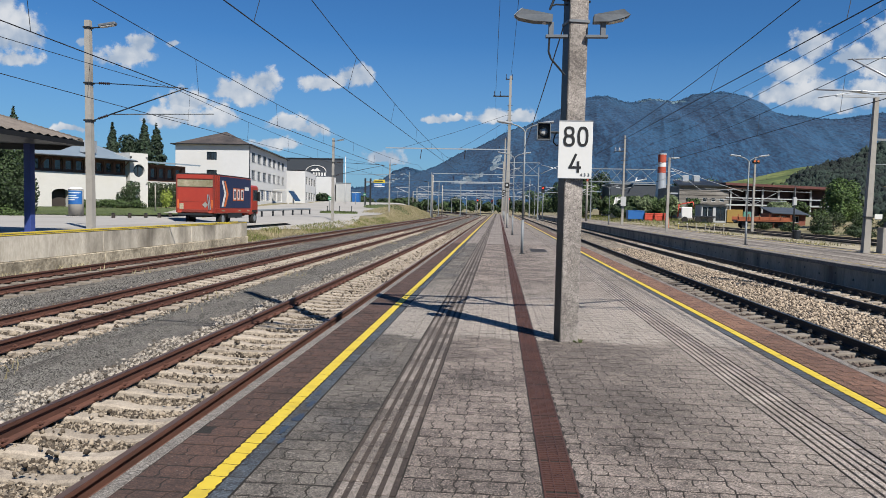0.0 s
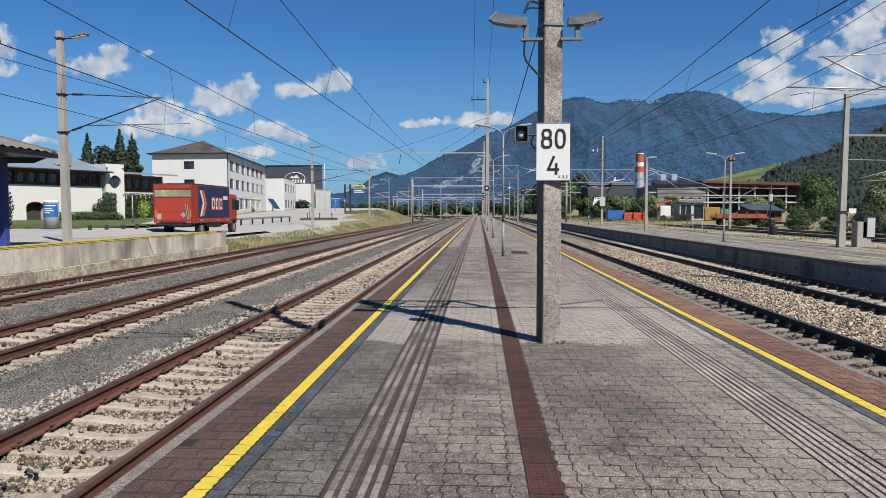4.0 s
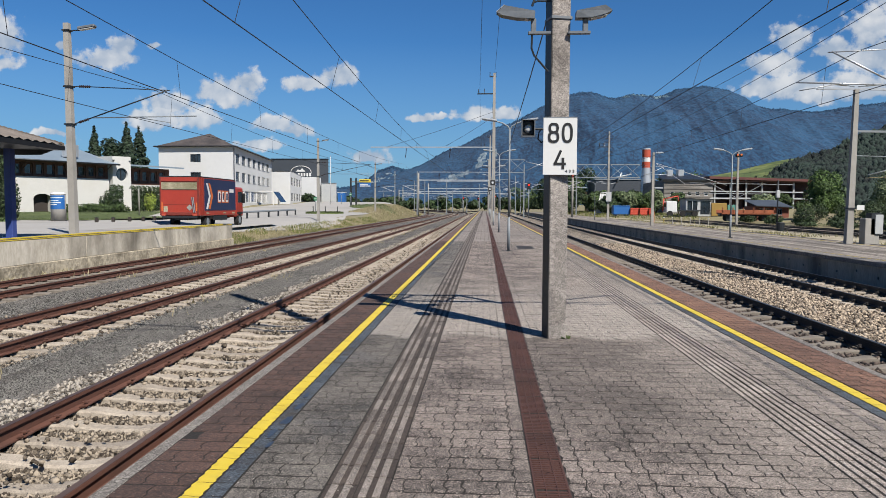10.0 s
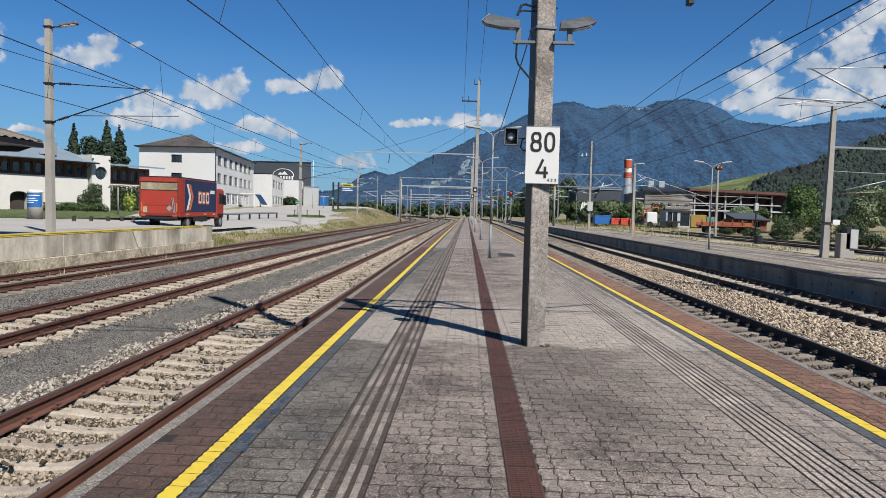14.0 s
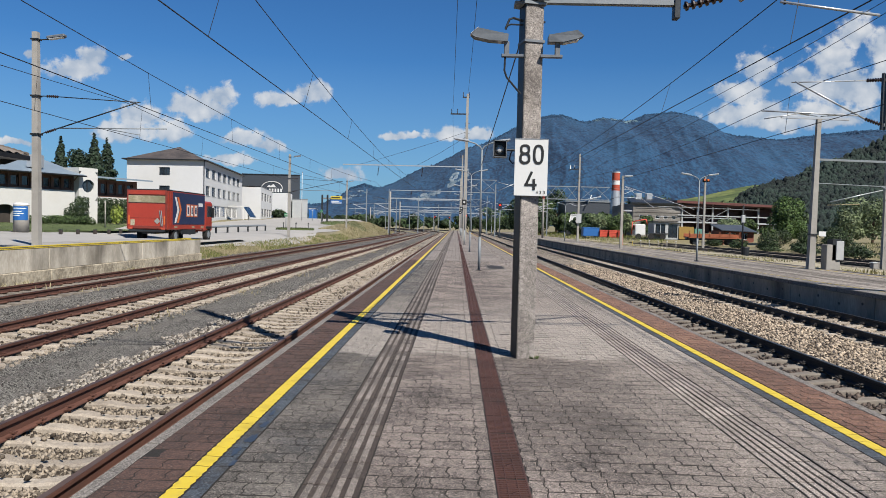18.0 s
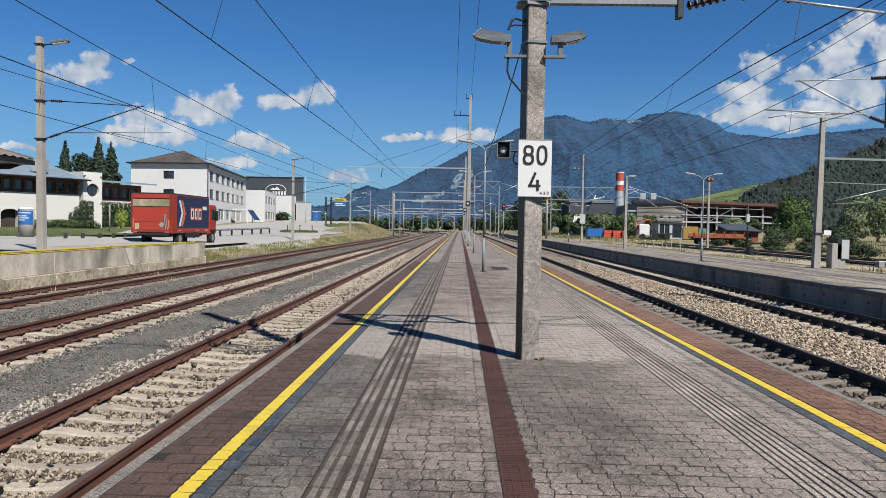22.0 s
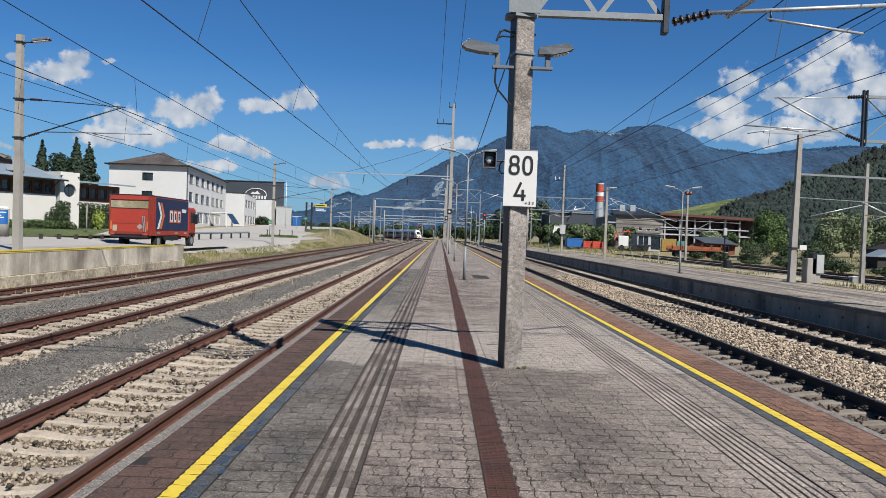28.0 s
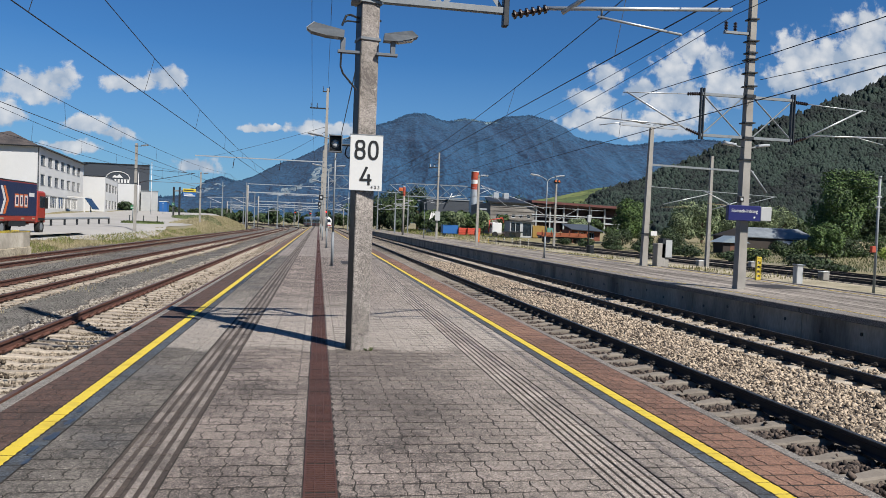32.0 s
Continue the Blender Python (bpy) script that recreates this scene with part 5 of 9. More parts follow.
def build_signs():
    s = thing("speed_sign", "white rectangular enamel board with black numbers on the concrete mast", "sign", m=(0.872, 8.615, 2.288))
    part("board", B().box(-0.197, 0.197, -0.006, 0.006, -0.337, 0.337, 0.003), SIGN_WHITE, s)
    part("rim", B().box(-0.199, 0.199, -0.008, 0.004, 0.326, 0.339, 0.002), STEEL, s)
    part("rim", B().box(-0.199, 0.199, -0.008, 0.004, -0.339, -0.333, 0.002), STEEL, s)
    part("rail", B().box(-0.16, 0.16, 0.006, 0.03, -0.2, -0.16), STEEL, s)
    part("rail", B().box(-0.16, 0.16, 0.006, 0.03, 0.16, 0.2), STEEL, s)
    def ring(b, cx, cz, a, h, w, n=28, lift=0.0):
        # a closed band of stroke width w, straight-sided like road lettering
        k = 2.6
        pt = lambda t, ra, rh: (cx + ra * math.copysign(abs(math.cos(t)) ** (2 / k), math.cos(t)), cz + rh * math.copysign(abs(math.sin(t)) ** (2 / k), math.sin(t)))
        v = []
        for ra, rh in ((a, h), (a - w, h - w)):
            for y in (-0.0115 - lift, -0.006):
                v += [(pt(2 * math.pi * i / n, ra, rh)[0], y, pt(2 * math.pi * i / n, ra, rh)[1]) for i in range(n)]
        f = []
        for i in range(n):
            m = (i + 1) % n
            f += [(i, m, 2 * n + m, 2 * n + i), (i, n + i, n + m, m), (2 * n + i, 2 * n + m, 3 * n + m, 3 * n + i)]
        return b.add(v, f)
    part("digit", ring(ring(B(), -0.076, 0.208, 0.060, 0.062, 0.029), -0.076, 0.105, 0.066, 0.069, 0.030, lift=0.0006), BLACK, s, "black numeral")
    part("digit", ring(B(), 0.083, 0.153, 0.064, 0.117, 0.030), BLACK, s, "black numeral")
    part("digit", B().prism([(-0.015, -0.003), (0.015, -0.003), (0.015, 0.003), (-0.015, 0.003)], (0.012, -0.009, -0.05), (-0.055, -0.009, -0.205), (0, 1, 0))
         .box(-0.072, 0.072, -0.0115, -0.006, -0.222, -0.193).box(0.022, 0.052, -0.0118, -0.0063, -0.268, -0.135), BLACK, s, "black numeral")
    text("small_digits", "4 3 3", 0.052, BLACK, s, pose(0.118, -0.008, -0.295, 90, 0, 0), "small black numerals", 1.05)
    g = thing("departure_signal", "small black square signal box with a clear lens on the mast", "signal", m=(0.50, 8.70, 2.50))
    b = B()
    b.box(-0.075, 0.075, -0.02, 0.09, -0.085, 0.095, 0.015)
    part("housing", b, BLACK, g)
    hood = B()
    for x0, x1, z0, z1 in ((-0.08, -0.066, -0.09, 0.1), (0.066, 0.08, -0.09, 0.1), (-0.08, 0.08, 0.086, 0.1), (-0.08, 0.08, -0.105, -0.088)):
        hood.box(x0, x1, -0.11, -0.018, z0, z1, 0.002)
    part("hood", hood, BLACK, g)
    b = B()
    b.grid(lambda u, v: (0.05 * math.sin(v * 1.5) * math.cos(u * 6.2832), -0.02 - 0.03 * math.cos(v * 1.5), 0.05 * math.sin(v * 1.5) * math.sin(u * 6.2832)), 16, 5)
    part("lens", b, LAMP_GLASS, g, "clear white lens", smooth=True)
    part("rim", B().box(-0.08, 0.08, -0.114, -0.108, 0.088, 0.1).box(-0.08, -0.07, -0.114, -0.108, -0.1, 0.1).box(0.07, 0.08, -0.114, -0.108, -0.1, 0.1)
         .box(-0.08, 0.08, -0.114, -0.108, -0.104, -0.094), LAMP_GREY, g)
    part("stem", B().cyl((0.07, 0.05, 0), (0.22, 0.05, 0), 0.014, 0.014, 8), STEEL_D, g)
    b = B()
    b.tube([(0.16, 0.02, 0.0), (0.13, 0.0, -0.05), (0.12, 0, -0.12), (0.16, 0.02, -0.16), (0.21, 0.05, -0.13)], 0.008)
    part("cable", b, BLACK, g)


def lamp_post(x, y, h=4.62, arms=(-1, 1), bend=0.9, label="slim grey steel lamp post with two flat lamp heads"):
    t = thing("platform_lamp", label, "lamp post", "lamp posts along the platforms", m=(x, y, 0))
    part("post", B().cyl((0, 0, -0.02), (0, 0, 1.2), 0.05, 0.05, 12).cyl((0, 0, 1.2), (0, 0, h - 0.35), 0.036, 0.03, 12), STEEL, t, smooth=True)
    part("base_plate", B().box(-0.1, 0.1, -0.1, 0.1, -0.02, 0.02, 0.004), STEEL_D, t)
    for s in arms:
        b = B()
        b.tube([(0, 0, h - 0.36), (s * 0.06, 0, h - 0.24), (s * 0.25, 0, h - 0.12), (s * 0.5, 0, h - 0.05)], 0.024, 8)
        a = part("arm", b, STEEL, t)
        m = pose(s * 0.72, 0, h, 0, -s * 8, 0)
        hb = B().box(-0.27, 0.27, -0.09, 0.09, -0.035, 0.035, 0.02, m)
        hd = part("lamp_head", hb, ALU, a)
        part("diffuser", B().box(-0.22, 0.22, -0.07, 0.07, -0.045, -0.03, 0.004, m), LAMP_GLASS, hd)
    return t


def wire(name, pts, r, label, cat="wire", group=""):
    return tagged(part(name, B().tube(pts, r, 5), CABLE), label, cat, group)


def span(p, q, sag, n=10):
    p, q = Vector(p), Vector(q)
    return [p.lerp(q, i / n) - Vector((0, 0, 4 * sag * (i / n) * (1 - i / n))) for i in range(n + 1)]


def catenary(masts, track, zc=4.75, zm=6.05, sag=0.5, stagger=0.25, mess=0.0, base=0.0, first=3.5):
    """Contact wire, messenger wire and droppers over one track, hung at the given distances along it. The contact wire zigzags by the stagger."""
    t = thing("overhead_line", "overhead contact line with droppers above the track", "overhead line", "overhead lines")
    pc, pm = [], []

    def at(s, off, z):
        x0, y0, rad = TRACKS[track] if track in TRACKS else (track, 500.0, 500.0)
        p, h = along(x0, y0, rad, s)
        return p + Vector((math.cos(h), math.sin(h), 0)) * off + Vector((0, 0, z))

    def low(i, f):
        o0, o1 = (-stagger, stagger) if i % 2 else (stagger, -stagger)
        return base + o0 + (o1 - o0) * f
    for i, (a, c) in enumerate(zip(masts, masts[1:])):
        g = sag * ((c - a) / 60.0) ** 2 if c - a < 60 and i > 1 else sag
        for k in range(12):
            f = k / 12
            pc.append(at(a + (c - a) * f, low(i, f), zc))
            pm.append(at(a + (c - a) * f, mess, zm - 4 * g * f * (1 - f)))
        n = max(2, round((c - a) / 7.1))
        for k in range(n):
            f = min((first + k * (c - a) / n) / (c - a), 0.99)
            part("dropper", B().cyl(at(a + (c - a) * f, low(i, f), zc), at(a + (c - a) * f, mess, zm - 4 * g * f * (1 - f)), 0.006, 0.006, 4, False), CABLE, t)
    part("contact_wire", B().tube(pc, 0.011, 5), CABLE, t)
    part("messenger_wire", B().tube(pm, 0.010, 5), CABLE, t)


def bracket_mast(x, y, z0, h, track_x, label, lamp=True, w=0.13, wt=0.1, material=None, lean=0.0):
    """A concrete mast beside the tracks with a hinged bracket that carries the wire over track_x."""
    t = thing("catenary_mast", label, "mast", "masts beside the tracks", m=pose(x, y, z0, 0, lean, 0))
    b = B()
    v = [(sx * ww, sy * ww, z) for z, ww in ((0, w), (h, wt)) for sx, sy in ((-1, -1), (1, -1), (1, 1), (-1, 1))]
    b.add(v, [(0, 3, 2, 1), (4, 5, 6, 7)] + [(i, (i + 1) % 4, 4 + (i + 1) % 4, 4 + i) for i in range(4)])
    part("pole", b, material or CONC_L, t)
    d = track_x - x
    s = 1 if d > 0 else -1
    zl, zu = 4.62 - z0, 6.05 - z0
    part("clamp", B().box(-0.16, 0.16, -0.16, 0.16, zl - 0.03, zl + 0.03), STEEL_D, t)
    part("clamp", B().box(-0.15, 0.15, -0.15, 0.15, zu - 0.03, zu + 0.03), STEEL_D, t)
    insul((s * 0.35, 0, zl + 0.07), (s * 0.75, 0, zl + 0.2), t)
    insul((s * 0.4, 0, zu), (s * 0.85, 0, zu - 0.02), t)
    bar("hinge_rod", (s * 0.12, 0, zl), (s * 0.37, 0, zl + 0.08), 0.022, STEEL_D, t, 6)
    bar("hinge_rod", (s * 0.12, 0, zu), (s * 0.42, 0, zu), 0.02, STEEL_D, t, 6)
    bar("stay_tube", (s * 0.74, 0, zl + 0.2), (d + s * 0.5, 0, zu - 0.2), 0.025, STEEL_D, t)
    bar("top_tube", (s * 0.84, 0, zu - 0.02), (d + s * 0.6, 0, zu - 0.2), 0.018, STEEL_D, t)
    bar("registration_tube", (s * 0.9, 0, zl + 0.24), (d + s * 1.6, 0, zl + 0.26), 0.022, STEEL, t)
    bar("steady_arm", (d - s * 0.6, 0, zl + 0.22), (d + s * 0.6, 0, zl + 0.02), 0.016, STEEL, t)
    if lamp:
        b = B()
        b.box(-0.14, 0.14, -0.14, 0.14, h - 0.3, h - 0.25)
        b.cyl((0.1, 0, h - 0.28), (0.5, 0, h - 0.27), 0.025, 0.025, 8)
        part("lamp_arm", b, STEEL_D, t)
        m = pose(0.78, 0, h - 0.17, 0, -8, 0)
        part("lamp_head", B().box(-0.34, 0.34, -0.12, 0.12, -0.06, 0.06, 0.03, m), LAMP_GREY, t)
        part("diffuser", B().box(-0.28, 0.28, -0.1, 0.1, -0.075, -0.05, 0.004, m), LAMP_GLASS, t)
    return t


def build_masts():
    for y in (25.7, 43.9, 60.5, 78, 96, 114, 132):
        lamp_post(0.85 if y < 50 else 0.7, y, 4.62 if y < 40 else 4.95)
    for x, y in ((12.9, 38.8), (13.2, 88), (13.4, 112)):
        lamp_post(x, y, 4.62, label="slim grey double lamp post on the far platform")
    bracket_mast(-15.82, 27.0, 0.38, 8.05, -12.48, "tall tapered concrete mast with bracket and lamp on the ramp", lean=-0.6)
    bracket_mast(-17.45, 75.0, -0.1, 8.65, -12.48, "grey concrete mast with lamp beside the tracks")
    bracket_mast(-18.3, 120.0, 0.0, 8.7, -12.48, "grey concrete mast with lamp beside the tracks")
    # platform masts further along the island
    for y, h in ((74.0, 15.0), (128.0, 14.0), (176.0, 13.0)):
        t = thing("catenary_mast", "tall concrete mast with cross arms on the island platform", "mast", "masts on the platform", m=(0.85, y, 0))
        part("pole", B().add([(sx * ww, sy * ww, z) for z, ww in ((0, 0.2), (h, 0.11)) for sx, sy in ((-1, -1), (1, -1), (1, 1), (-1, 1))],
                             [(0, 3, 2, 1), (4, 5, 6, 7)] + [(i, (i + 1) % 4, 4 + (i + 1) % 4, 4 + i) for i in range(4)]), CONC_L, t)
        part("cross_arm", B().box(-1.7, 0.15, -0.06, 0.06, h - 2.12, h - 2.0).box(-0.5, 0.2, -0.06, 0.06, h - 0.4, h - 0.3), STEEL_D, t)
        for x, z in ((-1.6, h - 2.0), (-1.0, h - 2.0), (-0.45, h - 0.3), (0.15, h - 0.3)):
            insul((x, 0, z), (x, 0, z + 0.45), t, 0.05)
        for z in np.arange(3, h - 2.5, 0.5):
            part("step_iron", B().box(-0.26, 0.26, -0.015, 0.015, float(z), float(z) + 0.03), STEEL_D, t)
        part("cross_beam", B().box(-12.6, 0.0, -0.06, 0.06, 7.52, 7.62), ALU, t)
        for x in (-8.9, -4.4):
            insul((x, 0, 7.45), (x - 0.12, 0, 6.5), t, 0.05)
        for z in (5.0, 6.3):
            part("chord", B().box(0.15, 3.2, -0.035, 0.035, z - 0.035, z + 0.035), STEEL, t)
        for xa, xb in ((0.15, 1.67), (1.67, 3.2)):
            bar("brace", (xa, 0, 5.0), (xb, 0, 6.3), 0.022, STEEL, t, 6)
            bar("brace", (xa, 0, 6.3), (xb, 0, 5.0), 0.022, STEEL, t, 6)
        bar("stay_tube", (3.3, 0, 5.2), (5.0, 0, 6.0), 0.03, ALU, t)
        bar("top_tube", (3.3, 0, 6.1), (5.4, 0, 5.6), 0.03, ALU, t)


def build_wires():
    catenary([-50, 8.8, 74, 128, 176, 225, 275, 330], "track_1", 4.68, 6.05, 0.85, 0.45, -0.12, -0.05)
    catenary([-50, 8.8, 74, 128, 176, 225, 275, 330], "track_2", 4.50, 5.89, 0.72, -0.17, -0.35, -0.37)
    catenary([-30, 27, 75, 120, 170, 225, 275], "track_3", 4.68, 5.88, 0.55, 0.1, 0.0, 0.0, 1.4)
    catenary([-50, 8.8, 60.8, 110, 160, 215, 260, 310], "track_4", 4.75, 6.0, 0.70, -0.15, 0.2, -0.1)
    catenary([-35, 19.9, 60.8, 85.7, 130, 180, 230, 290], "track_5", 4.60, 5.74, 0.5, 0.1, 0.0, 0.0, 2.0)
    for x0, x1, z1 in ((0.02, -0.62, 13.3), (0.45, 0.85, 14.9)):
        wire("feeder_line", span((x0 + 0.3, -30, 8.9), (x0, 8.8, 8.8), 0.4) + span((x0, 8.8, 8.8), (x1, 74, z1), 0.7, 14) + span((x1, 74, z1), (x1, 128, z1 - 1), 0.8), 0.011,
             "feeder wire strung along the mast tops", "wire", "feeder wires")
    for x, z, z2, sg in ((12.12, 8.35, 8.3, 0.38), (12.40, 8.2, 7.2, 0.42)):
        wire("feeder_line", span((x, -30, z + 0.2), (x, 19.9, z), 0.3) + span((x, 19.9, z), (x, 60.8, z2), sg, 14) + span((x, 60.8, z2), (x + 0.4, 130, z2 + 0.2), 0.6), 0.011,
             "feeder wire strung along the mast tops", "wire", "feeder wires")
    wire("feeder_line", span((13.35, -30, 6.5), (13.35, 19.9, 6.35), 0.9, 14), 0.010, "feeder wire ending at the far platform's mast", "wire", "feeder wires")
    for a, c in (((-10.2, 74, 7.55), (0.7, 74, 11.1)), ((-4.3, 74, 7.55), (0.7, 74, 10.6))):
        wire("span_wire", span(a, c, 0.1, 4), 0.016, "thin span wire from the mast to the cross beam", "wire", "span wires")
    catenary([-20, 33.2, 85, 140, 190], 28.8, 4.9, 6.2)
    catenary([-20, 33.2, 85, 140, 190], 33.3, 4.9, 6.2)
    wire("lamp_cable", span((0.90, 8.9, 4.45), (0.85, 25.7, 3.75), 0.05, 8), 0.010, "supply cable from the mast to the lamp post")


# ---------- plants ----------
def leaf_cloud(lobes, n, size, seed, droop=0.0):
    """Small bent leaf clumps scattered over and inside a few lobes (x, y, z, rx, ry, rz)."""
    r = np.random.default_rng(seed)
    w = np.array([l[3] * l[5] for l in lobes])
    pick = r.choice(len(lobes), n, p=w / w.sum())
    d = r.normal(size=(n, 3))
    d /= np.linalg.norm(d, axis=1)[:, None]
    rad = r.uniform(0.55, 1.06, n) ** 0.6
    L_ = np.array(lobes)[pick]
    c = L_[:, :3] + d * L_[:, 3:] * rad[:, None]
    nrm = d + r.normal(0, 0.55, (n, 3)) + np.array([0, 0, 0.35])
    nrm /= np.linalg.norm(nrm, axis=1)[:, None]
    a = np.cross(nrm, r.normal(size=(n, 3)))
    a /= np.linalg.norm(a, axis=1)[:, None]
    b_ = np.cross(nrm, a)
    s = (size * r.uniform(0.5, 1.2, n))[:, None]
    pts = np.stack([c - a * s, c + b_ * s * 0.62 - nrm * s * 0.15, c + a * s, c - b_ * s * 0.62 - nrm * s * 0.15], 1)
    pts[:, :, 2] -= droop * np.abs(r.normal(0, 1, (n, 1))) * size
    b = B()
    b.v = [tuple(p) for p in pts.reshape(-1, 3)]
    b.f = [(4 * i, 4 * i + 1, 4 * i + 2, 4 * i + 3) for i in range(n)]
    return b


def crown_lobes(h, w, base, k, seed):
    r = np.random.default_rng(seed)
    out = [(0, 0, base + (h - base) * 0.55, w * 0.62, w * 0.62, (h - base) * 0.42)]
    for i in range(k):
        a = 2 * math.pi * (i + r.random()) / k
        f = r.uniform(0.15, 0.85)
        rr = w * (0.62 - 0.3 * abs(f - 0.4)) * r.uniform(0.7, 1.15)
        out.append((rr * math.cos(a), rr * math.sin(a), base + (h - base) * f, w * r.uniform(0.28, 0.45), w * r.uniform(0.28, 0.45), (h - base) * r.uniform(0.14, 0.24)))
    return out


CROWNS = {}


def tree(x, y, h, w, label, leaf=None, base=0.25, n=2600, size=0.3, seed=0, z=None, name="tree", category="tree", group=""):
    leaf = leaf or LEAF
    z = terrain(x, y) if z is None else z
    t = thing(name, label, category, group, m=pose(x, y, z - 0.05, 0, 0, (seed * 67) % 360))
    b = B()
    b.cyl((0, 0, -0.2), (0.03 * h * 0.2, 0, h * 0.45), 0.03 * h, 0.017 * h, 8)
    r = np.random.default_rng(seed + 50)
    for i in range(5):
        a = 2 * math.pi * i / 5 + r.random()
        z0 = h * r.uniform(0.22, 0.42)
        b.cyl((0, 0, z0), (w * 0.5 * math.cos(a), w * 0.5 * math.sin(a), z0 + h * r.uniform(0.15, 0.3)), 0.012 * h, 0.004 * h, 6)
    part("trunk", b, BARK, t)
    part("crown", leaf_cloud(crown_lobes(h, w, h * base, 11, seed), n, size, seed), leaf, t)
    return t


def bush(x, y, h, w, label, leaf=None, n=700, size=0.14, seed=0, z=None, wy=None, name="shrub", group=""):
    leaf = leaf or LEAF_D
    z = terrain(x, y) if z is None else z
    r = np.random.default_rng(seed + 9)
    lob = [(0, 0, h * 0.5, w * 0.5, (wy or w) * 0.5, h * 0.5)]
    for i in range(6):
        lob.append((r.uniform(-0.35, 0.35) * w, r.uniform(-0.35, 0.35) * (wy or w), h * r.uniform(0.3, 0.75), w * 0.27, (wy or w) * 0.27, h * 0.3))
    t = thing(name, label, "shrub", group, m=(x, y, z))
    part("stem", B().cyl((0, 0, -0.1), (0, 0, h * 0.5), 0.04 * h, 0.02 * h, 6), BARK, t)
    part("foliage", leaf_cloud(lob, n, size, seed), leaf, t)
    return t


def conifer(x, y, h, w, seed, label="tall dark green spruce behind the houses"):
    z = terrain(x, y)
    t = thing("spruce", label, "tree", "spruces", m=(x, y, z))
    part("trunk", B().cyl((0, 0, -0.2), (0, 0, h * 0.95), 0.02 * h, 0.004 * h, 7), BARK, t)
    r = np.random.default_rng(seed)
    lob = []
    for k in range(13):
        f = k / 12
        rr = w * (1 - f) ** 0.8 * r.uniform(0.85, 1.1) + 0.15
        lob.append((0.1 * rr * r.normal(), 0.1 * rr * r.normal(), h * (0.1 + 0.87 * f), rr, rr, h * 0.055))
    part("foliage", leaf_cloud(lob, 5200, 0.24, seed, 0.5), CONIFER, t)


def grass(name, label, zone, n, hmin, hmax, material, seed):
    """Tufts of narrow blades; zone(r, n) gives their feet."""
    r = np.random.default_rng(seed)
    px, py, pz = zone(r, n)
    n = len(px)
    a = r.uniform(0, 2 * math.pi, n)
    h = r.uniform(hmin, hmax, n)
    w = h * r.uniform(0.06, 0.14, n)
    lean = r.normal(0, 0.35, (n, 2)) * h[:, None]
    v = np.empty((n, 3, 3))
    v[:, 0] = np.stack([px - w * np.cos(a), py - w * np.sin(a), pz], 1)
    v[:, 1] = np.stack([px + w * np.cos(a), py + w * np.sin(a), pz], 1)
    v[:, 2] = np.stack([px + lean[:, 0], py + lean[:, 1], pz + h], 1)
    b = B()
    b.v = [tuple(p) for p in v.reshape(-1, 3)]
    b.f = [(3 * i, 3 * i + 1, 3 * i + 2) for i in range(n)]
    tagged(part(name, b, material), label, "grass", kind="stuff")


# ---------- buildings ----------
def facade(parent, p0, p1, z0, z1, openings, material, depth=0.22, name="wall"):
    """A wall sheet from p0 to p1 (seen from its right-hand side) with real openings (u0, u1, v0, v1) in metres and their reveals."""
    p0, p1 = Vector((*p0, 0)), Vector((*p1, 0))
    ln = (p1 - p0).length
    d = (p1 - p0) / ln
    nrm = Vector((d.y, -d.x, 0))
    us = sorted({0.0, ln} | {o[i] for o in openings for i in (0, 1)})
    vs = sorted({z0, z1} | {o[i] for o in openings for i in (2, 3)})
    b = B()
    b.v = [tuple(p0 + d * u + Vector((0, 0, v))) for v in vs for u in us]
    n = len(us)
    for j in range(len(vs) - 1):
        for i in range(n - 1):
            cu, cv = (us[i] + us[i + 1]) / 2, (vs[j] + vs[j + 1]) / 2
            if not any(o[0] < cu < o[1] and o[2] < cv < o[3] for o in openings):
                b.f.append((j * n + i, j * n + i + 1, (j + 1) * n + i + 1, (j + 1) * n + i))
    for u0, u1, v0, v1 in openings:
        q = [p0 + d * u + Vector((0, 0, v)) for u, v in ((u0, v0), (u1, v0), (u1, v1), (u0, v1))]
        c = [vs.index(v) * n + us.index(u) for u, v in ((u0, v0), (u1, v0), (u1, v1), (u0, v1))]
        o = len(b.v)
        b.v += [tuple(p - nrm * depth) for p in q]
        b.f += [(c[i], c[(i + 1) % 4], o + (i + 1) % 4, o + i) for i in range(4)]
    w = part(name, b, material, parent)
    return p0, d, nrm


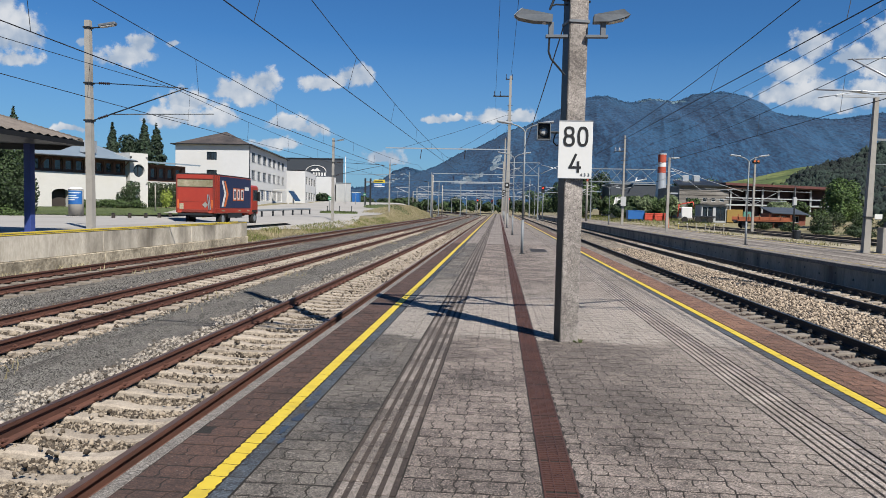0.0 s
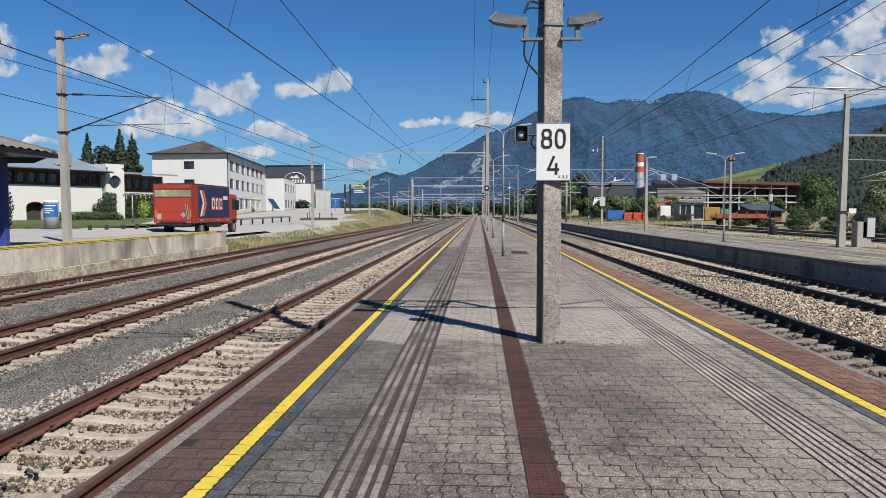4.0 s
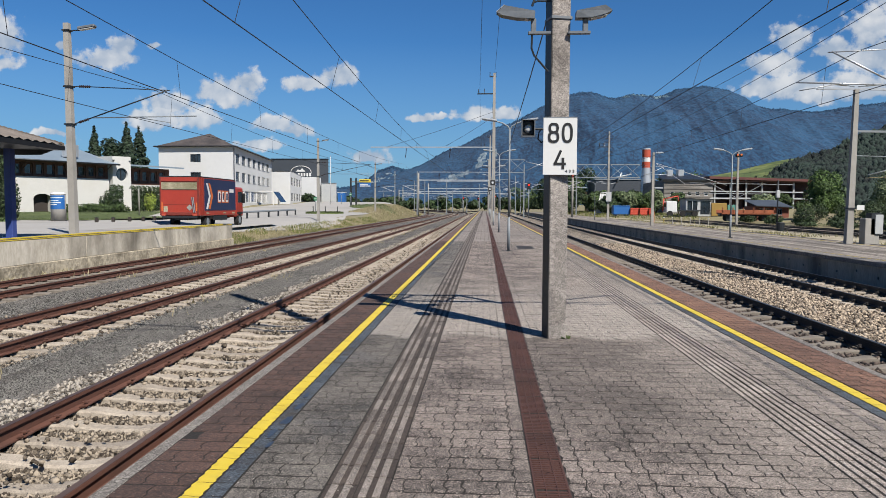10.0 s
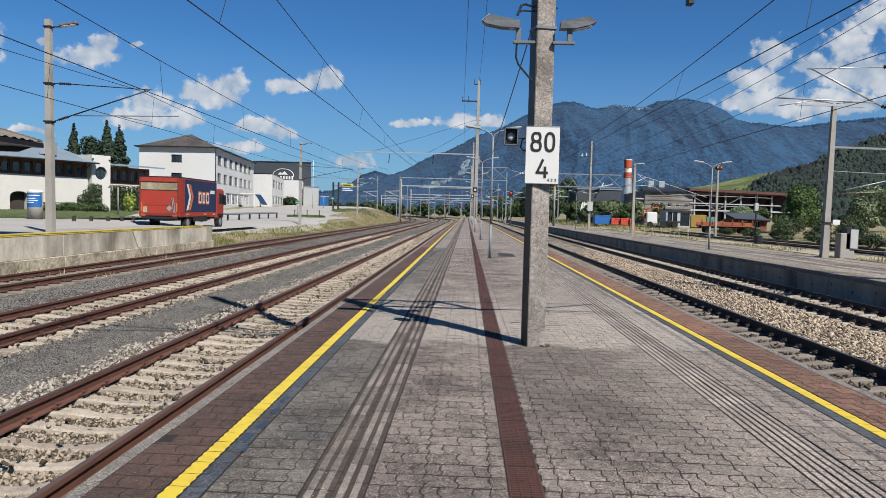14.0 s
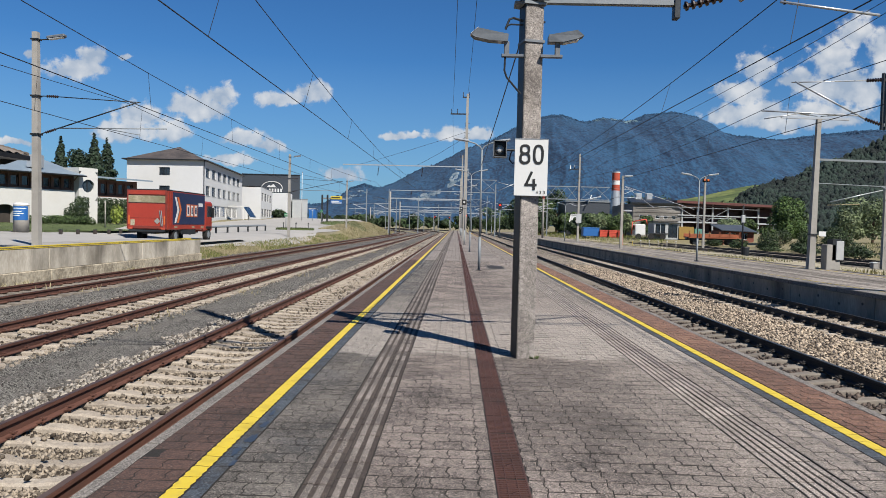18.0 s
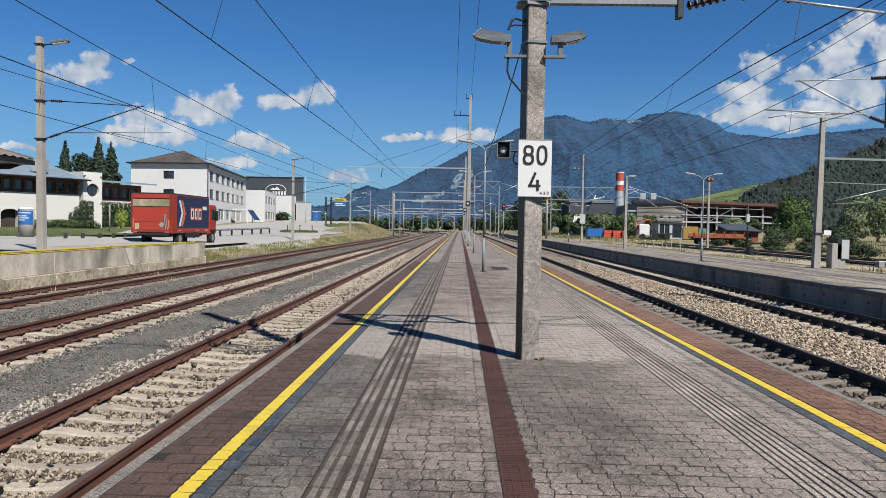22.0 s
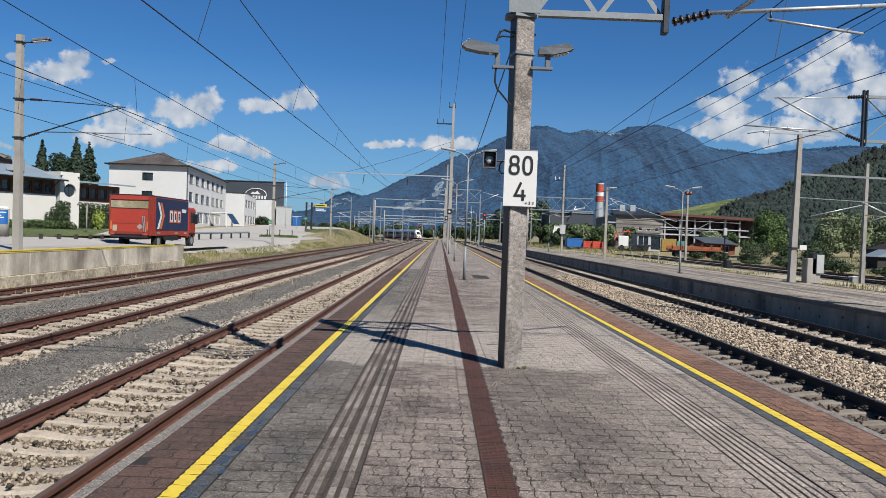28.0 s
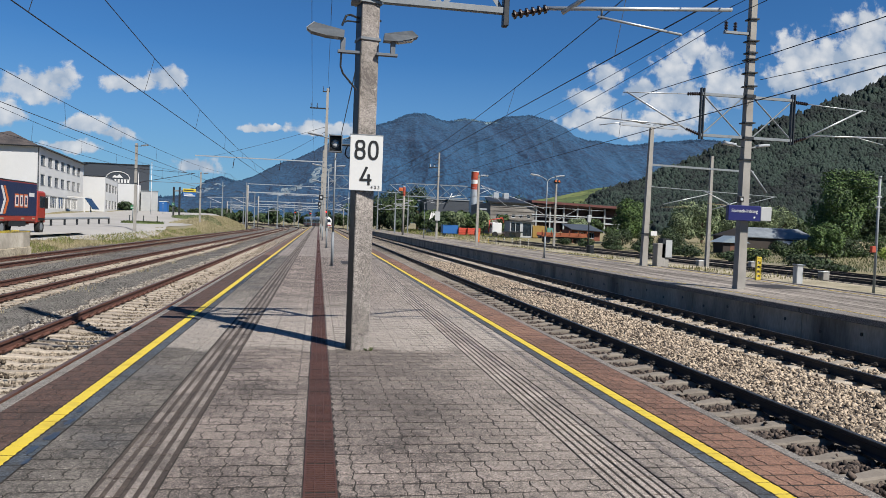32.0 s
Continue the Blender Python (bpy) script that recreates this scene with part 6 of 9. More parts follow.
def window(parent, fr, u0, u1, v0, v1, frame, cols=1, rows=1, depth=0.16, sill=None, f=0.06):
    """A framed window set into an opening: frame, panes, sill."""
    p0, d, nrm = fr
    m = Matrix((( d.x, -nrm.x, 0, p0.x), (d.y, -nrm.y, 0, p0.y), (0, 0, 1, 0), (0, 0, 0, 1)))
    b = B()
    b.box(u0, u0 + f, depth - 0.05, depth + 0.03, v0, v1, 0, m), b.box(u1 - f, u1, depth - 0.05, depth + 0.03, v0, v1, 0, m)
    b.box(u0, u1, depth - 0.05, depth + 0.03, v0, v0 + f, 0, m), b.box(u0, u1, depth - 0.05, depth + 0.03, v1 - f, v1, 0, m)
    for i in range(1, cols):
        c = u0 + (u1 - u0) * i / cols
        b.box(c - f / 2, c + f / 2, depth - 0.045, depth + 0.03, v0, v1, 0, m)
    for i in range(1, rows):
        c = v0 + (v1 - v0) * i / rows
        b.box(u0, u1, depth - 0.045, depth + 0.03, c - f / 2, c + f / 2, 0, m)
    w = part("window", b, frame, parent)
    part("pane", B().box(u0 + 0.01, u1 - 0.01, depth, depth + 0.02, v0 + 0.01, v1 - 0.01, 0, m), GLASS, w)
    if sill:
        part("sill", B().box(u0 - 0.05, u1 + 0.05, -0.05, depth - 0.05, v0 - 0.06, v0 - 0.01, 0, m), sill, w)


def build_office():
    t = thing("office_building", "white three-storey office building with a dark hipped roof", "building")
    A_, C, D, E_ = (-57.8, 125.5), (-44.1, 125.0), (-49.6, 166.0), (-63.0, 166.5)
    zb, ze = 0.4, 11.8
    op = [(5.8, 7.7, 9.1, 10.5), (5.8, 7.7, 5.9, 7.3)]
    fr = facade(t, A_, C, zb, ze, op, WHITE)
    for o in op:
        window(t, fr, *o, BLACK, 3, 1)
    op = []
    ln = (Vector(D) - Vector(C)).length
    for i in range(7):
        u = 2.0 + i * 5.4
        for v in (9.0, 5.8):
            op.append((u, u + 3.2, v, v + 1.75))
    shop = [(3.0 + i * 6.5, 8.9 + i * 6.5, 2.0, 4.2) for i in range(5)]
    fr = facade(t, C, D, zb, ze, op + shop, WHITE)
    for o in op:
        window(t, fr, *o, LAMP_GREY, 2, 1, sill=STEEL)
    for o in shop:
        window(t, fr, *o, WHITE_P, 4, 1, f=0.1)
    facade(t, D, E_, zb, ze, [], WHITE)
    facade(t, E_, A_, zb, ze, [], WHITE)
    # hipped roof with an overhang and gutter
    o = 0.6
    cs = [Vector((A_[0] - o, A_[1] - o, ze)), Vector((C[0] + o, C[1] - o, ze)), Vector((D[0] + o, D[1] + o, ze)), Vector((E_[0] - o, E_[1] + o, ze))]
    r0, r1 = Vector((-51.2, 132.5, ze + 3.0)), Vector((-56.0, 159.0, ze + 3.0))
    b = B()
    b.add([*cs, r0, r1], [(0, 1, 4), (1, 2, 5, 4), (2, 3, 5), (3, 0, 4, 5), (3, 2, 1, 0)])
    rf = part("roof", b, ROOF, t)
    g = B()
    for p, q in zip(cs, cs[1:] + cs[:1]):
        g.cyl(p + Vector((0, 0, 0.03)), q + Vector((0, 0, 0.03)), 0.11, 0.11, 6)
    part("gutter", g, STEEL_D, rf)
    bar("downpipe", (C[0] + 0.12, C[1] - 0.1, 0.5), (C[0] + 0.12, C[1] - 0.1, ze), 0.07, STEEL_D, t)
    # entrance porch
    p = part("porch", B().box(-46.4, -43.2, 146, 150, 4.3, 4.5), WHITE_P, t, "glazed white entrance porch")
    part("porch_glass", B().plate([(-43.3, 146, 4.3), (-43.3, 150, 4.3), (-41.8, 150, 2.2), (-41.8, 146, 2.2)], 0.05), GLASS, p)
    for y in (146.1, 149.9):
        part("porch_post", B().box(-43.4, -43.2, y - 0.1, y + 0.1, 0.8, 4.3), WHITE_P, p)
    # white annex
    t = thing("office_annex", "plain white flat-roofed annex with two rows of windows", "building")
    A_, C, D = (-52.2, 170.0), (-46.3, 170.0), (-50.4, 196.0)
    facade(t, A_, C, 0.4, 9.7, [], WHITE)
    op = [(2 + i * 6.2, 6 + i * 6.2, v, v + 1.9) for i in range(4) for v in (6.4, 2.6)]
    fr = facade(t, C, D, 0.4, 9.7, op, WHITE)
    for o in op:
        window(t, fr, *o, STEEL_D, 2)
    part("roof", B().plate([(A_[0], A_[1], 9.7), (C[0], C[1], 9.7), (D[0], D[1], 9.7), (-56, 196, 9.7)], 0.2), STEEL, t)
    # dark hall with a plain oval emblem
    t = thing("dark_hall", "large anthracite clad hall with a pale oval emblem", "building")
    part("hall", B().plate([(-64, 214, 15.3), (-46.7, 214, 15.3), (-53.6, 245, 15.3), (-72, 245, 15.3)], 14.8), DARKCLAD, t)
    part("roof_edge", B().box(-64.1, -46.6, 213.85, 214.2, 15.25, 15.5), STEEL_D, t)
    b = B()
    for i in range(28):
        a0, a1 = 2 * math.pi * i / 28, 2 * math.pi * (i + 1) / 28
        if not 3.6 < a0 < 5.9:
            b.cyl((-55.0 + 3.1 * math.cos(a0), 213.9, 11.4 + 1.9 * math.sin(a0)), (-55.0 + 3.1 * math.cos(a1), 213.9, 11.4 + 1.9 * math.sin(a1)), 0.11, 0.11, 5)
    part("emblem_ring", b, WHITE_P, t, "white oval outline")
    part("emblem_peak", B().plate([(-56.6, 213.88, 11.6), (-55.9, 213.88, 12.3), (-55.3, 213.88, 12.0), (-54.6, 213.88, 12.6), (-53.6, 213.88, 11.6)], 0.05), WHITE_P, t, "white peak shape")
    for i in range(5):
        part("emblem_bar", B().box(-55.9 + i * 0.85, -55.4 + i * 0.85, 213.85, 213.95, 10.2, 11.2), WHITE_P, t, "white bar")
    part("white_front", B().box(-53.3, -48.9, 207.5, 213.9, 1.5, 9.7, 0.05), WHITE, t)
    part("shop_window", B().box(-52.9, -49.3, 207.4, 207.52, 2.6, 4.4), GLASS, t)
    t = thing("grey_shed", "pale grey box-shaped hall beside the dark hall", "building")
    part("hall", B().plate([(-48.4, 212, 8.1), (-43.9, 212, 8.1), (-46.4, 224, 8.1), (-51, 224, 8.1)], 6.6), RIBBED, t)
    part("roof_edge", B().box(-48.5, -43.8, 211.9, 212.2, 8.05, 8.25), STEEL, t)
    t = thing("blue_stand", "low blue container standing beside the road", "container")
    part("shell", B().box(-43.9, -41.9, 214, 217, 1.9, 5.4, 0.05), BLUE2, t)
    part("lid", B().box(-44.0, -41.8, 213.9, 217.1, 5.4, 5.55), WHITE_P, t)


def build_house():
    t = thing("villa", "cream rendered house with brown timber windows under a low roof", "house")
    A_ = Vector((-39.6, 59.2))
    d = Vector((3.1, 6.0)).normalized()
    P = lambda s, k=0.0: tuple(A_ + d * s + Vector((d.y, -d.x)) * k)
    zb, z1, z2 = -0.3, 3.95, 5.35
    # arched gateway at one end
    fr = facade(t, P(-2.5), P(8.6), zb, z1, [(3.86, 5.46, 0.3, 2.45)], CREAM, 0.6)
    b = B()
    for i in range(10):
        a0, a1 = math.pi * i / 10, math.pi * (i + 1) / 10
        c0 = A_ + d * (2.16 + 0.8 * math.cos(a0))
        c1 = A_ + d * (2.16 + 0.8 * math.cos(a1))
        b.add([(c0.x + 0.02, c0.y - 0.02, 2.05 + 0.42 * math.sin(a0)), (c1.x + 0.02, c1.y - 0.02, 2.05 + 0.42 * math.sin(a1)), (c1.x + 0.02, c1.y - 0.02, 2.5), (c0.x + 0.02, c0.y - 0.02, 2.5)], [(0, 1, 2, 3)])
    part("arch", b, CREAM, t)
    p0, dd, nn = fr
    m = Matrix(((dd.x, -nn.x, 0, p0.x), (dd.y, -nn.y, 0, p0.y), (0, 0, 1, 0), (0, 0, 0, 1)))
    part("gateway", B().box(3.7, 5.6, 0.6, 0.65, 0.2, 2.5, 0, m), WOOD_DK, t)
    # window band
    op = [(2.2 + i * 0.98, 3.0 + i * 0.98, z1 + 0.12, z2 - 0.22) for i in range(9)]
    fr2 = facade(t, P(-2.5, -0.15), P(8.6, -0.15), z1, z2, op, WOOD_D, 0.2)
    for o in op:
        window(t, fr2, *o, WOOD_D, 1, 1, f=0.14)
    for u in (0.6, 1.5):
        part("pier", B().box(u, u + 0.45, -0.04, 0.2, z1, z2, 0, m), CREAM, t)
    # roof with deep eaves and brackets
    b = B()
    q = [P(-3.2, 1.1), P(9.0, 1.1), P(9.6, -7), P(-3.6, -7)]
    b.add([(*q[0], z2 + 0.02), (*q[1], z2 + 0.02), (*q[2], z2 + 1.9), (*q[3], z2 + 1.9), (*q[0], z2 - 0.12), (*q[1], z2 - 0.12), (*q[2], z2 + 1.7), (*q[3], z2 + 1.7)],
          [(0, 1, 2, 3), (7, 6, 5, 4), (0, 4, 5, 1), (1, 5, 6, 2), (2, 6, 7, 3), (3, 7, 4, 0)])
    rf = part("roof", b, ROOF_G, t)
    bar("gutter", (*P(-3.2, 1.15), z2 - 0.05), (*P(9.0, 1.15), z2 - 0.05), 0.07, STEEL_D, rf)
    part("chimney", B().box(-38.2, -37.2, 63.5, 64.5, z2 + 0.5, z2 + 1.6), ALU, rf)
    for s in (0.5, 8.2):
        bar("eave_brace", (*P(s, 0.02), z1 + 0.6), (*P(s, 1.0), z2 - 0.1), 0.05, WOOD_D, t)
    # taller cream wall with a round window
    n = Vector((d.y, -d.x))
    b = B()
    c = A_ + d * 9.75 + n * 0.35
    k = 20
    ring = [(c + d * 0.62 * math.cos(2 * math.pi * i / k), 4.45 + 0.62 * math.sin(2 * math.pi * i / k)) for i in range(k)]
    sq = []
    for i in range(k):
        a = 2 * math.pi * i / k
        s_ = max(abs(math.cos(a)), abs(math.sin(a)))
        sq.append((c + d * (0.98 * math.cos(a) / s_), 4.45 + 1.35 * math.sin(a) / s_))
    v = [(p.x, p.y, z) for p, z in ring] + [(p.x, p.y, z) for p, z in sq] + [(p.x - n.x * 0.3, p.y - n.y * 0.3, z) for p, z in ring]
    b.add(v, [(i, (i + 1) % k, k + (i + 1) % k, k + i) for i in range(k)] + [(i, 2 * k + i, 2 * k + (i + 1) % k, (i + 1) % k) for i in range(k)])
    a0, a1 = c - d * 0.98, c + d * 0.98
    b.add([(a0.x, a0.y, -0.3), (a1.x, a1.y, -0.3), (a1.x, a1.y, 3.1), (a0.x, a0.y, 3.1)], [(0, 1, 2, 3)])
    b.add([(a0.x, a0.y, 5.8), (a1.x, a1.y, 5.8), (a1.x, a1.y, 6.15), (a0.x, a0.y, 6.15)], [(0, 1, 2, 3)])
    b.add([(a0.x, a0.y, -0.3), (a0.x, a0.y, 6.15), (a0.x - n.x * 3, a0.y - n.y * 3, 6.15), (a0.x - n.x * 3, a0.y - n.y * 3, -0.3)], [(0, 1, 2, 3)])
    b.add([(a1.x, a1.y, -0.3), (a1.x, a1.y, 6.15), (a1.x - n.x * 3, a1.y - n.y * 3, 6.15), (a1.x - n.x * 3, a1.y - n.y * 3, -0.3)], [(3, 2, 1, 0)])
    b.add([(a0.x, a0.y, 6.15), (a1.x, a1.y, 6.15), (a1.x - n.x * 3, a1.y - n.y * 3, 6.15), (a0.x - n.x * 3, a0.y - n.y * 3, 6.15)], [(0, 1, 2, 3)])
    fin = part("gable_wall", b, CREAM, t)
    pc = c - n * 0.2
    rw = part("round_window", B().cyl((pc.x, pc.y, 4.45), (pc.x - n.x * 0.03, pc.y - n.y * 0.03, 4.45), 0.62, 0.62, 20), GLASS, fin)
    part("glazing_bar", B().prism([(-0.04, -0.6), (0.04, -0.6), (0.04, 0.6), (-0.04, 0.6)], (pc.x, pc.y, 4.45), (pc.x + n.x * 0.04, pc.y + n.y * 0.04, 4.45)), STEEL_D, rw)
    # set-back wing
    op = [(0.3 + i * 1.0, 1.1 + i * 1.0, z1 - 0.15, z2 - 0.35) for i in range(5)]
    fr3 = facade(t, P(10.8, -1.2), P(16.4, -1.2), z1 - 0.4, z2 - 0.1, op, WOOD_D, 0.2)
    for o in op:
        window(t, fr3, *o, WOOD_D, 1, 1, f=0.16)
    facade(t, P(10.8, -1.1), P(16.4, -1.1), zb, z1 - 0.4, [], CREAM)
    b = B()
    q = [P(10.8, 0.2), P(17.2, 0.2), P(17.2, -6), P(10.8, -6)]
    b.add([(*p, z2 + dz + (0.4 if i > 1 else 0)) for dz in (0.1, -0.05) for i, p in enumerate(q)], [(0, 1, 2, 3), (7, 6, 5, 4), (0, 4, 5, 1), (1, 5, 6, 2), (2, 6, 7, 3), (3, 7, 4, 0)])
    part("wing_roof", b, ROOF_G, t)


def build_canopy():
    t = thing("goods_canopy", "open goods canopy with corrugated roof on blue steel columns", "canopy")
    x0, x1, z0, z1, y0, y1 = -14.35, -18.9, 3.6, 4.82, -6.0, 24.0
    b = B()
    n = 70
    for j, (x, z) in enumerate(((x0, z0), (x1, z1))):
        for i in range(n * 2 + 1):
            b.v.append((x, y1 - (y1 - y0) * 0.5 * i / n / 1.0, z + 0.028 * (1 if i % 2 else -1)))
    m_ = n * 2 + 1
    b.f = [(i, i + 1, m_ + i + 1, m_ + i) for i in range(m_ - 1)]
    part("roof", b, CORR, t)
    # far verge, shown by its wavy edge
    b = B()
    k = 46
    for i in range(k + 1):
        f = i / k
        for dz in (0.05 + 0.02 * (i % 2), -0.06):
            b.v.append((x0 + (x1 - x0) * f, y1 + 0.02, z0 + (z1 - z0) * f + dz))
    b.f = [(2 * i, 2 * i + 1, 2 * i + 3, 2 * i + 2) for i in range(k)]
    part("verge", b, CORR, t)
    part("fascia", B().box(x0 + 0.0, x0 + 0.05, y0, y1, z0 - 0.2, z0 - 0.05), BLACK, t)
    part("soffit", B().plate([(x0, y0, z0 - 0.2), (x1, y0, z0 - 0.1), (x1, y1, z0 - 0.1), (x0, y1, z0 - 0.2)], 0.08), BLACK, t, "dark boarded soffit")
    part("end_board", B().plate([(x0 - 0.8, y1, z0 - 0.35), (x1, y1, z0 - 0.35), (x1, y1, z1 - 0.1), (x0, y1, z0 - 0.06)], 0.05), BLACK, t)
    for y in (23.2, 15.2, 7.2):
        c = part("column", B().box(-15.87, -15.63, y - 0.12, y + 0.12, 0.42, z0 - 0.2, 0.01), BLUE, t, "blue painted steel column")
        part("base_plate", B().box(-15.95, -15.55, y - 0.2, y + 0.2, 0.43, 0.47), BLUE, c)


CORR = mat("fibre_cement_corrugated", "6e655e", "8d837a", rough=0.95, big=0.8, fine=14, bump=0.3, stain="565049", stain_scale=1.2)


def wheel(parent, x, y, r, w=0.28, side=1):
    wl = part("wheel", B().cyl((x - w / 2, y, r), (x + w / 2, y, r), r, r, 20), TYRE, parent, smooth=False)
    part("rim", B().cyl((x + side * (w / 2 - 0.02), y, r), (x + side * (w / 2 + 0.015), y, r), r * 0.58, r * 0.5, 14), STEEL, wl)


RED_D = mat("dull_red_paint", "74281d", "933626", rough=0.6, big=1.5, fine=20, local=True, spread=0.7, stain="55231b", stain_scale=1.5)


def build_lorry():
    t = thing("lorry", "red lorry with navy tarpaulin sides parked beside the ramp", "lorry", m=(-19.85, 46.0, -0.03))
    W = 1.27
    part("load_box", B().box(-W, W, 0.06, 7.0, 0.86, 3.42, 0.03), RED, t)
    part("roof_sheet", B().box(-W + 0.03, W - 0.03, 0.1, 6.95, 3.41, 3.46, 0.02), WOOD_D, t)
    part("side_curtain", B().box(W - 0.005, W + 0.025, 1.0, 6.95, 1.22, 3.34, 0.005), NAVY, t, "navy blue side tarpaulin")
    part("side_curtain", B().box(-W - 0.025, -W + 0.005, 1.0, 6.95, 1.22, 3.34, 0.005), NAVY, t, "navy blue side tarpaulin")
    for i, (m, o) in enumerate(((WHITE_P, 0), (ORANGE, 0.42))):
        y0 = 1.25 + o
        part("arrow", B().plate([(W + 0.03, y0, 3.05), (W + 0.03, y0 + 0.3, 3.05), (W + 0.03, y0 + 0.8, 2.2), (W + 0.03, y0 + 0.3, 1.32), (W + 0.03, y0, 1.32), (W + 0.03, y0 + 0.5, 2.2)][::-1], 0.006), m, t,
             "pale arrow shape on the tarpaulin")
    for i, (y0, w) in enumerate(((3.35, 0.62), (4.1, 0.55), (4.8, 0.62))):
        part("emblem_bar", B().box(W + 0.026, W + 0.034, y0, y0 + w, 1.75, 2.62), ORANGE, t, "orange emblem bar")
        part("emblem_bar", B().box(W + 0.026, W + 0.038, y0 + 0.08, y0 + w - 0.08, 1.83, 2.54), WHITE_P, t, "white emblem bar")
        part("emblem_core", B().box(W + 0.026, W + 0.042, y0 + 0.17, y0 + w - 0.17, 1.95, 2.42), NAVY, t)
    part("emblem_bar", B().box(W + 0.026, W + 0.036, 5.65, 6.5, 2.5, 2.75), WHITE_P, t, "small white emblem bar")
    part("tail_lift", B().box(-W + 0.02, W - 0.02, 0.0, 0.06, 0.9, 2.72, 0.01), RED, t, "scuffed red tail lift")
    part("grey_panel", B().box(-W + 0.06, W - 0.06, -0.012, 0.03, 2.6, 3.05, 0.005), SANDY, t, "grey weathered upper panel")
    part("roller_bar", B().box(-W, W, -0.01, 0.05, 3.12, 3.4, 0.01), RED, t)
    part("bumper", B().box(-W + 0.1, W - 0.1, -0.04, 0.1, 0.72, 0.86, 0.02), STEEL_D, t)
    for s in (-1, 1):
        part("tail_light", B().box(s * 1.05 - 0.12, s * 1.05 + 0.12, -0.05, 0.0, 0.88, 0.98, 0.01), CHIMRED, t)
        part("marker", B().box(s * (W - 0.1) - 0.07, s * (W - 0.1) + 0.07, -0.02, 0.0, 1.2, 1.75, 0.004), ORANGE, t, "orange marker plate")
        part("corner_post", B().box(s * (W - 0.03) - 0.05, s * (W - 0.03) + 0.05, -0.03, 0.06, 0.9, 3.4, 0.01), RED_D, t, "dull red corner post")
    part("hazard_plate", B().plate([(0.68, -0.022, 1.22), (0.88, -0.022, 1.42), (0.68, -0.022, 1.62), (0.48, -0.022, 1.42)], 0.01), CONC_L, t, "pale diamond plate")
    part("scuffed_patch", B().box(-1.05, -0.78, -0.014, 0.0, 1.12, 1.5, 0.004), SANDY, t, "pale scuffed patch")
    part("seam", B().box(-W + 0.06, W - 0.06, -0.012, 0.0, 1.60, 1.625), RED_D, t)
    part("seam", B().box(-W + 0.06, W - 0.06, -0.014, 0.0, 2.56, 2.585), STEEL_D, t)
    part("lift_edge", B().box(-0.85, 0.85, -0.06, 0.02, 0.92, 1.12, 0.02), RED_D, t, "dull red folded lift edge")
    part("top_strip", B().box(-W, W + 0.01, -0.02, 7.0, 3.40, 3.47, 0.01), STEEL_D, t)
    part("side_rail", B().box(W - 0.01, W + 0.03, 0.1, 6.95, 0.9, 1.2, 0.01), RED, t)
    for y in (1.25, 4.4, 6.2):
        part("side_plate", B().box(W + 0.028, W + 0.036, y, y + 0.5, 1.0, 1.1), SANDY, t, "pale plate on the side rail")
    for y in (0.35, 0.72):
        part("door_bar", B().box(W, W + 0.03, y, y + 0.03, 0.95, 3.35), RED_D, t)
    for x in (0.95, 1.05):
        bar("lift_arm", (x, -0.03, 1.1), (x - 0.12, -0.03, 2.1), 0.03, STEEL, t, 6)
    part("chassis", B().box(-0.45, 0.45, 0.3, 8.0, 0.6, 0.95), STEEL_D, t)
    part("side_guard", B().box(W - 0.06, W, 2.6, 5.2, 0.55, 0.9, 0.01), STEEL_D, t)
    cab = part("cab", B().box(-1.2, 1.2, 7.25, 8.9, 0.7, 2.95, 0.12), RED, t, "red driver's cab")
    part("windscreen", B().box(-1.1, 1.1, 8.88, 8.93, 1.8, 2.7, 0.02), GLASS, cab)
    part("side_window", B().box(1.18, 1.215, 7.75, 8.7, 1.8, 2.6, 0.01), GLASS, cab)
    part("mirror", B().box(1.25, 1.42, 8.55, 8.75, 1.75, 2.5, 0.03), BLACK, cab)
    part("wheel_arch", B().box(1.0, 1.22, 7.5, 8.7, 0.9, 1.1, 0.03), BLACK, cab)
    for y in (1.75, 8.1):
        for s in (-1, 1):
            wheel(t, s * 1.05, y, 0.48, 0.3, s)


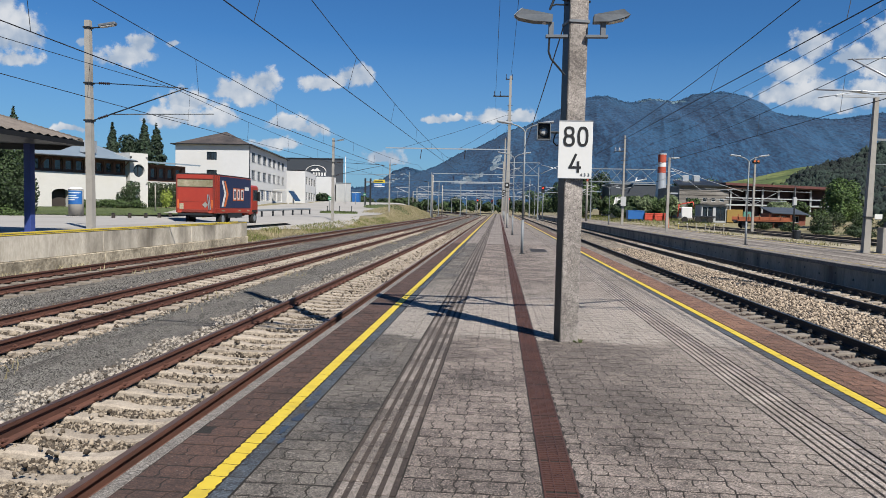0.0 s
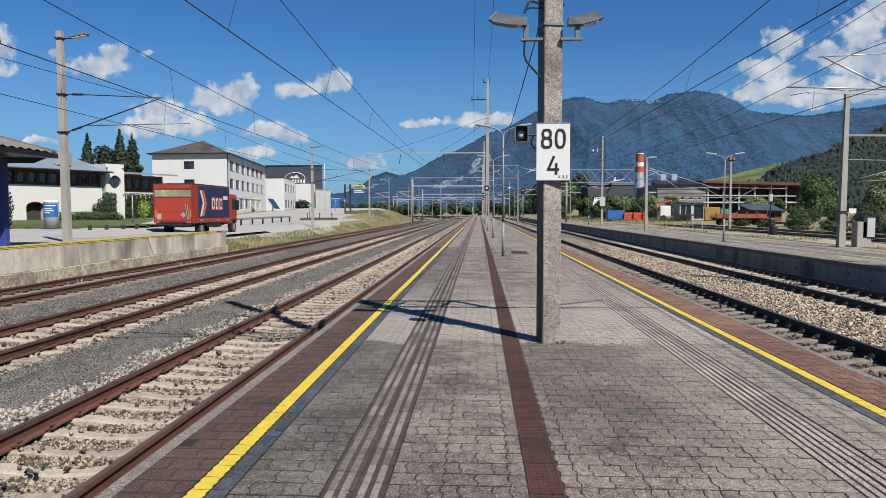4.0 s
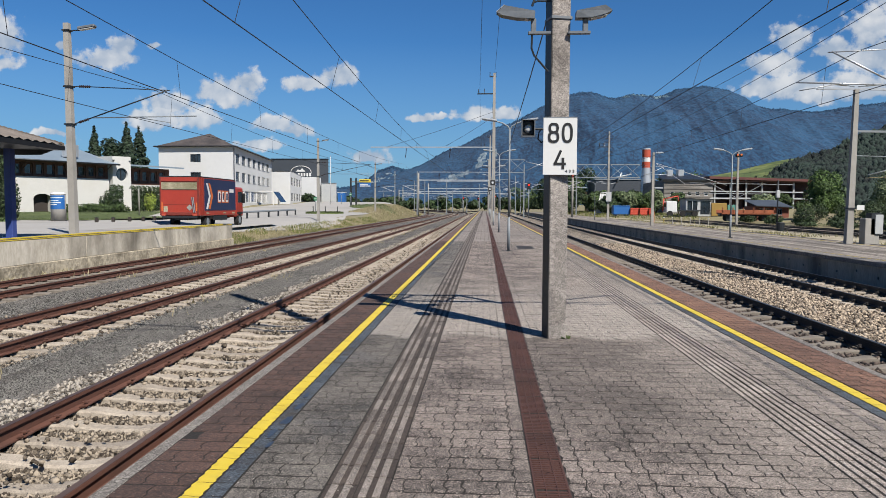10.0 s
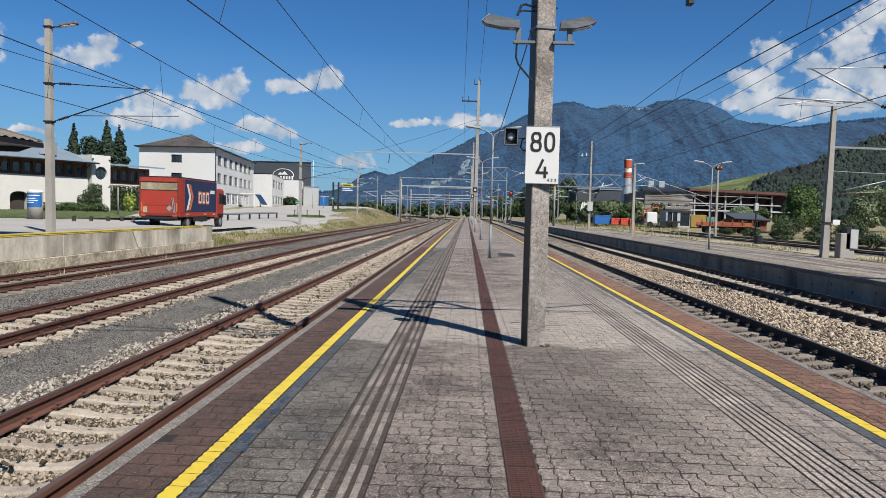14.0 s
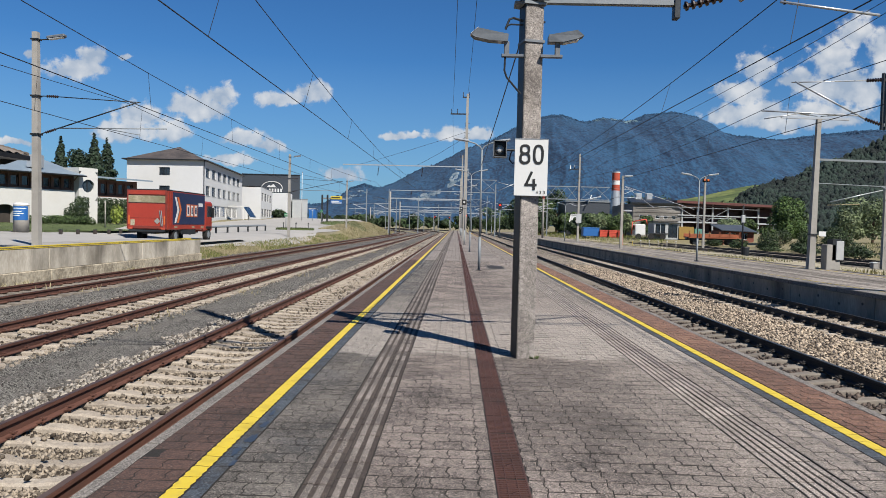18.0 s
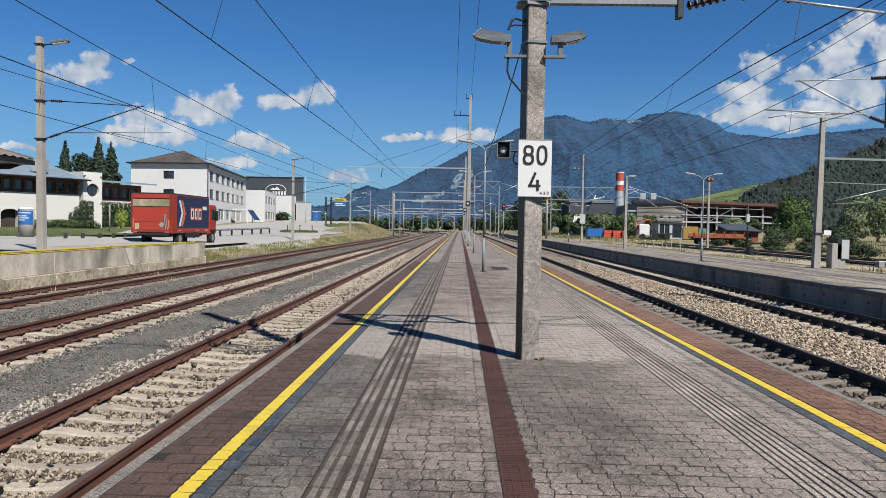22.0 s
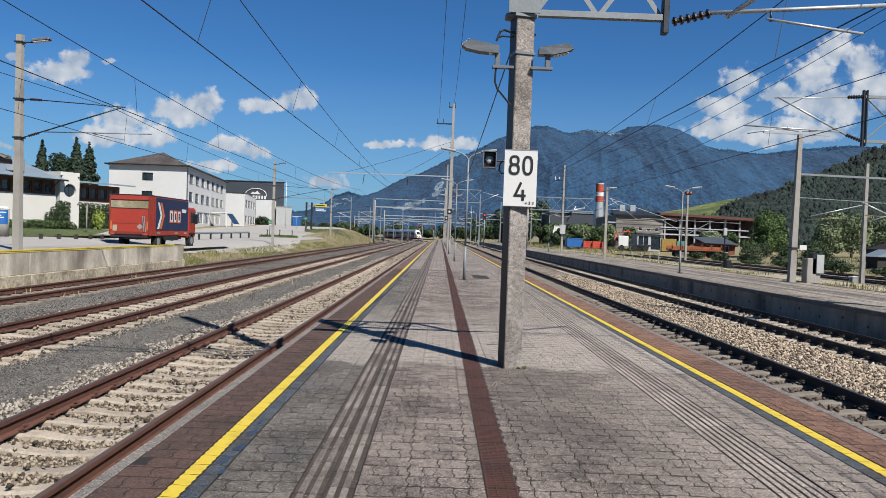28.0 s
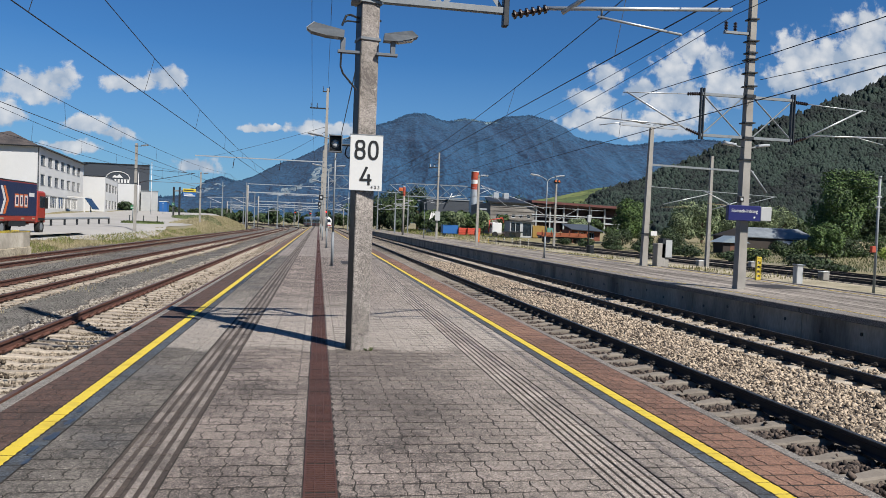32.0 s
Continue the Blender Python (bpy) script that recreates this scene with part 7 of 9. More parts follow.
def build_left_small():
    t = thing("collection_bin", "pale round collection container with a blue poster", "container", m=pose(-28.6, 47.0, 0.43) @ Matrix.Diagonal((1.12, 1.12, 1.12, 1)))
    part("drum", B().cyl((0, 0, 0), (0, 0, 1.62), 0.42, 0.42, 24), CONC_L, t, smooth=True)
    part("lid", B().cyl((0, 0, 1.62), (0, 0, 1.74), 0.44, 0.3, 24), WHITE_P, t)
    b = B()
    b.grid(lambda u, v: (0.426 * math.cos(-2.7 + 2.6 * u), 0.426 * math.sin(-2.7 + 2.6 * u), 0.72 + 0.82 * v), 16, 1)
    ps = part("poster", b, BLUE2, t, "blue poster with pale lines")
    for z, w in ((1.38, 2.0), (1.2, 1.4), (1.08, 1.7), (0.96, 1.2)):
        b = B()
        b.grid(lambda u, v: (0.43 * math.cos(-2.4 + w * u), 0.43 * math.sin(-2.4 + w * u), z + 0.05 * v), 12, 1)
        part("text_bar", b, WHITE_P, ps)
    for i in range(6):
        x, y = ((-25.9, 44.5), (-24.65, 44.6), (-24.2, 45.8), (-23.75, 47.1), (-23.4, 48.3), (-23.6, 50.4))[i]
        b_ = thing("bollard", "short dark wooden bollard edging the forecourt", "bollard", "bollards along the lawn", m=(x, y, 0.42))
        part("post", B().box(-0.09, 0.09, -0.09, 0.09, 0, 0.3, 0.02), WOOD_DK, b_)
        part("cap", B().box(-0.095, 0.095, -0.095, 0.095, 0.29, 0.32, 0.01), STEEL_D, b_)
    # steel barrier beside the road
    t = thing("barrier_rail", "low grey steel barrier on short posts along the road", "barrier")
    n = 8
    for i in range(n):
        x, y = -24.5 + 0.15 * i, 66 + i * 3.2
        part("post", B().box(x - 0.08, x + 0.08, y - 0.08, y + 0.08, terrain(x, y) - 0.1, terrain(x, y) + 0.78), STEEL_D, t)
    for i in range(n - 1):
        x, y, x2, y2 = -24.5 + 0.15 * i, 66 + i * 3.2, -24.5 + 0.15 * (i + 1), 66 + (i + 1) * 3.2
        part("rail", B().cyl((x, y, terrain(x, y) + 0.72), (x2, y2, terrain(x2, y2) + 0.72), 0.11, 0.11, 6), STEEL, t)
    # overhead direction sign
    t = thing("road_sign_gantry", "dark road sign gantry with yellow and blue panels", "road sign")
    for x in (-28.0, -26.9):
        part("post", B().box(x - 0.16, x + 0.16, 149.8, 150.2, terrain(x, 150) - 0.2, 7.3), STEEL_D, t)
    part("beam", B().box(-28.0, -23.4, 149.85, 150.15, 6.4, 6.7), STEEL, t)
    part("yellow_panel", B().box(-26.2, -23.8, 149.6, 149.8, 6.4, 7.05, 0.03), YELLOW, t, "yellow direction panel")
    part("blue_panel", B().box(-26.2, -23.8, 149.6, 149.8, 5.5, 6.3, 0.03), BLUE2, t, "blue direction panel")
    for z, m, w in ((6.75, BLACK, 1.8), (5.98, WHITE_P, 1.6), (5.65, WHITE_P, 2.1)):
        part("text_bar", B().box(-26.0, -26.0 + w, 149.55, 149.62, z - 0.09, z + 0.09), m, t)
    for x, y, z, m in ((-23.9, 101, 1.4, GRASS_G), (-26.2, 140, 1.5, GRASS_G), (-33.0, 165, 1.7, BLUE2)):
        s = thing("road_sign", "small rectangular road sign on a steel post", "road sign", "small road signs", m=(x, y, terrain(x, y)))
        bar("post", (0, 0, 0), (0, 0, z + 1.2), 0.05, STEEL, s)
        part("plate", B().box(-0.26, 0.26, -0.06, -0.03, z + 0.5, z + 1.0, 0.01), MATS["sign_green"] if m is GRASS_G else m, s)
        part("text_bar", B().box(-0.2, 0.18, -0.075, -0.055, z + 0.7, z + 0.78), WHITE_P if m is not SIGN_WHITE else CHIMRED, s)
    for i in range(3):
        x, y = -24 + i * 1.6, 100 + i * 0.6
        b_ = thing("marker_post", "slim dark marker post on the traffic island", "post", "marker posts", m=(x, y, terrain(x, y)))
        bar("stake", (0, 0, -0.1), (0, 0, 1.0), 0.06, STEEL_D, b_)
        bar("head", (0, 0, 0.95), (0, 0, 1.08), 0.09, BLACK, b_)
    # street furniture: thin flag poles
    for x, y, h in ((-35.5, 165, 11), (-37.0, 160, 8.5)):
        f = thing("flag_pole", "thin white flag pole by the works", "pole", m=(x, y, terrain(x, y)))
        bar("mast", (0, 0, 0), (0, 0, h), 0.08, WHITE_P, f, 8, 0.05)
        bar("finial", (0, 0, h), (0, 0, h + 0.2), 0.1, STEEL, f)


mat("sign_green", "2f7a4f", "3b8a5c", rough=0.5)


def build_left_green():
    for i, (x, y, h, w) in enumerate(((-33.5, 45.5, 6.4, 4.6), (-36.0, 47.0, 6.8, 5.0), (-32.6, 46.5, 5.5, 2.4), (-39, 49, 7.4, 5.5))):
        bush(x, y, h, w, "tall dark green ivy-covered hedge tree beside the house", LEAF_D, 9500, 0.10, 11 + i, name="hedge_tree")
    for s0, s1, k, h, lab in ((7.6, 9.5, 0.55, 3.3, "dark green ivy climbing the house wall in a clipped block"), (11.0, 15.2, -0.55, 3.1, "dark green clipped ivy block under the timber windows")):
        v = thing("ivy", lab, "ivy", "ivy on the house")
        d = Vector((3.1, 6.0)).normalized()
        nn = Vector((d.y, -d.x))
        lob = []
        for a in np.arange(s0, s1 + 0.01, 0.55):
            top = h * (0.72 + 0.28 * min(1, (a - s0) / 1.0)) if s0 < 9 else h
            for z in np.arange(0.3, top, 0.55):
                p = Vector((-39.6, 59.2)) + d * float(a) + nn * k
                lob.append((p.x, p.y, float(z), 0.42, 0.42, 0.42))
        part("foliage", leaf_cloud(lob, 230 * len(lob), 0.085, int(s0 * 10)), LEAF_D, v)
        p = Vector((-39.6, 59.2)) + d * ((s0 + s1) / 2) + nn * (k - 0.2)
        part("stem", B().cyl((p.x, p.y, -0.3), (p.x, p.y, h * 0.8), 0.06, 0.03, 6), BARK, v)
    for i in range(7):
        bush(-36.2 + i * 0.8, 43.6 + i * 0.15, 0.8 + 0.15 * (i % 3), 1.5, "low leafy hedge under the hedge trees", LEAF, 700, 0.08, 300 + i, name="hedge", group="low hedge")
    bush(-31.4, 66.2, 1.9, 1.1, "yellow-green golden shrub in front of the hedge", LEAF_Y, 700, 0.09, 44)
    for i in range(6):
        bush(-35.6 + i * 0.75, 60.4 + i * 0.2, 0.8, 1.5, "low spreading hedge along the lawn", LEAF, 900, 0.08, 50 + i, name="hedge", group="low hedge")
    f = thing("garden_post", "thin pale post standing on the lawn", "post", m=(-29.9, 61.0, terrain(-29.9, 61.0)))
    bar("stake", (0, 0, -0.1), (0, 0, 2.3), 0.05, CONC_L, f)
    bar("cap", (0, 0, 2.28), (0, 0, 2.34), 0.06, STEEL, f)
    conifer(-52.6, 95, 11.2, 1.9, 1)
    conifer(-48.1, 95, 11.8, 1.9, 3)
    conifer(-47.4, 97, 11.5, 2.3, 4)
    conifer(-66.7, 95, 13.2, 2.4, 6)
    tree(-50.4, 96, 10.0, 2.3, "dark broad tree among the spruces", CONIFER, 0.1, 5000, 0.24, 7)
    bush(-51.0, 206, 2.6, 4.2, "round dark shrubs below the white front", LEAF_D, 900, 0.3, 71)
    # verge of dry grass
    def verge(r, n):
        y = 40.3 + 175 * r.random(n) ** 1.5
        x = -14.9 - r.random(n) ** 1.1 * (2.3 + 3.2 * np.clip((y - 118) / 30, 0, 1)) - np.maximum(0, y - 150) ** 2 / 1040
        return x, y, np.array([terrain(a, c) for a, c in zip(x, y)]) - 0.02
    def patchy(r, n):
        x, y, z = verge(r, n)
        k = np.sin(x * 1.7 + y * 0.35) + np.sin(y * 0.83 + 1.3) + np.sin(y * 0.21) > -0.4
        return x[k], y[k], z[k]
    grass("dry_grass", "tall dry yellow grass on the verge beside the tracks", verge, 26000, 0.06, 0.30, GRASS, 3)
    grass("verge_weeds", "rank green weeds and grass on the verge beside the tracks", patchy, 30000, 0.06, 0.34, GRASS_V, 33)

    def mound(r, n):
        y = r.uniform(112, 235, n)
        x = -15.0 - np.maximum(0, y - 150) ** 2 / 1040 - 6.5 * r.random(n)
        return x, y, np.array([terrain(a, c) for a, c in zip(x, y)]) - 0.03
    grass("dry_grass", "dense dry straw-coloured grass on the low mound", mound, 26000, 0.2, 0.5, GRASS, 9)

    def foot(r, n):
        y = r.uniform(12, 41, n)
        x = -14.05 + r.normal(0.1, 0.22, n)
        k = np.sin(y * 1.7) + np.sin(y * 0.63 + 1) > 0.5
        x, y = x[k], y[k]
        return x, y, np.full(len(x), -0.82)
    grass("weeds", "sparse dry weeds along the foot of the ramp wall", foot, 4500, 0.06, 0.30, GRASS, 4)

    b = B()
    b.grid(lambda u, v: (-42 + 14.2 * u, 48.6 + 19 * v, max(terrain(-42 + 14.2 * u, 48.6 + 19 * v) + 0.04, 0.46)), 16, 24)
    tagged(part("lawn_ground", b, GRASS_G, smooth=True), "mown green lawn before the house", "lawn", kind="structure")

    def lawn(r, n):
        y = r.uniform(48.8, 66, n)
        x = r.uniform(-40, -28, n)
        return x, y, np.array([max(terrain(a, c), 0.44) for a, c in zip(x, y)])
    grass("lawn", "short green lawn in front of the house", lawn, 9000, 0.05, 0.14, GRASS_G, 5)

    def isle(r, n):
        a, q = r.uniform(0, 2 * math.pi, n), np.sqrt(r.random(n))
        k = r.random(n) < 0.55
        x = np.where(k, -22.6 + 2.6 * q * np.cos(a), -21.5 + 4.2 * q * np.cos(a))
        y = np.where(k, 101 + 3 * q * np.sin(a), 138 + 9 * q * np.sin(a))
        return x, y, np.array([terrain(a_, c) for a_, c in zip(x, y)]) + 0.17
    grass("traffic_island_grass", "green grass on the traffic islands", isle, 6000, 0.08, 0.28, GRASS_G, 6)

    def tracks(r, n):
        x = r.choice([-12.9, -12.0, -13.4, -11.5, -6.6], n) + r.normal(0, 0.25, n)
        y = 8 + 60 * r.random(n)
        k = (np.sin(y * 0.9 + x) + np.sin(y * 2.3)) > 1.15
        return x[k], y[k], np.full(k.sum(), -0.78)
    grass("track_weeds", "sparse weeds between the rails of the siding", tracks, 5000, 0.06, 0.25, GRASS, 8)


LEAF_Y = mat("leaf_yellow_green", "8ba03a", "b0bf55", rough=0.75, big=0.35, fine=6, island=1.0, spread=0.5)


# ---------- left side: loading ramp, road ----------
def build_left():
    r = thing("loading_ramp", "old loading ramp with a stained concrete wall and yellow edge", "ramp", kind="structure")
    ends = [-10, 2, 10, 17.5, 25.0, 32.5, 39.95]
    for a, c in zip(ends, ends[1:]):
        part("wall_panel", B().box(-14.75, -14.2, a + 0.012, c - 0.012, -0.3, 0.46, 0.015), CONC_W, r)
        part("wall_base", B().box(-14.8, -14.13, a + 0.005, c - 0.005, -1.0, -0.3, 0.02), CONC_B, r)
    part("deck", B().box(-17.5, -14.78, -10, 39.9, 0.3, 0.44), CONC_L, r)
    part("edge_board", B().box(-14.69, -14.24, -10, 39.9, 0.455, 0.475), WOOD_DK, r)
    part("edge_rail", B().box(-14.215, -14.19, -10, 39.9, 0.462, 0.49, 0.004), YELLOW, r, "yellow painted edge angle")
    part("edge_rail", B().box(-14.74, -14.71, -10, 39.9, 0.47, 0.52, 0.006), YELLOW, r, "yellow painted edge angle")
    b = B()

    def apron(u, v):
        x, y = -40 + 22.6 * u, -10 + 70 * v
        return (x, y, 0.43 - 0.42 * smooth01((y - 40 - 11 * smooth01((-20.6 - x) / 2.6)) / 8))
    b.grid(apron, 26, 56)
    tagged(part("forecourt", b, ASPHALT, smooth=True), "pale asphalt forecourt beside the ramp", "road", kind="structure")
    b = B()

    def road(u, v):
        y = 45 + 165 * v
        xc = -22.5 - 10.5 * smooth01((y - 60) / 60) - 8 * smooth01((y - 120) / 90) - (y - 45) * 0.02
        w = 4.8 + 7 * math.exp(-((y - 100) / 32) ** 2)
        xl, xr = xc - w, max(xc + w, -18.0 - max(0, y - 110) * 0.05)
        x = xl + (xr - xl) * u
        return (x, y, terrain(x, y) + 0.06)
    b.grid(road, 14, 66)
    tagged(part("road", b, ASPHALT, smooth=True), "pale asphalt road climbing past the works", "road", kind="structure")


def build_islands():
    for cx, cy, rx, ry in ((-22.6, 101, 2.7, 3.2), (-21.5, 138, 4.3, 9.2)):
        b = B()
        n = 20
        c = terrain(cx, cy)
        b.v = [(cx + rx * f * math.cos(2 * math.pi * i / n), cy + ry * f * math.sin(2 * math.pi * i / n), terrain(cx + rx * f * math.cos(2 * math.pi * i / n), cy + ry * f * math.sin(2 * math.pi * i / n)) + z)
               for f, z in ((1.0, 0.0), (0.97, 0.17), (0.5, 0.24)) for i in range(n)] + [(cx, cy, c + 0.27)]
        b.f = [(k * n + i, k * n + (i + 1) % n, (k + 1) * n + (i + 1) % n, (k + 1) * n + i) for k in (0, 1) for i in range(n)] + [(2 * n + i, 2 * n + (i + 1) % n, 3 * n) for i in range(n)]
        tagged(part("traffic_island", b, GRASS_G), "low grassy traffic island in the road", "traffic island", kind="structure")


# ---------- right side ----------
PLAT_R = mat("far_platform_paving", "645d54", "b6aca1", rough=0.95, big=0.5, fine=18, spread=0.7, vary=0.9, bump=0.3, stain="4f4842", stain_scale=0.8, stain_amount=0.6,
             stretch=(1, 0.25, 1), grain=1.5)


def tapered(h, w0, w1, z0=0.0):
    return B().add([(sx * ww, sy * ww, z) for z, ww in ((z0, w0), (z0 + h, w1)) for sx, sy in ((-1, -1), (1, -1), (1, 1), (-1, 1))],
                   [(0, 3, 2, 1), (4, 5, 6, 7)] + [(i, (i + 1) % 4, 4 + (i + 1) % 4, 4 + i) for i in range(4)])


def truss(t, x0, x1, z0, z1, n, r=0.035, material=None):
    material = material or STEEL
    for z in (z0, z1):
        part("chord", B().box(x0, x1, -r, r, z - r, z + r), material, t)
    for i in range(n):
        xa, xb = x0 + (x1 - x0) * i / n, x0 + (x1 - x0) * (i + 1) / n
        bar("brace", (xa, 0, z0), (xb, 0, z1), r * 0.55, material, t, 6)
        bar("brace", (xa, 0, z1), (xb, 0, z0), r * 0.55, material, t, 6)


def lamp_pair(t, z, r0=0.15, ln=0.62):
    for s in (-1, 1):
        a = bar("lamp_arm", (s * 0.08, 0, z - 0.06), (s * (r0 + 0.2), 0, z), 0.025, STEEL, t)
        m = pose(s * (r0 + 0.15 + ln / 2), 0, z + 0.04, 0, -s * 7, 0)
        hd = part("lamp_head", B().box(-ln / 2, ln / 2, -0.1, 0.1, -0.04, 0.04, 0.02, m), ALU, a)


def hinged_arm(t, x0, x1, zl, zu):
    """Insulators and tubes that carry a wire from x0 to x1."""
    s = 1 if x1 > x0 else -1
    insul((x0, 0, zl), (x0 + s * 0.42, 0, zl + 0.14), t)
    insul((x0, 0, zu), (x0 + s * 0.42, 0, zu - 0.03), t)
    bar("stay_tube", (x0 + s * 0.42, 0, zl + 0.14), (x1, 0, zu - 0.1), 0.026, ALU, t)
    bar("top_tube", (x0 + s * 0.42, 0, zu - 0.03), (x1 + s * 0.1, 0, zu - 0.12), 0.016, ALU, t)
    bar("registration_tube", (x0 + s * 0.6, 0, zl + 0.22), (x1 + s * 0.9, 0, zl + 0.3), 0.022, ALU, t)
    bar("steady_arm", (x1 - s * 0.2, 0, zl + 0.26), (x1 + s * 0.8, 0, zl + 0.08), 0.014, ALU, t)


def build_right_platform():
    p = thing("platform_right", "long concrete-walled side platform with worn grey paving", "platform", kind="structure")
    part("slab", B().box(11.9, 17.0, -20, 215, -0.9, -0.02), CONC_L, p)
    y = -20.0
    while y < 215:
        part("wall_panel", B().box(11.56, 11.9, y + 0.01, y + 4.99, -0.9, -0.14, 0.01), CONC_P, p)
        if 5 < y < 60:
            for k in range(4):
                part("anchor_hole", B().cyl((11.545, y + 0.6 + k * 1.25, -0.36 - 0.12 * (k % 2)), (11.57, y + 0.6 + k * 1.25, -0.36 - 0.12 * (k % 2)), 0.04, 0.04, 8), BLACK, p)
        y += 5
    y = -20.0
    while y < 215:
        part("coping_stone", B().box(11.48, 12.28, y + 0.006, y + 4.994, -0.14, 0.0, 0.012), COPING, p)
        y += 5
    part("surface", B().box(12.28, 16.9, -20, 215, -0.03, -0.012), JOINT, p)
    x = 12.29
    while x < 16.85:
        w = min(float(RNG.uniform(0.28, 0.46)), 16.89 - x)
        part("paving_row", B().box(x, x + w - 0.025, -20, 215, -0.03, float(RNG.normal(-0.002, 0.0015)), 0.003), PLAT_R, p)
        x += w
    part("yellow_line", B().box(12.05, 12.13, -20, 215, 0.0, 0.005), YELLOW_WORN, p, "worn thin yellow line")
    part("yellow_line", B().box(16.3, 16.42, -20, 215, -0.005, 0.006), YELLOW_WORN, p, "worn thin yellow line")
    part("rear_kerb", B().box(16.9, 17.05, -20, 215, -0.9, 0.02, 0.01), COPING, p)
    part("cover_plate", B().box(14.3, 15.8, 20.4, 22.0, -0.01, 0.006), RAIL_DARK, p)
    # mast with the station name
    t = thing("station_mast", "tapered concrete mast carrying trusses, lamps and the station name", "mast", m=(13.0, 19.9, 0))
    part("pole", tapered(9.8, 0.135, 0.085, -0.02), CONC_L, t)
    for s in (-1, 1):
        truss(t, s * 0.16, s * 1.5, 4.58, 5.8, 1, 0.04)
        for o in (-0.045, 0.045):
            part("end_post", B().box(s * 1.5 + o - 0.016, s * 1.5 + o + 0.016, -0.05, 0.05, 4.45, 5.98), STEEL_D, t)
    part("collar", B().box(-0.15, 0.15, -0.15, 0.15, 4.52, 4.6), STEEL_D, t)
    part("collar", B().box(-0.15, 0.15, -0.15, 0.15, 5.76, 5.86), STEEL_D, t)
    for z in (3.9, 5.0, 6.1, 6.5, 6.9, 7.45):
        part("collar", B().box(-0.17, 0.17, -0.17, 0.17, z, z + 0.035), STEEL_D, t)
    part("collar", B().box(-0.15, 0.15, -0.15, 0.15, 7.1, 7.14), STEEL_D, t)
    part("collar", B().box(-0.15, 0.15, -0.15, 0.15, 8.1, 8.14), STEEL_D, t)
    hinged_arm(t, -1.58, -3.9, 4.6, 5.8)
    hinged_arm(t, 1.58, 3.9, 4.55, 5.75)
    lamp_pair(t, 4.33, 0.2, 0.4)
    part("cross_arm", B().box(-0.9, 0.1, -0.05, 0.05, 7.65, 7.72), STEEL, t)
    for x in (-0.85, -0.55):
        insul((x, 0, 7.72), (x, 0, 8.0), t, 0.06)
    bar("brace", (0.2, 0, 3.6), (0.75, 0, 2.95), 0.04, STEEL, t)
    s = thing("station_sign", "dark blue station name board with white letters on the mast", "sign", m=(12.86, 19.58, 2.30))
    part("board", B().box(-0.57, 0.5, -0.07, 0.07, -0.24, 0.22, 0.015), SIGNBLUE, s)
    part("end_panel", B().box(0.5, 0.86, -0.06, 0.06, -0.22, 0.2, 0.015), RIBBED, s, "pale grey end panel")
    text("station_name", "Stainach-Irdning", 0.145, SIGN_WHITE, s, pose(-0.04, -0.075, 0.055, 90, 0, 0), "white lettering", 0.92)
    part("small_mark", B().box(0.26, 0.31, -0.08, -0.07, -0.15, -0.1), SIGN_WHITE, s)
    part("strap", B().box(-0.2, 0.45, 0.07, 0.1, -0.1, 0.1), STEEL, s)
    g = thing("departure_signal", "small black square signal box with a clear lens on the mast", "signal", m=(12.72, 19.6, 2.70))
    part("housing", B().box(-0.085, 0.085, -0.06, 0.06, -0.09, 0.09, 0.015), BLACK, g)
    part("lens", B().cyl((0, -0.065, 0), (0, -0.085, 0), 0.045, 0.04, 12), LAMP_GLASS, g)
    # tall mast with lamps behind the platform
    t = thing("catenary_mast", "tapered concrete mast with two lamps and a long beam", "mast", "masts on the far platform", m=pose(16.2, 33.2, 0, 0, 0.9, 0))
    part("pole", tapered(6.85, 0.145, 0.09, -0.05), CONC_L, t)
    part("cap_beam", B().box(-1.7, 1.35, -0.05, 0.05, 6.78, 6.87), ALU, t)
    lamp_pair(t, 6.98, 0.25, 0.7)
    part("beam", B().box(0.1, 5.6, -0.05, 0.05, 4.93, 5.02), STEEL, t)
    part("lower_wire_tube", B().cyl((0.1, 0, 3.9), (7.0, 0, 3.8), 0.02, 0.02, 6), STEEL, t)
    bar("brace", (3.0, 0, 3.85), (4.6, 0, 3.2), 0.03, ALU, t)
    bar("brace", (5.2, 0, 3.3), (6.9, 0, 3.8), 0.02, STEEL, t)
    bar("registration_tube", (3.2, 0, 3.25), (5.0, 0, 3.2), 0.015, OCHRE_TUBE, t)
    part("band", B().box(-0.19, 0.19, -0.19, 0.19, 1.55, 1.6), STEEL_D, t)
    part("label_plate", B().box(0.18, 0.5, -0.24, -0.22, 1.5, 1.72), SIGN_WHITE, t)
    t = thing("catenary_mast", "slender grey steel mast in the yard", "mast", "masts in the yard", m=(26.4, 45, terrain(26.4, 45)))
    part("pole", tapered(7.6, 0.12, 0.09), CONC_L, t)
    bar("brace", (-0.2, 0, 5.0), (-3.4, 0, 4.2), 0.03, ALU, t)
    bar("brace", (0.2, 0, 4.0), (3.0, 0, 4.9), 0.03, ALU, t)
    bar("registration_tube", (-3.6, 0, 4.0), (-1.6, 0, 4.1), 0.016, OCHRE_TUBE, t)
    # cabinet pair behind the platform
    t = thing("control_cabinet", "grey concrete and steel control cabinet beside the mast", "cabinet", m=(17.1, 33.0, 0))
    part("pedestal", B().box(-0.42, 0.0, -0.25, 0.25, -0.2, 1.13, 0.02), CONC_L, t)
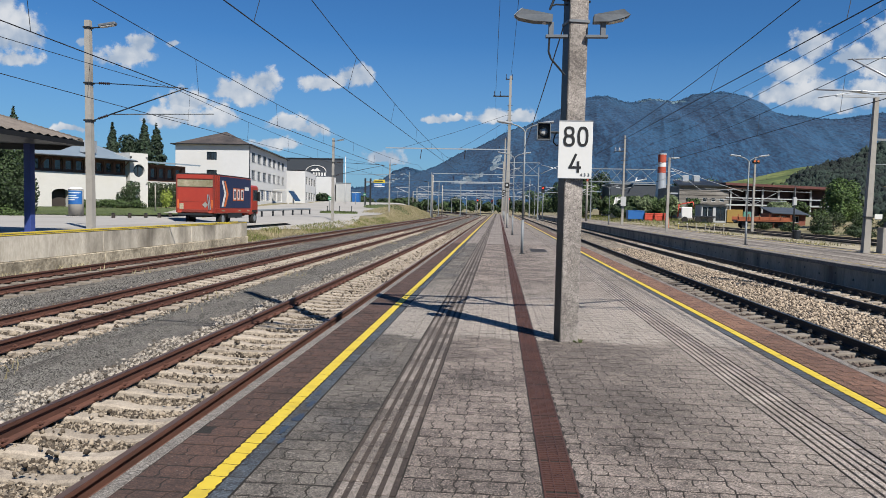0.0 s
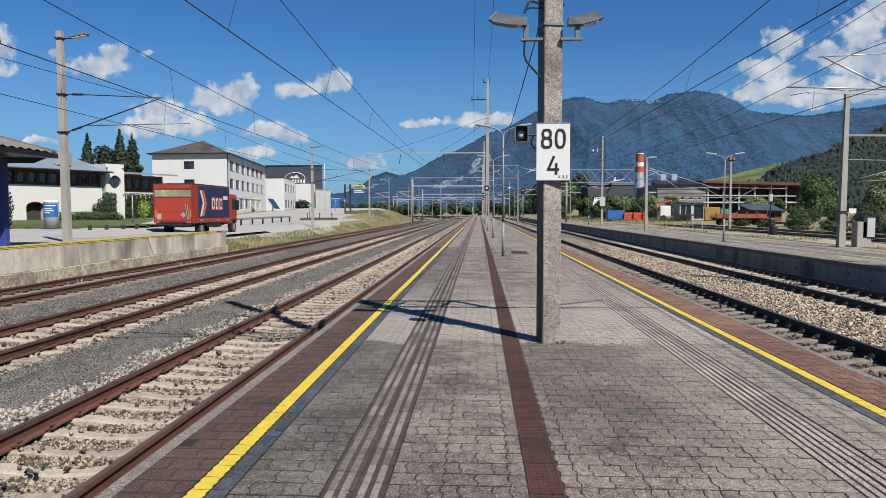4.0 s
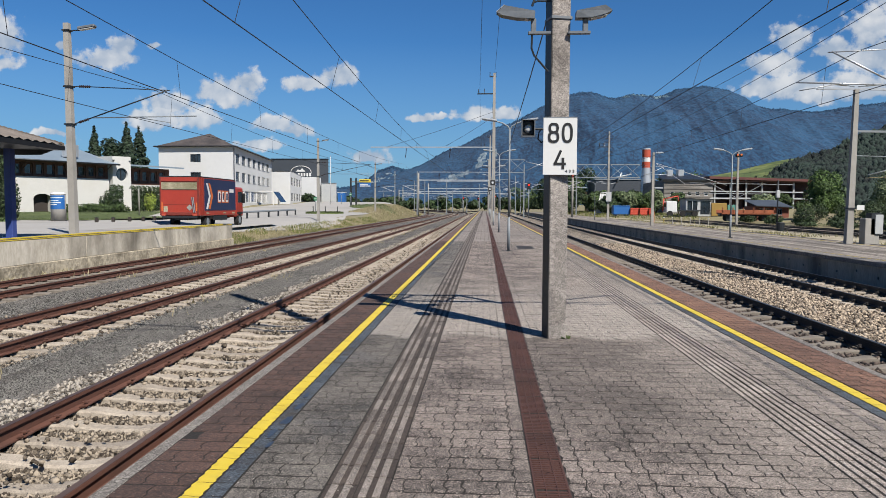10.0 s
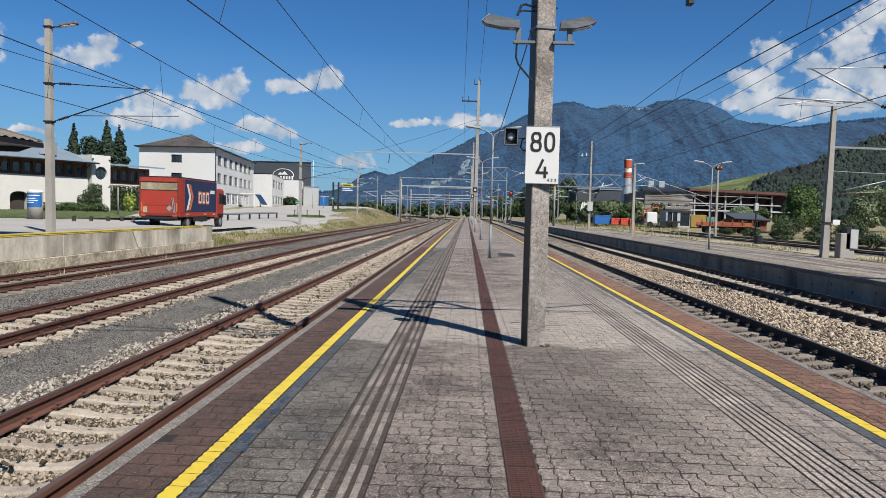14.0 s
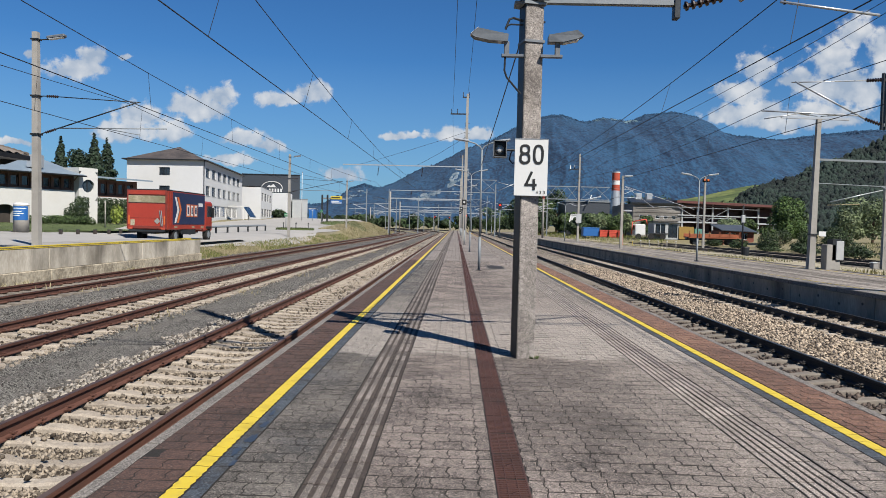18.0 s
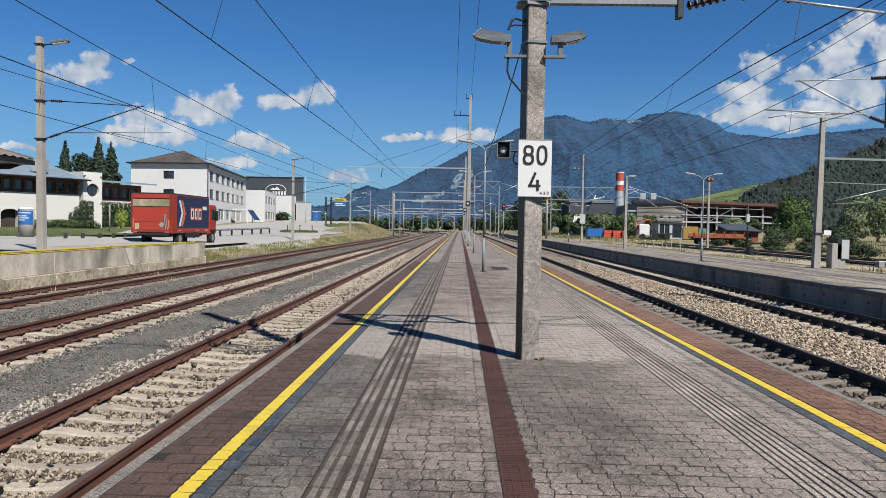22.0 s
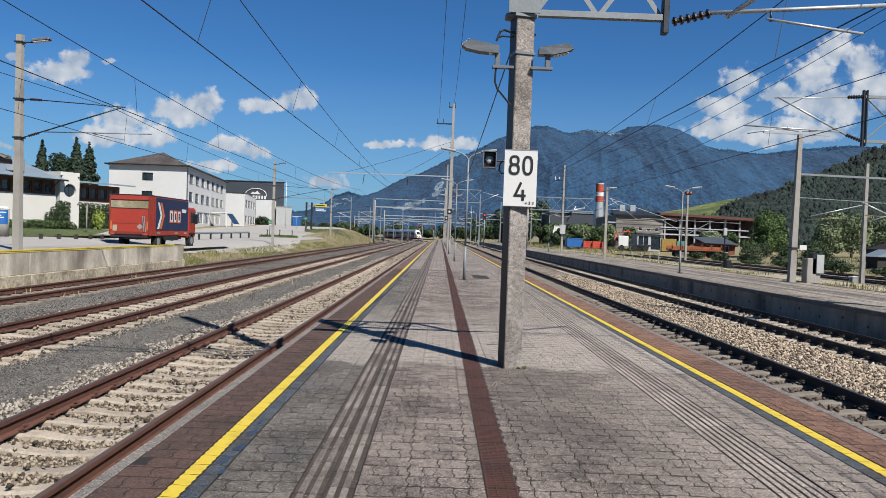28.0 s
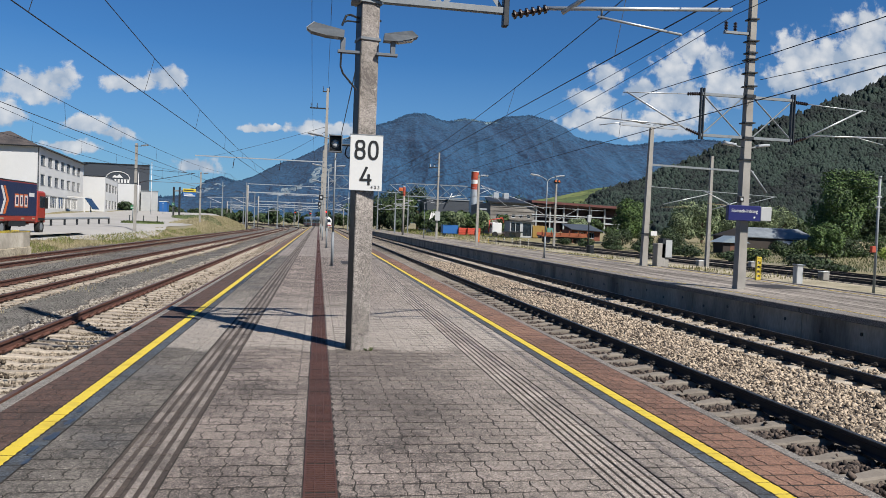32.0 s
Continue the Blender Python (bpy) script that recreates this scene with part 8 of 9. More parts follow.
    part("box", B().add([(x, y, z) for y in (-0.25, 0.25) for x, z in ((-0.16, 0.42), (0.36, 0.42), (0.36, 1.22), (0.2, 1.38), (-0.16, 1.38))],
                        [(0, 1, 2, 3, 4), (9, 8, 7, 6, 5)] + [(i, 5 + i, 5 + (i + 1) % 5, (i + 1) % 5) for i in range(5)]), STEEL_D, t)
    part("door", B().box(0.0, 0.34, -0.27, -0.25, 0.45, 1.3, 0.01), RIBBED, t)
    part("foot", B().box(-0.1, 0.22, -0.2, 0.2, -0.2, 0.42), CONC_L, t)
    t = thing("yellow_marker", "yellow perforated steel marker post at the platform back", "post", m=(16.6, 24.4, 0))
    part("frame", B().box(-0.1, -0.065, -0.05, 0.05, 0, 0.85, 0.01).box(0.065, 0.1, -0.05, 0.05, 0, 0.85, 0.01).box(-0.1, 0.1, -0.05, 0.05, 0.8, 0.87, 0.01), YELLOW, t)
    for i in range(5):
        part("rung", B().box(-0.07, 0.07, -0.04, 0.04, 0.02 + i * 0.17, 0.10 + i * 0.17), YELLOW, t)
    t = thing("service_post", "grey steel service post with a lid", "post", m=(17.75, 23.7, -0.05))
    part("body", B().box(-0.13, 0.13, -0.12, 0.12, -0.5, 0.66, 0.02), RIBBED, t)
    part("lid", B().box(-0.16, 0.2, -0.15, 0.15, 0.66, 0.72, 0.015), STEEL, t)
    t = thing("signal_post", "thin grey steel post with small lamps and a red box", "post", m=(19.3, 21.8, -0.2))
    bar("pipe", (0, 0, -0.1), (0, 0, 4.0), 0.045, STEEL, t, 10)
    part("red_box", B().box(-0.2, -0.05, -0.06, 0.06, 1.42, 1.64, 0.01), CHIMRED, t)
    for z in (2.95, 3.3):
        part("small_lamp", B().box(-0.1, 0.1, -0.05, 0.05, z, z + 0.06, 0.02), ALU, t)
    bar("cap", (0, 0, 3.98), (0, 0, 4.05), 0.06, STEEL, t)
    # masts further along
    t = thing("catenary_mast", "tall grey mast with step irons and a lattice arm", "mast", "masts on the far platform", m=(14.4, 85.7, 0))
    part("pole", tapered(10.4, 0.13, 0.08, -0.02), CONC_L, t)
    truss(t, -3.9, -0.2, 5.0, 6.5, 3, 0.05)
    truss(t, 0.2, 3.6, 5.0, 6.5, 2, 0.05)
    part("cross_arm", B().box(-1.2, 0.2, -0.06, 0.06, 8.5, 8.6), STEEL_D, t)
    insul((-1.1, 0, 8.6), (-1.1, 0, 9.0), t, 0.08)
    insul((-0.6, 0, 8.6), (-0.6, 0, 9.0), t, 0.08)
    hinged_arm(t, 3.7, 6.5, 5.1, 6.4)
    hinged_arm(t, -4.0, -5.8, 5.1, 6.4)
    lamp_pair(t, 4.3, 0.2, 0.5)
    part("number_plate_blank", B().box(-0.3, 0.32, -0.35, -0.32, 2.2, 3.3, 0.02), RIBBED, t)
    for i in range(12):
        part("step_iron", B().box(-0.4, 0.4, -0.02, 0.02, 4 + i * 0.5, 4.05 + i * 0.5), STEEL_D, t)
    t = thing("signal_mast", "grey concrete mast with lamp heads on the far platform", "mast", "masts on the far platform", m=(13.85, 60.8, 0))
    part("pole", tapered(6.1, 0.115, 0.085, -0.02), CONC_L, t)
    for z in (6.0, 3.1):
        part("lamp_head", B().box(0.15, 0.8, -0.1, 0.1, z, z + 0.12, 0.02), ALU, t)
        part("lamp_arm", B().cyl((0, 0, z), (0.3, 0, z + 0.04), 0.03, 0.03, 6), STEEL, t)
    bar("guy", (0.2, 0, 5.2), (6.0, 0, 3.4), 0.02, ALU, t, 6)
    bar("guy", (0.2, 0, 5.2), (2.6, 0, 3.5), 0.02, ALU, t, 6)


YELLOW_WORN = mat("worn_yellow_line", "a8934a", "cdb45c", rough=0.9, big=1, fine=10, stain="8d8672", stain_scale=1.3, stain_amount=0.7)


OCHRE_TUBE = mat("faded_ochre_tube", "9c8a62", "b3a07a", rough=0.6)
YARD_BED = mat("oily_yard_bed", "2f2a26", "70675d", rough=1.0, big=1.0, fine=20, bump=0.8, spread=1.0, dist=0.03, grain=1.6)


def yard_track(x, label):
    t = thing("yard_track", label, "railway track", "yard tracks", kind="structure")
    z = -0.42
    for s in (-0.7525, 0.7525):
        part("rail", B().prism([(a, b) for a, b in RAIL_PROF], (x + s, -10, z), (x + s, 190, z)), RAIL_DARK, t)
        part("running_surface", B().box(x + s - 0.034, x + s + 0.034, -10, 190, z + 0.001, z + 0.004), SLEEPER, t)
    me = B().box(-1.25, 1.25, -0.12, 0.12, -0.3, -0.14, 0.02).mesh("sleeper", SLEEPER_DARK)
    y = 16.0
    while y < 120:
        part("sleeper", me, None, t, loc=(x, y, z))
        y += 0.65
    part("bed", B().box(x - 1.6, x + 1.6, -10, 190, -0.9, z - 0.17), YARD_BED, t)


RUST_ORANGE = mat("faded_orange_paint", "8f4a2a", "b5643c", rough=0.75, big=0.8, fine=12, spread=0.7, stain="5f3b2c", stain_scale=1.2)


def wagon(x, y, label, col, ln=8.0):
    t = thing("flat_wagon", label, "wagon", "wagons in the yard", m=(x, y, -0.42))
    part("deck", B().box(-ln / 2, ln / 2, -1.3, 1.3, 1.0, 1.2, 0.03), col, t)
    for i in range(6):
        xx = -ln / 2 + 0.1 + i * (ln - 0.2) / 5
        part("stanchion", B().box(xx - 0.06, xx + 0.06, -1.32, -1.2, 1.2, 2.0), col, t)
    part("side_board", B().box(-ln / 2, ln / 2, -1.32, -1.26, 1.2, 1.65, 0.01), col, t)
    part("side_board", B().box(-ln / 2, ln / 2, 1.26, 1.32, 1.2, 1.65, 0.01), col, t)
    part("frame", B().box(-ln / 2 + 0.3, ln / 2 - 0.3, -0.9, 0.9, 0.75, 1.0), STEEL_D, t)
    for xx in (-ln / 2 + 1.2, ln / 2 - 1.2):
        for yy in (-0.76, 0.76):
            part("wheel", B().cyl((xx, yy - 0.06, 0.45), (xx, yy + 0.06, 0.45), 0.45, 0.45, 14), STEEL_D, t)
    for s in (-1, 1):
        part("buffer", B().cyl((s * ln / 2, -0.85, 0.9), (s * (ln / 2 + 0.4), -0.85, 0.9), 0.18, 0.18, 10), STEEL_D, t)


def build_yard():
    tagged(part("yard_strip", B().box(17.05, 22.8, -20, 130, -0.7, -0.24), SANDY), "sandy strip between platform and yard tracks", "ground", kind="structure")
    for x in (24.4, 28.8, 33.3):
        yard_track(x, "dark yard track beyond the platform")
    gz = lambda x, y: terrain(x, y)
    t = thing("litter_bin", "small dark grey bin beside the yard track", "bin", m=(23.9, 60, -0.52))
    part("drum", B().cyl((0, 0, 0), (0, 0, 0.85), 0.3, 0.34, 14), STEEL_D, t)
    part("lid", B().cyl((0, 0, 0.85), (0, 0, 0.92), 0.36, 0.3, 14), BLACK, t)
    for i in range(6):
        f = thing("fence_post", "short worn yellow post beside the platform" if i == 0 else "short pale concrete post beside the platform", "post", "short posts", m=(19.0 + i * 0.75, 78 - i * 0.6, -0.52))
        part("stake", B().box(-0.04, 0.04, -0.04, 0.04, 0, 1.0, 0.01), YELLOW_WORN if i == 0 else CONC_L, f)
        part("cap", B().box(-0.06, 0.06, -0.06, 0.06, 0.96, 1.02), SIGN_WHITE, f)
    for x, y, h in ((18.3, 80, 1.6), (18.0, 79, 1.2)):
        f = thing("marker_board", "orange upright marker board", "post", "orange markers", m=(x, y, -0.52))
        part("board", B().box(-0.14, 0.14, -0.05, 0.05, 0.1, h, 0.01), ORANGE, f)
        part("foot", B().box(-0.2, 0.2, -0.15, 0.15, 0, 0.12), STEEL_D, f)
    # signal with platform in the yard
    t = thing("yard_signal", "grey signal mast with orange lamps and side arms in the yard", "signal", m=(32.0, 94, gz(32, 94) - 0.1))
    part("pole", tapered(9.3, 0.145, 0.10), CONC_L, t)
    part("lamp_box", B().box(-0.35, 0.55, -0.2, 0.2, 8.7, 9.1, 0.05), BLACK, t)
    for x in (-0.15, 0.3):
        part("lamp", B().cyl((x, -0.22, 8.95), (x, -0.3, 8.95), 0.13, 0.13, 10), ORANGE, t)
    bar("brace", (-0.2, 0, 3.6), (-3.4, 0, 5.4), 0.03, ALU, t, 6)
    bar("brace", (0.2, 0, 3.6), (3.4, 0, 5.4), 0.03, ALU, t, 6)
    bar("cross_tube", (-6, 0, 4.1), (4, 0, 4.0), 0.03, ALU, t, 6)
    bar("cross_tube", (-6, 0, 5.4), (7, 0, 5.2), 0.03, ALU, t, 6)
    t = thing("signal_post", "slim dark post with a signal lamp in the yard", "signal", m=(26.4, 67, -0.52))
    bar("pipe", (0, 0, 0), (0, 0, 4.6), 0.07, STEEL_D, t)
    part("lamp_box", B().box(-0.16, 0.16, -0.12, 0.12, 3.0, 3.7, 0.03), RIBBED, t)
    # things in the works yard
    t = thing("blue_container", "blue steel skip standing in the yard", "container", m=(24.1, 130, gz(24, 130)))
    part("tub", B().box(-1.45, 1.4, -1, 1, 0.25, 1.75, 0.05), BLUE2, t)
    part("rim", B().box(-1.5, 1.45, -1.05, 1.05, 1.7, 1.82, 0.03), BLUE2, t)
    for x in (-1.0, 1.0):
        part("skid", B().box(x - 0.15, x + 0.15, -1, 1, 0, 0.25), STEEL_D, t)
    for i in range(5):
        c = thing("crate", "red slatted plastic pallet box", "crate", "red crates", m=(25.9 + i * 0.82, 129 + (i % 2) * 0.4, gz(27, 130)))
        for k in range(4):
            part("slat", B().box(-0.38, 0.38, -0.4, 0.4, 0.15 + k * 0.3, 0.37 + k * 0.3, 0.02), CRATE_RED, c)
        part("core", B().box(-0.34, 0.34, -0.36, 0.36, 0, 1.3), CHIMRED, c)
    t = thing("crane_lorry", "white lorry with a folded red-orange loading crane", "lorry", m=(32.4, 126, gz(32, 126)))
    part("cab", B().box(-1.6, 0.2, -1.1, 1.1, 0.7, 2.6, 0.12), WHITE_P, t)
    part("windscreen", B().box(-1.62, -1.55, -0.9, 0.9, 1.6, 2.4), GLASS, t)
    part("flatbed", B().box(0.3, 4.2, -1.15, 1.15, 0.9, 1.15, 0.02), STEEL_D, t)
    bar("crane_post", (-1.9, 0, 0.9), (-1.8, 0, 3.0), 0.11, CRATE_RED, t)
    bar("crane_boom", (-1.8, 0, 3.0), (0.5, -0.2, 3.5), 0.09, CRATE_RED, t)
    bar("crane_boom", (0.5, -0.2, 3.5), (0.7, -0.2, 2.6), 0.07, CRATE_RED, t)
    for x in (-1.0, 1.2, 3.2):
        part("wheel", B().cyl((x, -1.15, 0.5), (x, -0.85, 0.5), 0.5, 0.5, 14), TYRE, t)
    t = thing("yard_shed", "small pale blue-grey shed with large windows", "shed", m=(36.5, 128, gz(36.5, 128)))
    fr = facade(t, (-2.1, -2.0), (2.1, -2.0), 0, 2.9, [(0.2, 1.0, 0.9, 2.6), (1.1, 1.9, 0.9, 2.6), (2.4, 4.0, 0.3, 2.6)], RIBBED)
    for o in [(0.2, 1.0, 0.9, 2.6), (1.1, 1.9, 0.9, 2.6), (2.4, 4.0, 0.3, 2.6)]:
        window(t, fr, *o, STEEL_D, 2 if o[0] > 2 else 1)
    for x in (-2.1, 2.0):
        part("side_wall", B().box(x, x + 0.1, -1.99, 2.0, 0, 2.9), RIBBED, t)
    part("roof", B().plate([(-2.4, -2.3, 3.1), (2.4, -2.3, 2.9), (2.4, 2.3, 2.9), (-2.4, 2.3, 3.1)], 0.12), STEEL_D, t)
    t = thing("tool_container", "yellow and green steel tool containers", "container", m=(40.6, 127, gz(40, 127)))
    part("box", B().box(-2.0, 0.6, -1.2, 1.2, 0.1, 2.3, 0.04), OCHRE, t)
    part("box", B().box(0.7, 2.1, -1.2, 1.2, 0.1, 2.0, 0.04), mat("sea_green_paint", "4f8a7c", "5f998b", rough=0.6), t)
    part("skid", B().box(-2.0, 2.1, -1.0, 1.0, -0.1, 0.1), STEEL_D, t)
    wagon(38.0, 108, "orange flat wagon with stanchions in the yard", RUST_ORANGE, 7.5)
    t = thing("brick_hut", "low red-brown hut with a dark slate-grey sheet roof", "hut", m=pose(44.8, 118, gz(43, 118) - 0.1, 0, 0, 0) @ Matrix.Diagonal((0.62, 1, 0.92, 1)))
    fr = facade(t, (-4, -2.5), (4, -2.5), 0, 2.4, [(0.8, 3.4, 0.2, 2.0), (5.0, 6.4, 0.9, 2.0)], BRICK)
    window(t, fr, 0.8, 3.4, 0.2, 2.0, SIGN_WHITE, 3)
    window(t, fr, 5.0, 6.4, 0.9, 2.0, SIGN_WHITE, 2)
    part("end_wall", B().box(-4, -3.9, -2.5, 2.5, 0, 2.4), BRICK, t)
    part("roof", B().plate([(-4.5, -3.2, 2.5), (4.5, -3.2, 2.3), (4.2, 2.8, 3.5), (-4.2, 2.8, 3.5)], 0.12), SLATE, t)
    # factory block
    t = thing("factory", "grey panelled factory block with small windows and a dark roof", "building")
    zg = 0.2
    op = [(1.4 + i * 1.75, 2.3 + i * 1.75, 4.0, 4.7) for i in range(5)]
    fr = facade(t, (36.4, 150), (46.6, 151.2), zg, 7.1, op, FACTORY)
    for o in op:
        window(t, fr, *o, SIGN_WHITE, 1, 1, depth=0.1)
    for i in range(7):
        z = 1.0 + i * 0.85
        part("panel_joint", B().prism([(-0.03, -0.04), (0.03, -0.04), (0.03, 0.04), (-0.03, 0.04)], (36.4, 149.98, z), (46.6, 151.18, z)), WOOD_DK, t)
    part("side_wall", B().plate([(36.4, 150, zg), (36.4, 150, 7.1), (37.4, 175, 7.1), (37.4, 175, zg)], 0.2), FACTORY, t)
    part("roof", B().plate([(36.0, 149.4, 7.25), (46.9, 150.7, 7.25), (47.5, 160, 8.6), (37.4, 160, 8.6)], 0.3), STEEL_D, t)
    for x in (39.0, 41.3):
        part("roof_unit", B().box(x, x + 1.2, 158, 159.5, 8.2, 9.6, 0.05), ALU, t)
    t = thing("boiler_house", "dark clad boiler house with pale pipes", "building")
    part("block", B().box(28.0, 43.0, 186, 200, 0, 8.4, 0.1), DARKCLAD, t)
    part("roof_edge", B().box(27.8, 43.2, 185.8, 200.2, 8.4, 8.7), STEEL, t)
    bar("duct", (32.6, 185, 8.9), (37.0, 186.5, 9.9), 0.17, ALU, t, 12)
    bar("duct", (33.2, 185, 7.6), (34.4, 185, 10.2), 0.14, ALU, t, 12)
    t = thing("tall_chimney", "tall red and white banded chimney with a bare steel foot", "chimney", m=(38.2, 175, 0))
    part("foot", B().cyl((0, 0, 0), (0, 0, 10.9), 1.6, 0.95, 20), ALU, t)
    for a, c, m in ((10.9, 12.3, CHIMRED), (12.3, 13.3, WHITE_P), (13.3, 15.25, CHIMRED)):
        part("band", B().cyl((0, 0, a), (0, 0, c), 0.94, 0.94, 20), m, t, smooth=False)
    part("rim", B().cyl((0, 0, 15.2), (0, 0, 15.4), 0.98, 0.98, 20), WHITE_P, t)
    # long hall with a red-brown roof edge and white columns
    t = thing("timber_hall", "long open-sided dark hall with white columns and a red-brown roof edge", "building")
    part("rear_wall", B().box(46.2, 66.8, 154.2, 154.6, 0, 7.2), WOOD_HALL, t)
    part("floor", B().box(46.5, 66.5, 151.5, 168, 3.3, 3.6), STEEL_D, t)
    part("roof", B().plate([(45.5, 150, 7.9), (67.2, 150, 7.3), (67.2, 172, 7.6), (45.5, 172, 8.2)], 0.5), REDROOF, t)
    part("eave_beam", B().box(46, 67, 150.4, 150.8, 6.7, 7.0), WOOD_D, t)
    part("balcony_rail", B().prism([(-0.08, -0.1), (0.08, -0.1), (0.08, 0.1), (-0.08, 0.1)], (46, 151, 4.9), (66.5, 151, 4.7)), RIBBED, t)
    part("floor_edge", B().box(46, 66.5, 151.1, 151.4, 3.3, 3.6), RIBBED, t)
    for i in range(7):
        x = 47 + i * 3.15
        part("column", B().box(x - 0.13, x + 0.13, 151.2, 151.6, 0, 7.2), RIBBED, t)
    for i in range(6):
        x = 47.4 + i * 3.15
        part("infill_panel", B().box(x, x + 2.4, 152.4, 152.6, 0.2, 3.2), WOOD_HALL, t)
        part("upper_panel", B().box(x, x + 2.4, 153.4, 153.6, 3.7, 6.4), WOOD_HALL, t)
    # barn behind the yard tracks
    t = thing("barn", "dark timber barn with a grey sheet roof", "barn", m=(3.4, 0, 0))
    z = gz(52, 80)
    part("wall", B().box(48.0, 58.0, 80.5, 87, z - 0.2, 1.75), WOOD_DK, t)
    part("gable", B().add([(48.0, 80.5, 1.75), (48.0, 87, 1.75), (49.6, 84, 2.95), (48.2, 80.5, 1.75), (48.2, 87, 1.75), (49.8, 84, 2.95)], [(0, 1, 2), (5, 4, 3), (0, 3, 4, 1)]), WOOD_DK, t)
    part("roof_slope", B().plate([(47.6, 80.2, 1.75), (58.6, 80.2, 1.55), (58.0, 84, 2.95), (49.8, 84, 2.95)], 0.1), BARN_ROOF, t)
    part("roof_slope", B().plate([(49.8, 84, 2.95), (58.0, 84, 2.95), (58.6, 88.0, 1.7), (48.0, 88.0, 1.7)], 0.1), BARN_ROOF, t)
    part("lean_to_roof", B().plate([(52.5, 77.2, 0.85), (59.4, 77.2, 0.75), (59.0, 80.1, 1.4), (52.5, 80.1, 1.4)], 0.08), BARN_ROOF, t)
    t = thing("log_pile", "long stack of split firewood under the lean-to", "wood pile", m=(3.4, 0, 0))
    r = np.random.default_rng(5)
    for i in range(70):
        x, zz = 54 + 5.6 * r.random(), z + 0.1 + 0.95 * r.random()
        part("log", B().cyl((x, 77.0, zz), (x + r.normal(0, 0.05), 78.2, zz), 0.11, 0.11, 7), LOGS, t)
    t = thing("garden_shed", "small dark shed with a pitched grey roof", "shed", m=(47.0, 76, gz(47, 76)))
    part("wall", B().box(-1.4, 1.4, -1, 1, 0, 1.3), WOOD_DK, t)
    part("roof", B().add([(-1.8, -1.3, 1.2), (0, -1.3, 2.0), (1.8, -1.3, 1.2), (-1.8, 1.3, 1.2), (0, 1.3, 2.0), (1.8, 1.3, 1.2)], [(0, 1, 4, 3), (1, 2, 5, 4), (0, 2, 1), (3, 4, 5)]), ROOF_G, t)
    part("door", B().box(-0.5, 0.5, -1.03, -1.0, 0, 1.1), WOOD_D, t)
    # white buffer block and gate frame near the platform end
    t = thing("loading_gauge", "white steel frame leaning beside the platform", "frame", m=(24.8, 153, gz(24.8, 153)))
    bar("leg", (-1.6, 0, 0), (-0.6, 0, 4.4), 0.06, WHITE_P, t)
    bar("leg", (-0.6, 0, 0), (-0.2, 0, 4.4), 0.06, WHITE_P, t)
    bar("head", (-0.7, 0, 4.4), (0.9, 0, 4.5), 0.06, WHITE_P, t)
    part("panel", B().plate([(-1.5, 0.1, 0.2), (0.4, 0.1, 0.2), (0.9, 0.1, 4.2), (-0.7, 0.1, 4.2)], 0.1), WHITE_P, t)
    for x, y in ((25.6, 44.5), (29.9, 45.2), (26.8, 34.0)):
        t = thing("point_box", "small white concrete point box beside the track", "box", "point boxes", m=(x, y, -0.52))
        part("body", B().box(-0.2, 0.2, -0.2, 0.2, 0, 0.42, 0.03), CONC_L, t)
        part("lid", B().box(-0.22, 0.22, -0.22, 0.22, 0.42, 0.47, 0.02), SIGN_WHITE, t)


SLATE = mat("slate_grey_sheet", "3b424b", "525a63", rough=0.6, big=0.4, fine=5, spread=0.6)
WOOD_HALL = mat("red_brown_boards", "3b2826", "523935", rough=0.85, big=0.6, fine=6, bump=0.3)
BARN_ROOF = mat("weathered_barn_sheet", "6a727a", "8d959b", rough=0.7, big=0.4, fine=5, spread=0.8, stain="565c60", stain_scale=0.5)
OCHRE = mat("ochre_paint", "9a7a34", "ab8a42", rough=0.6, big=0.8, fine=12)
CRATE_RED = mat("red_plastic", "d24a34", "dd5c44", rough=0.5, big=0.8, fine=12)
BRICK = mat("hut_brick", "7a4536", "8c5545", rough=0.9, big=0.8, fine=6, bump=0.3)
WOOD_DK = mat("black_brown_boards", "2f2a27", "413832", rough=0.85, big=0.8, fine=8, bump=0.3)
LOGS = mat("split_wood", "8b7a6a", "a8968a", rough=0.95, big=2, fine=12, vary=0.8)


WEED = mat("mixed_weeds", "5c6334", "b0a573", rough=1.0, big=0.5, fine=9, island=1.2, spread=0.5)
LEAF_B = mat("leaf_bright_green", "2a4519", "64823c", rough=0.75, big=0.35, fine=6, island=1.2, spread=0.5)


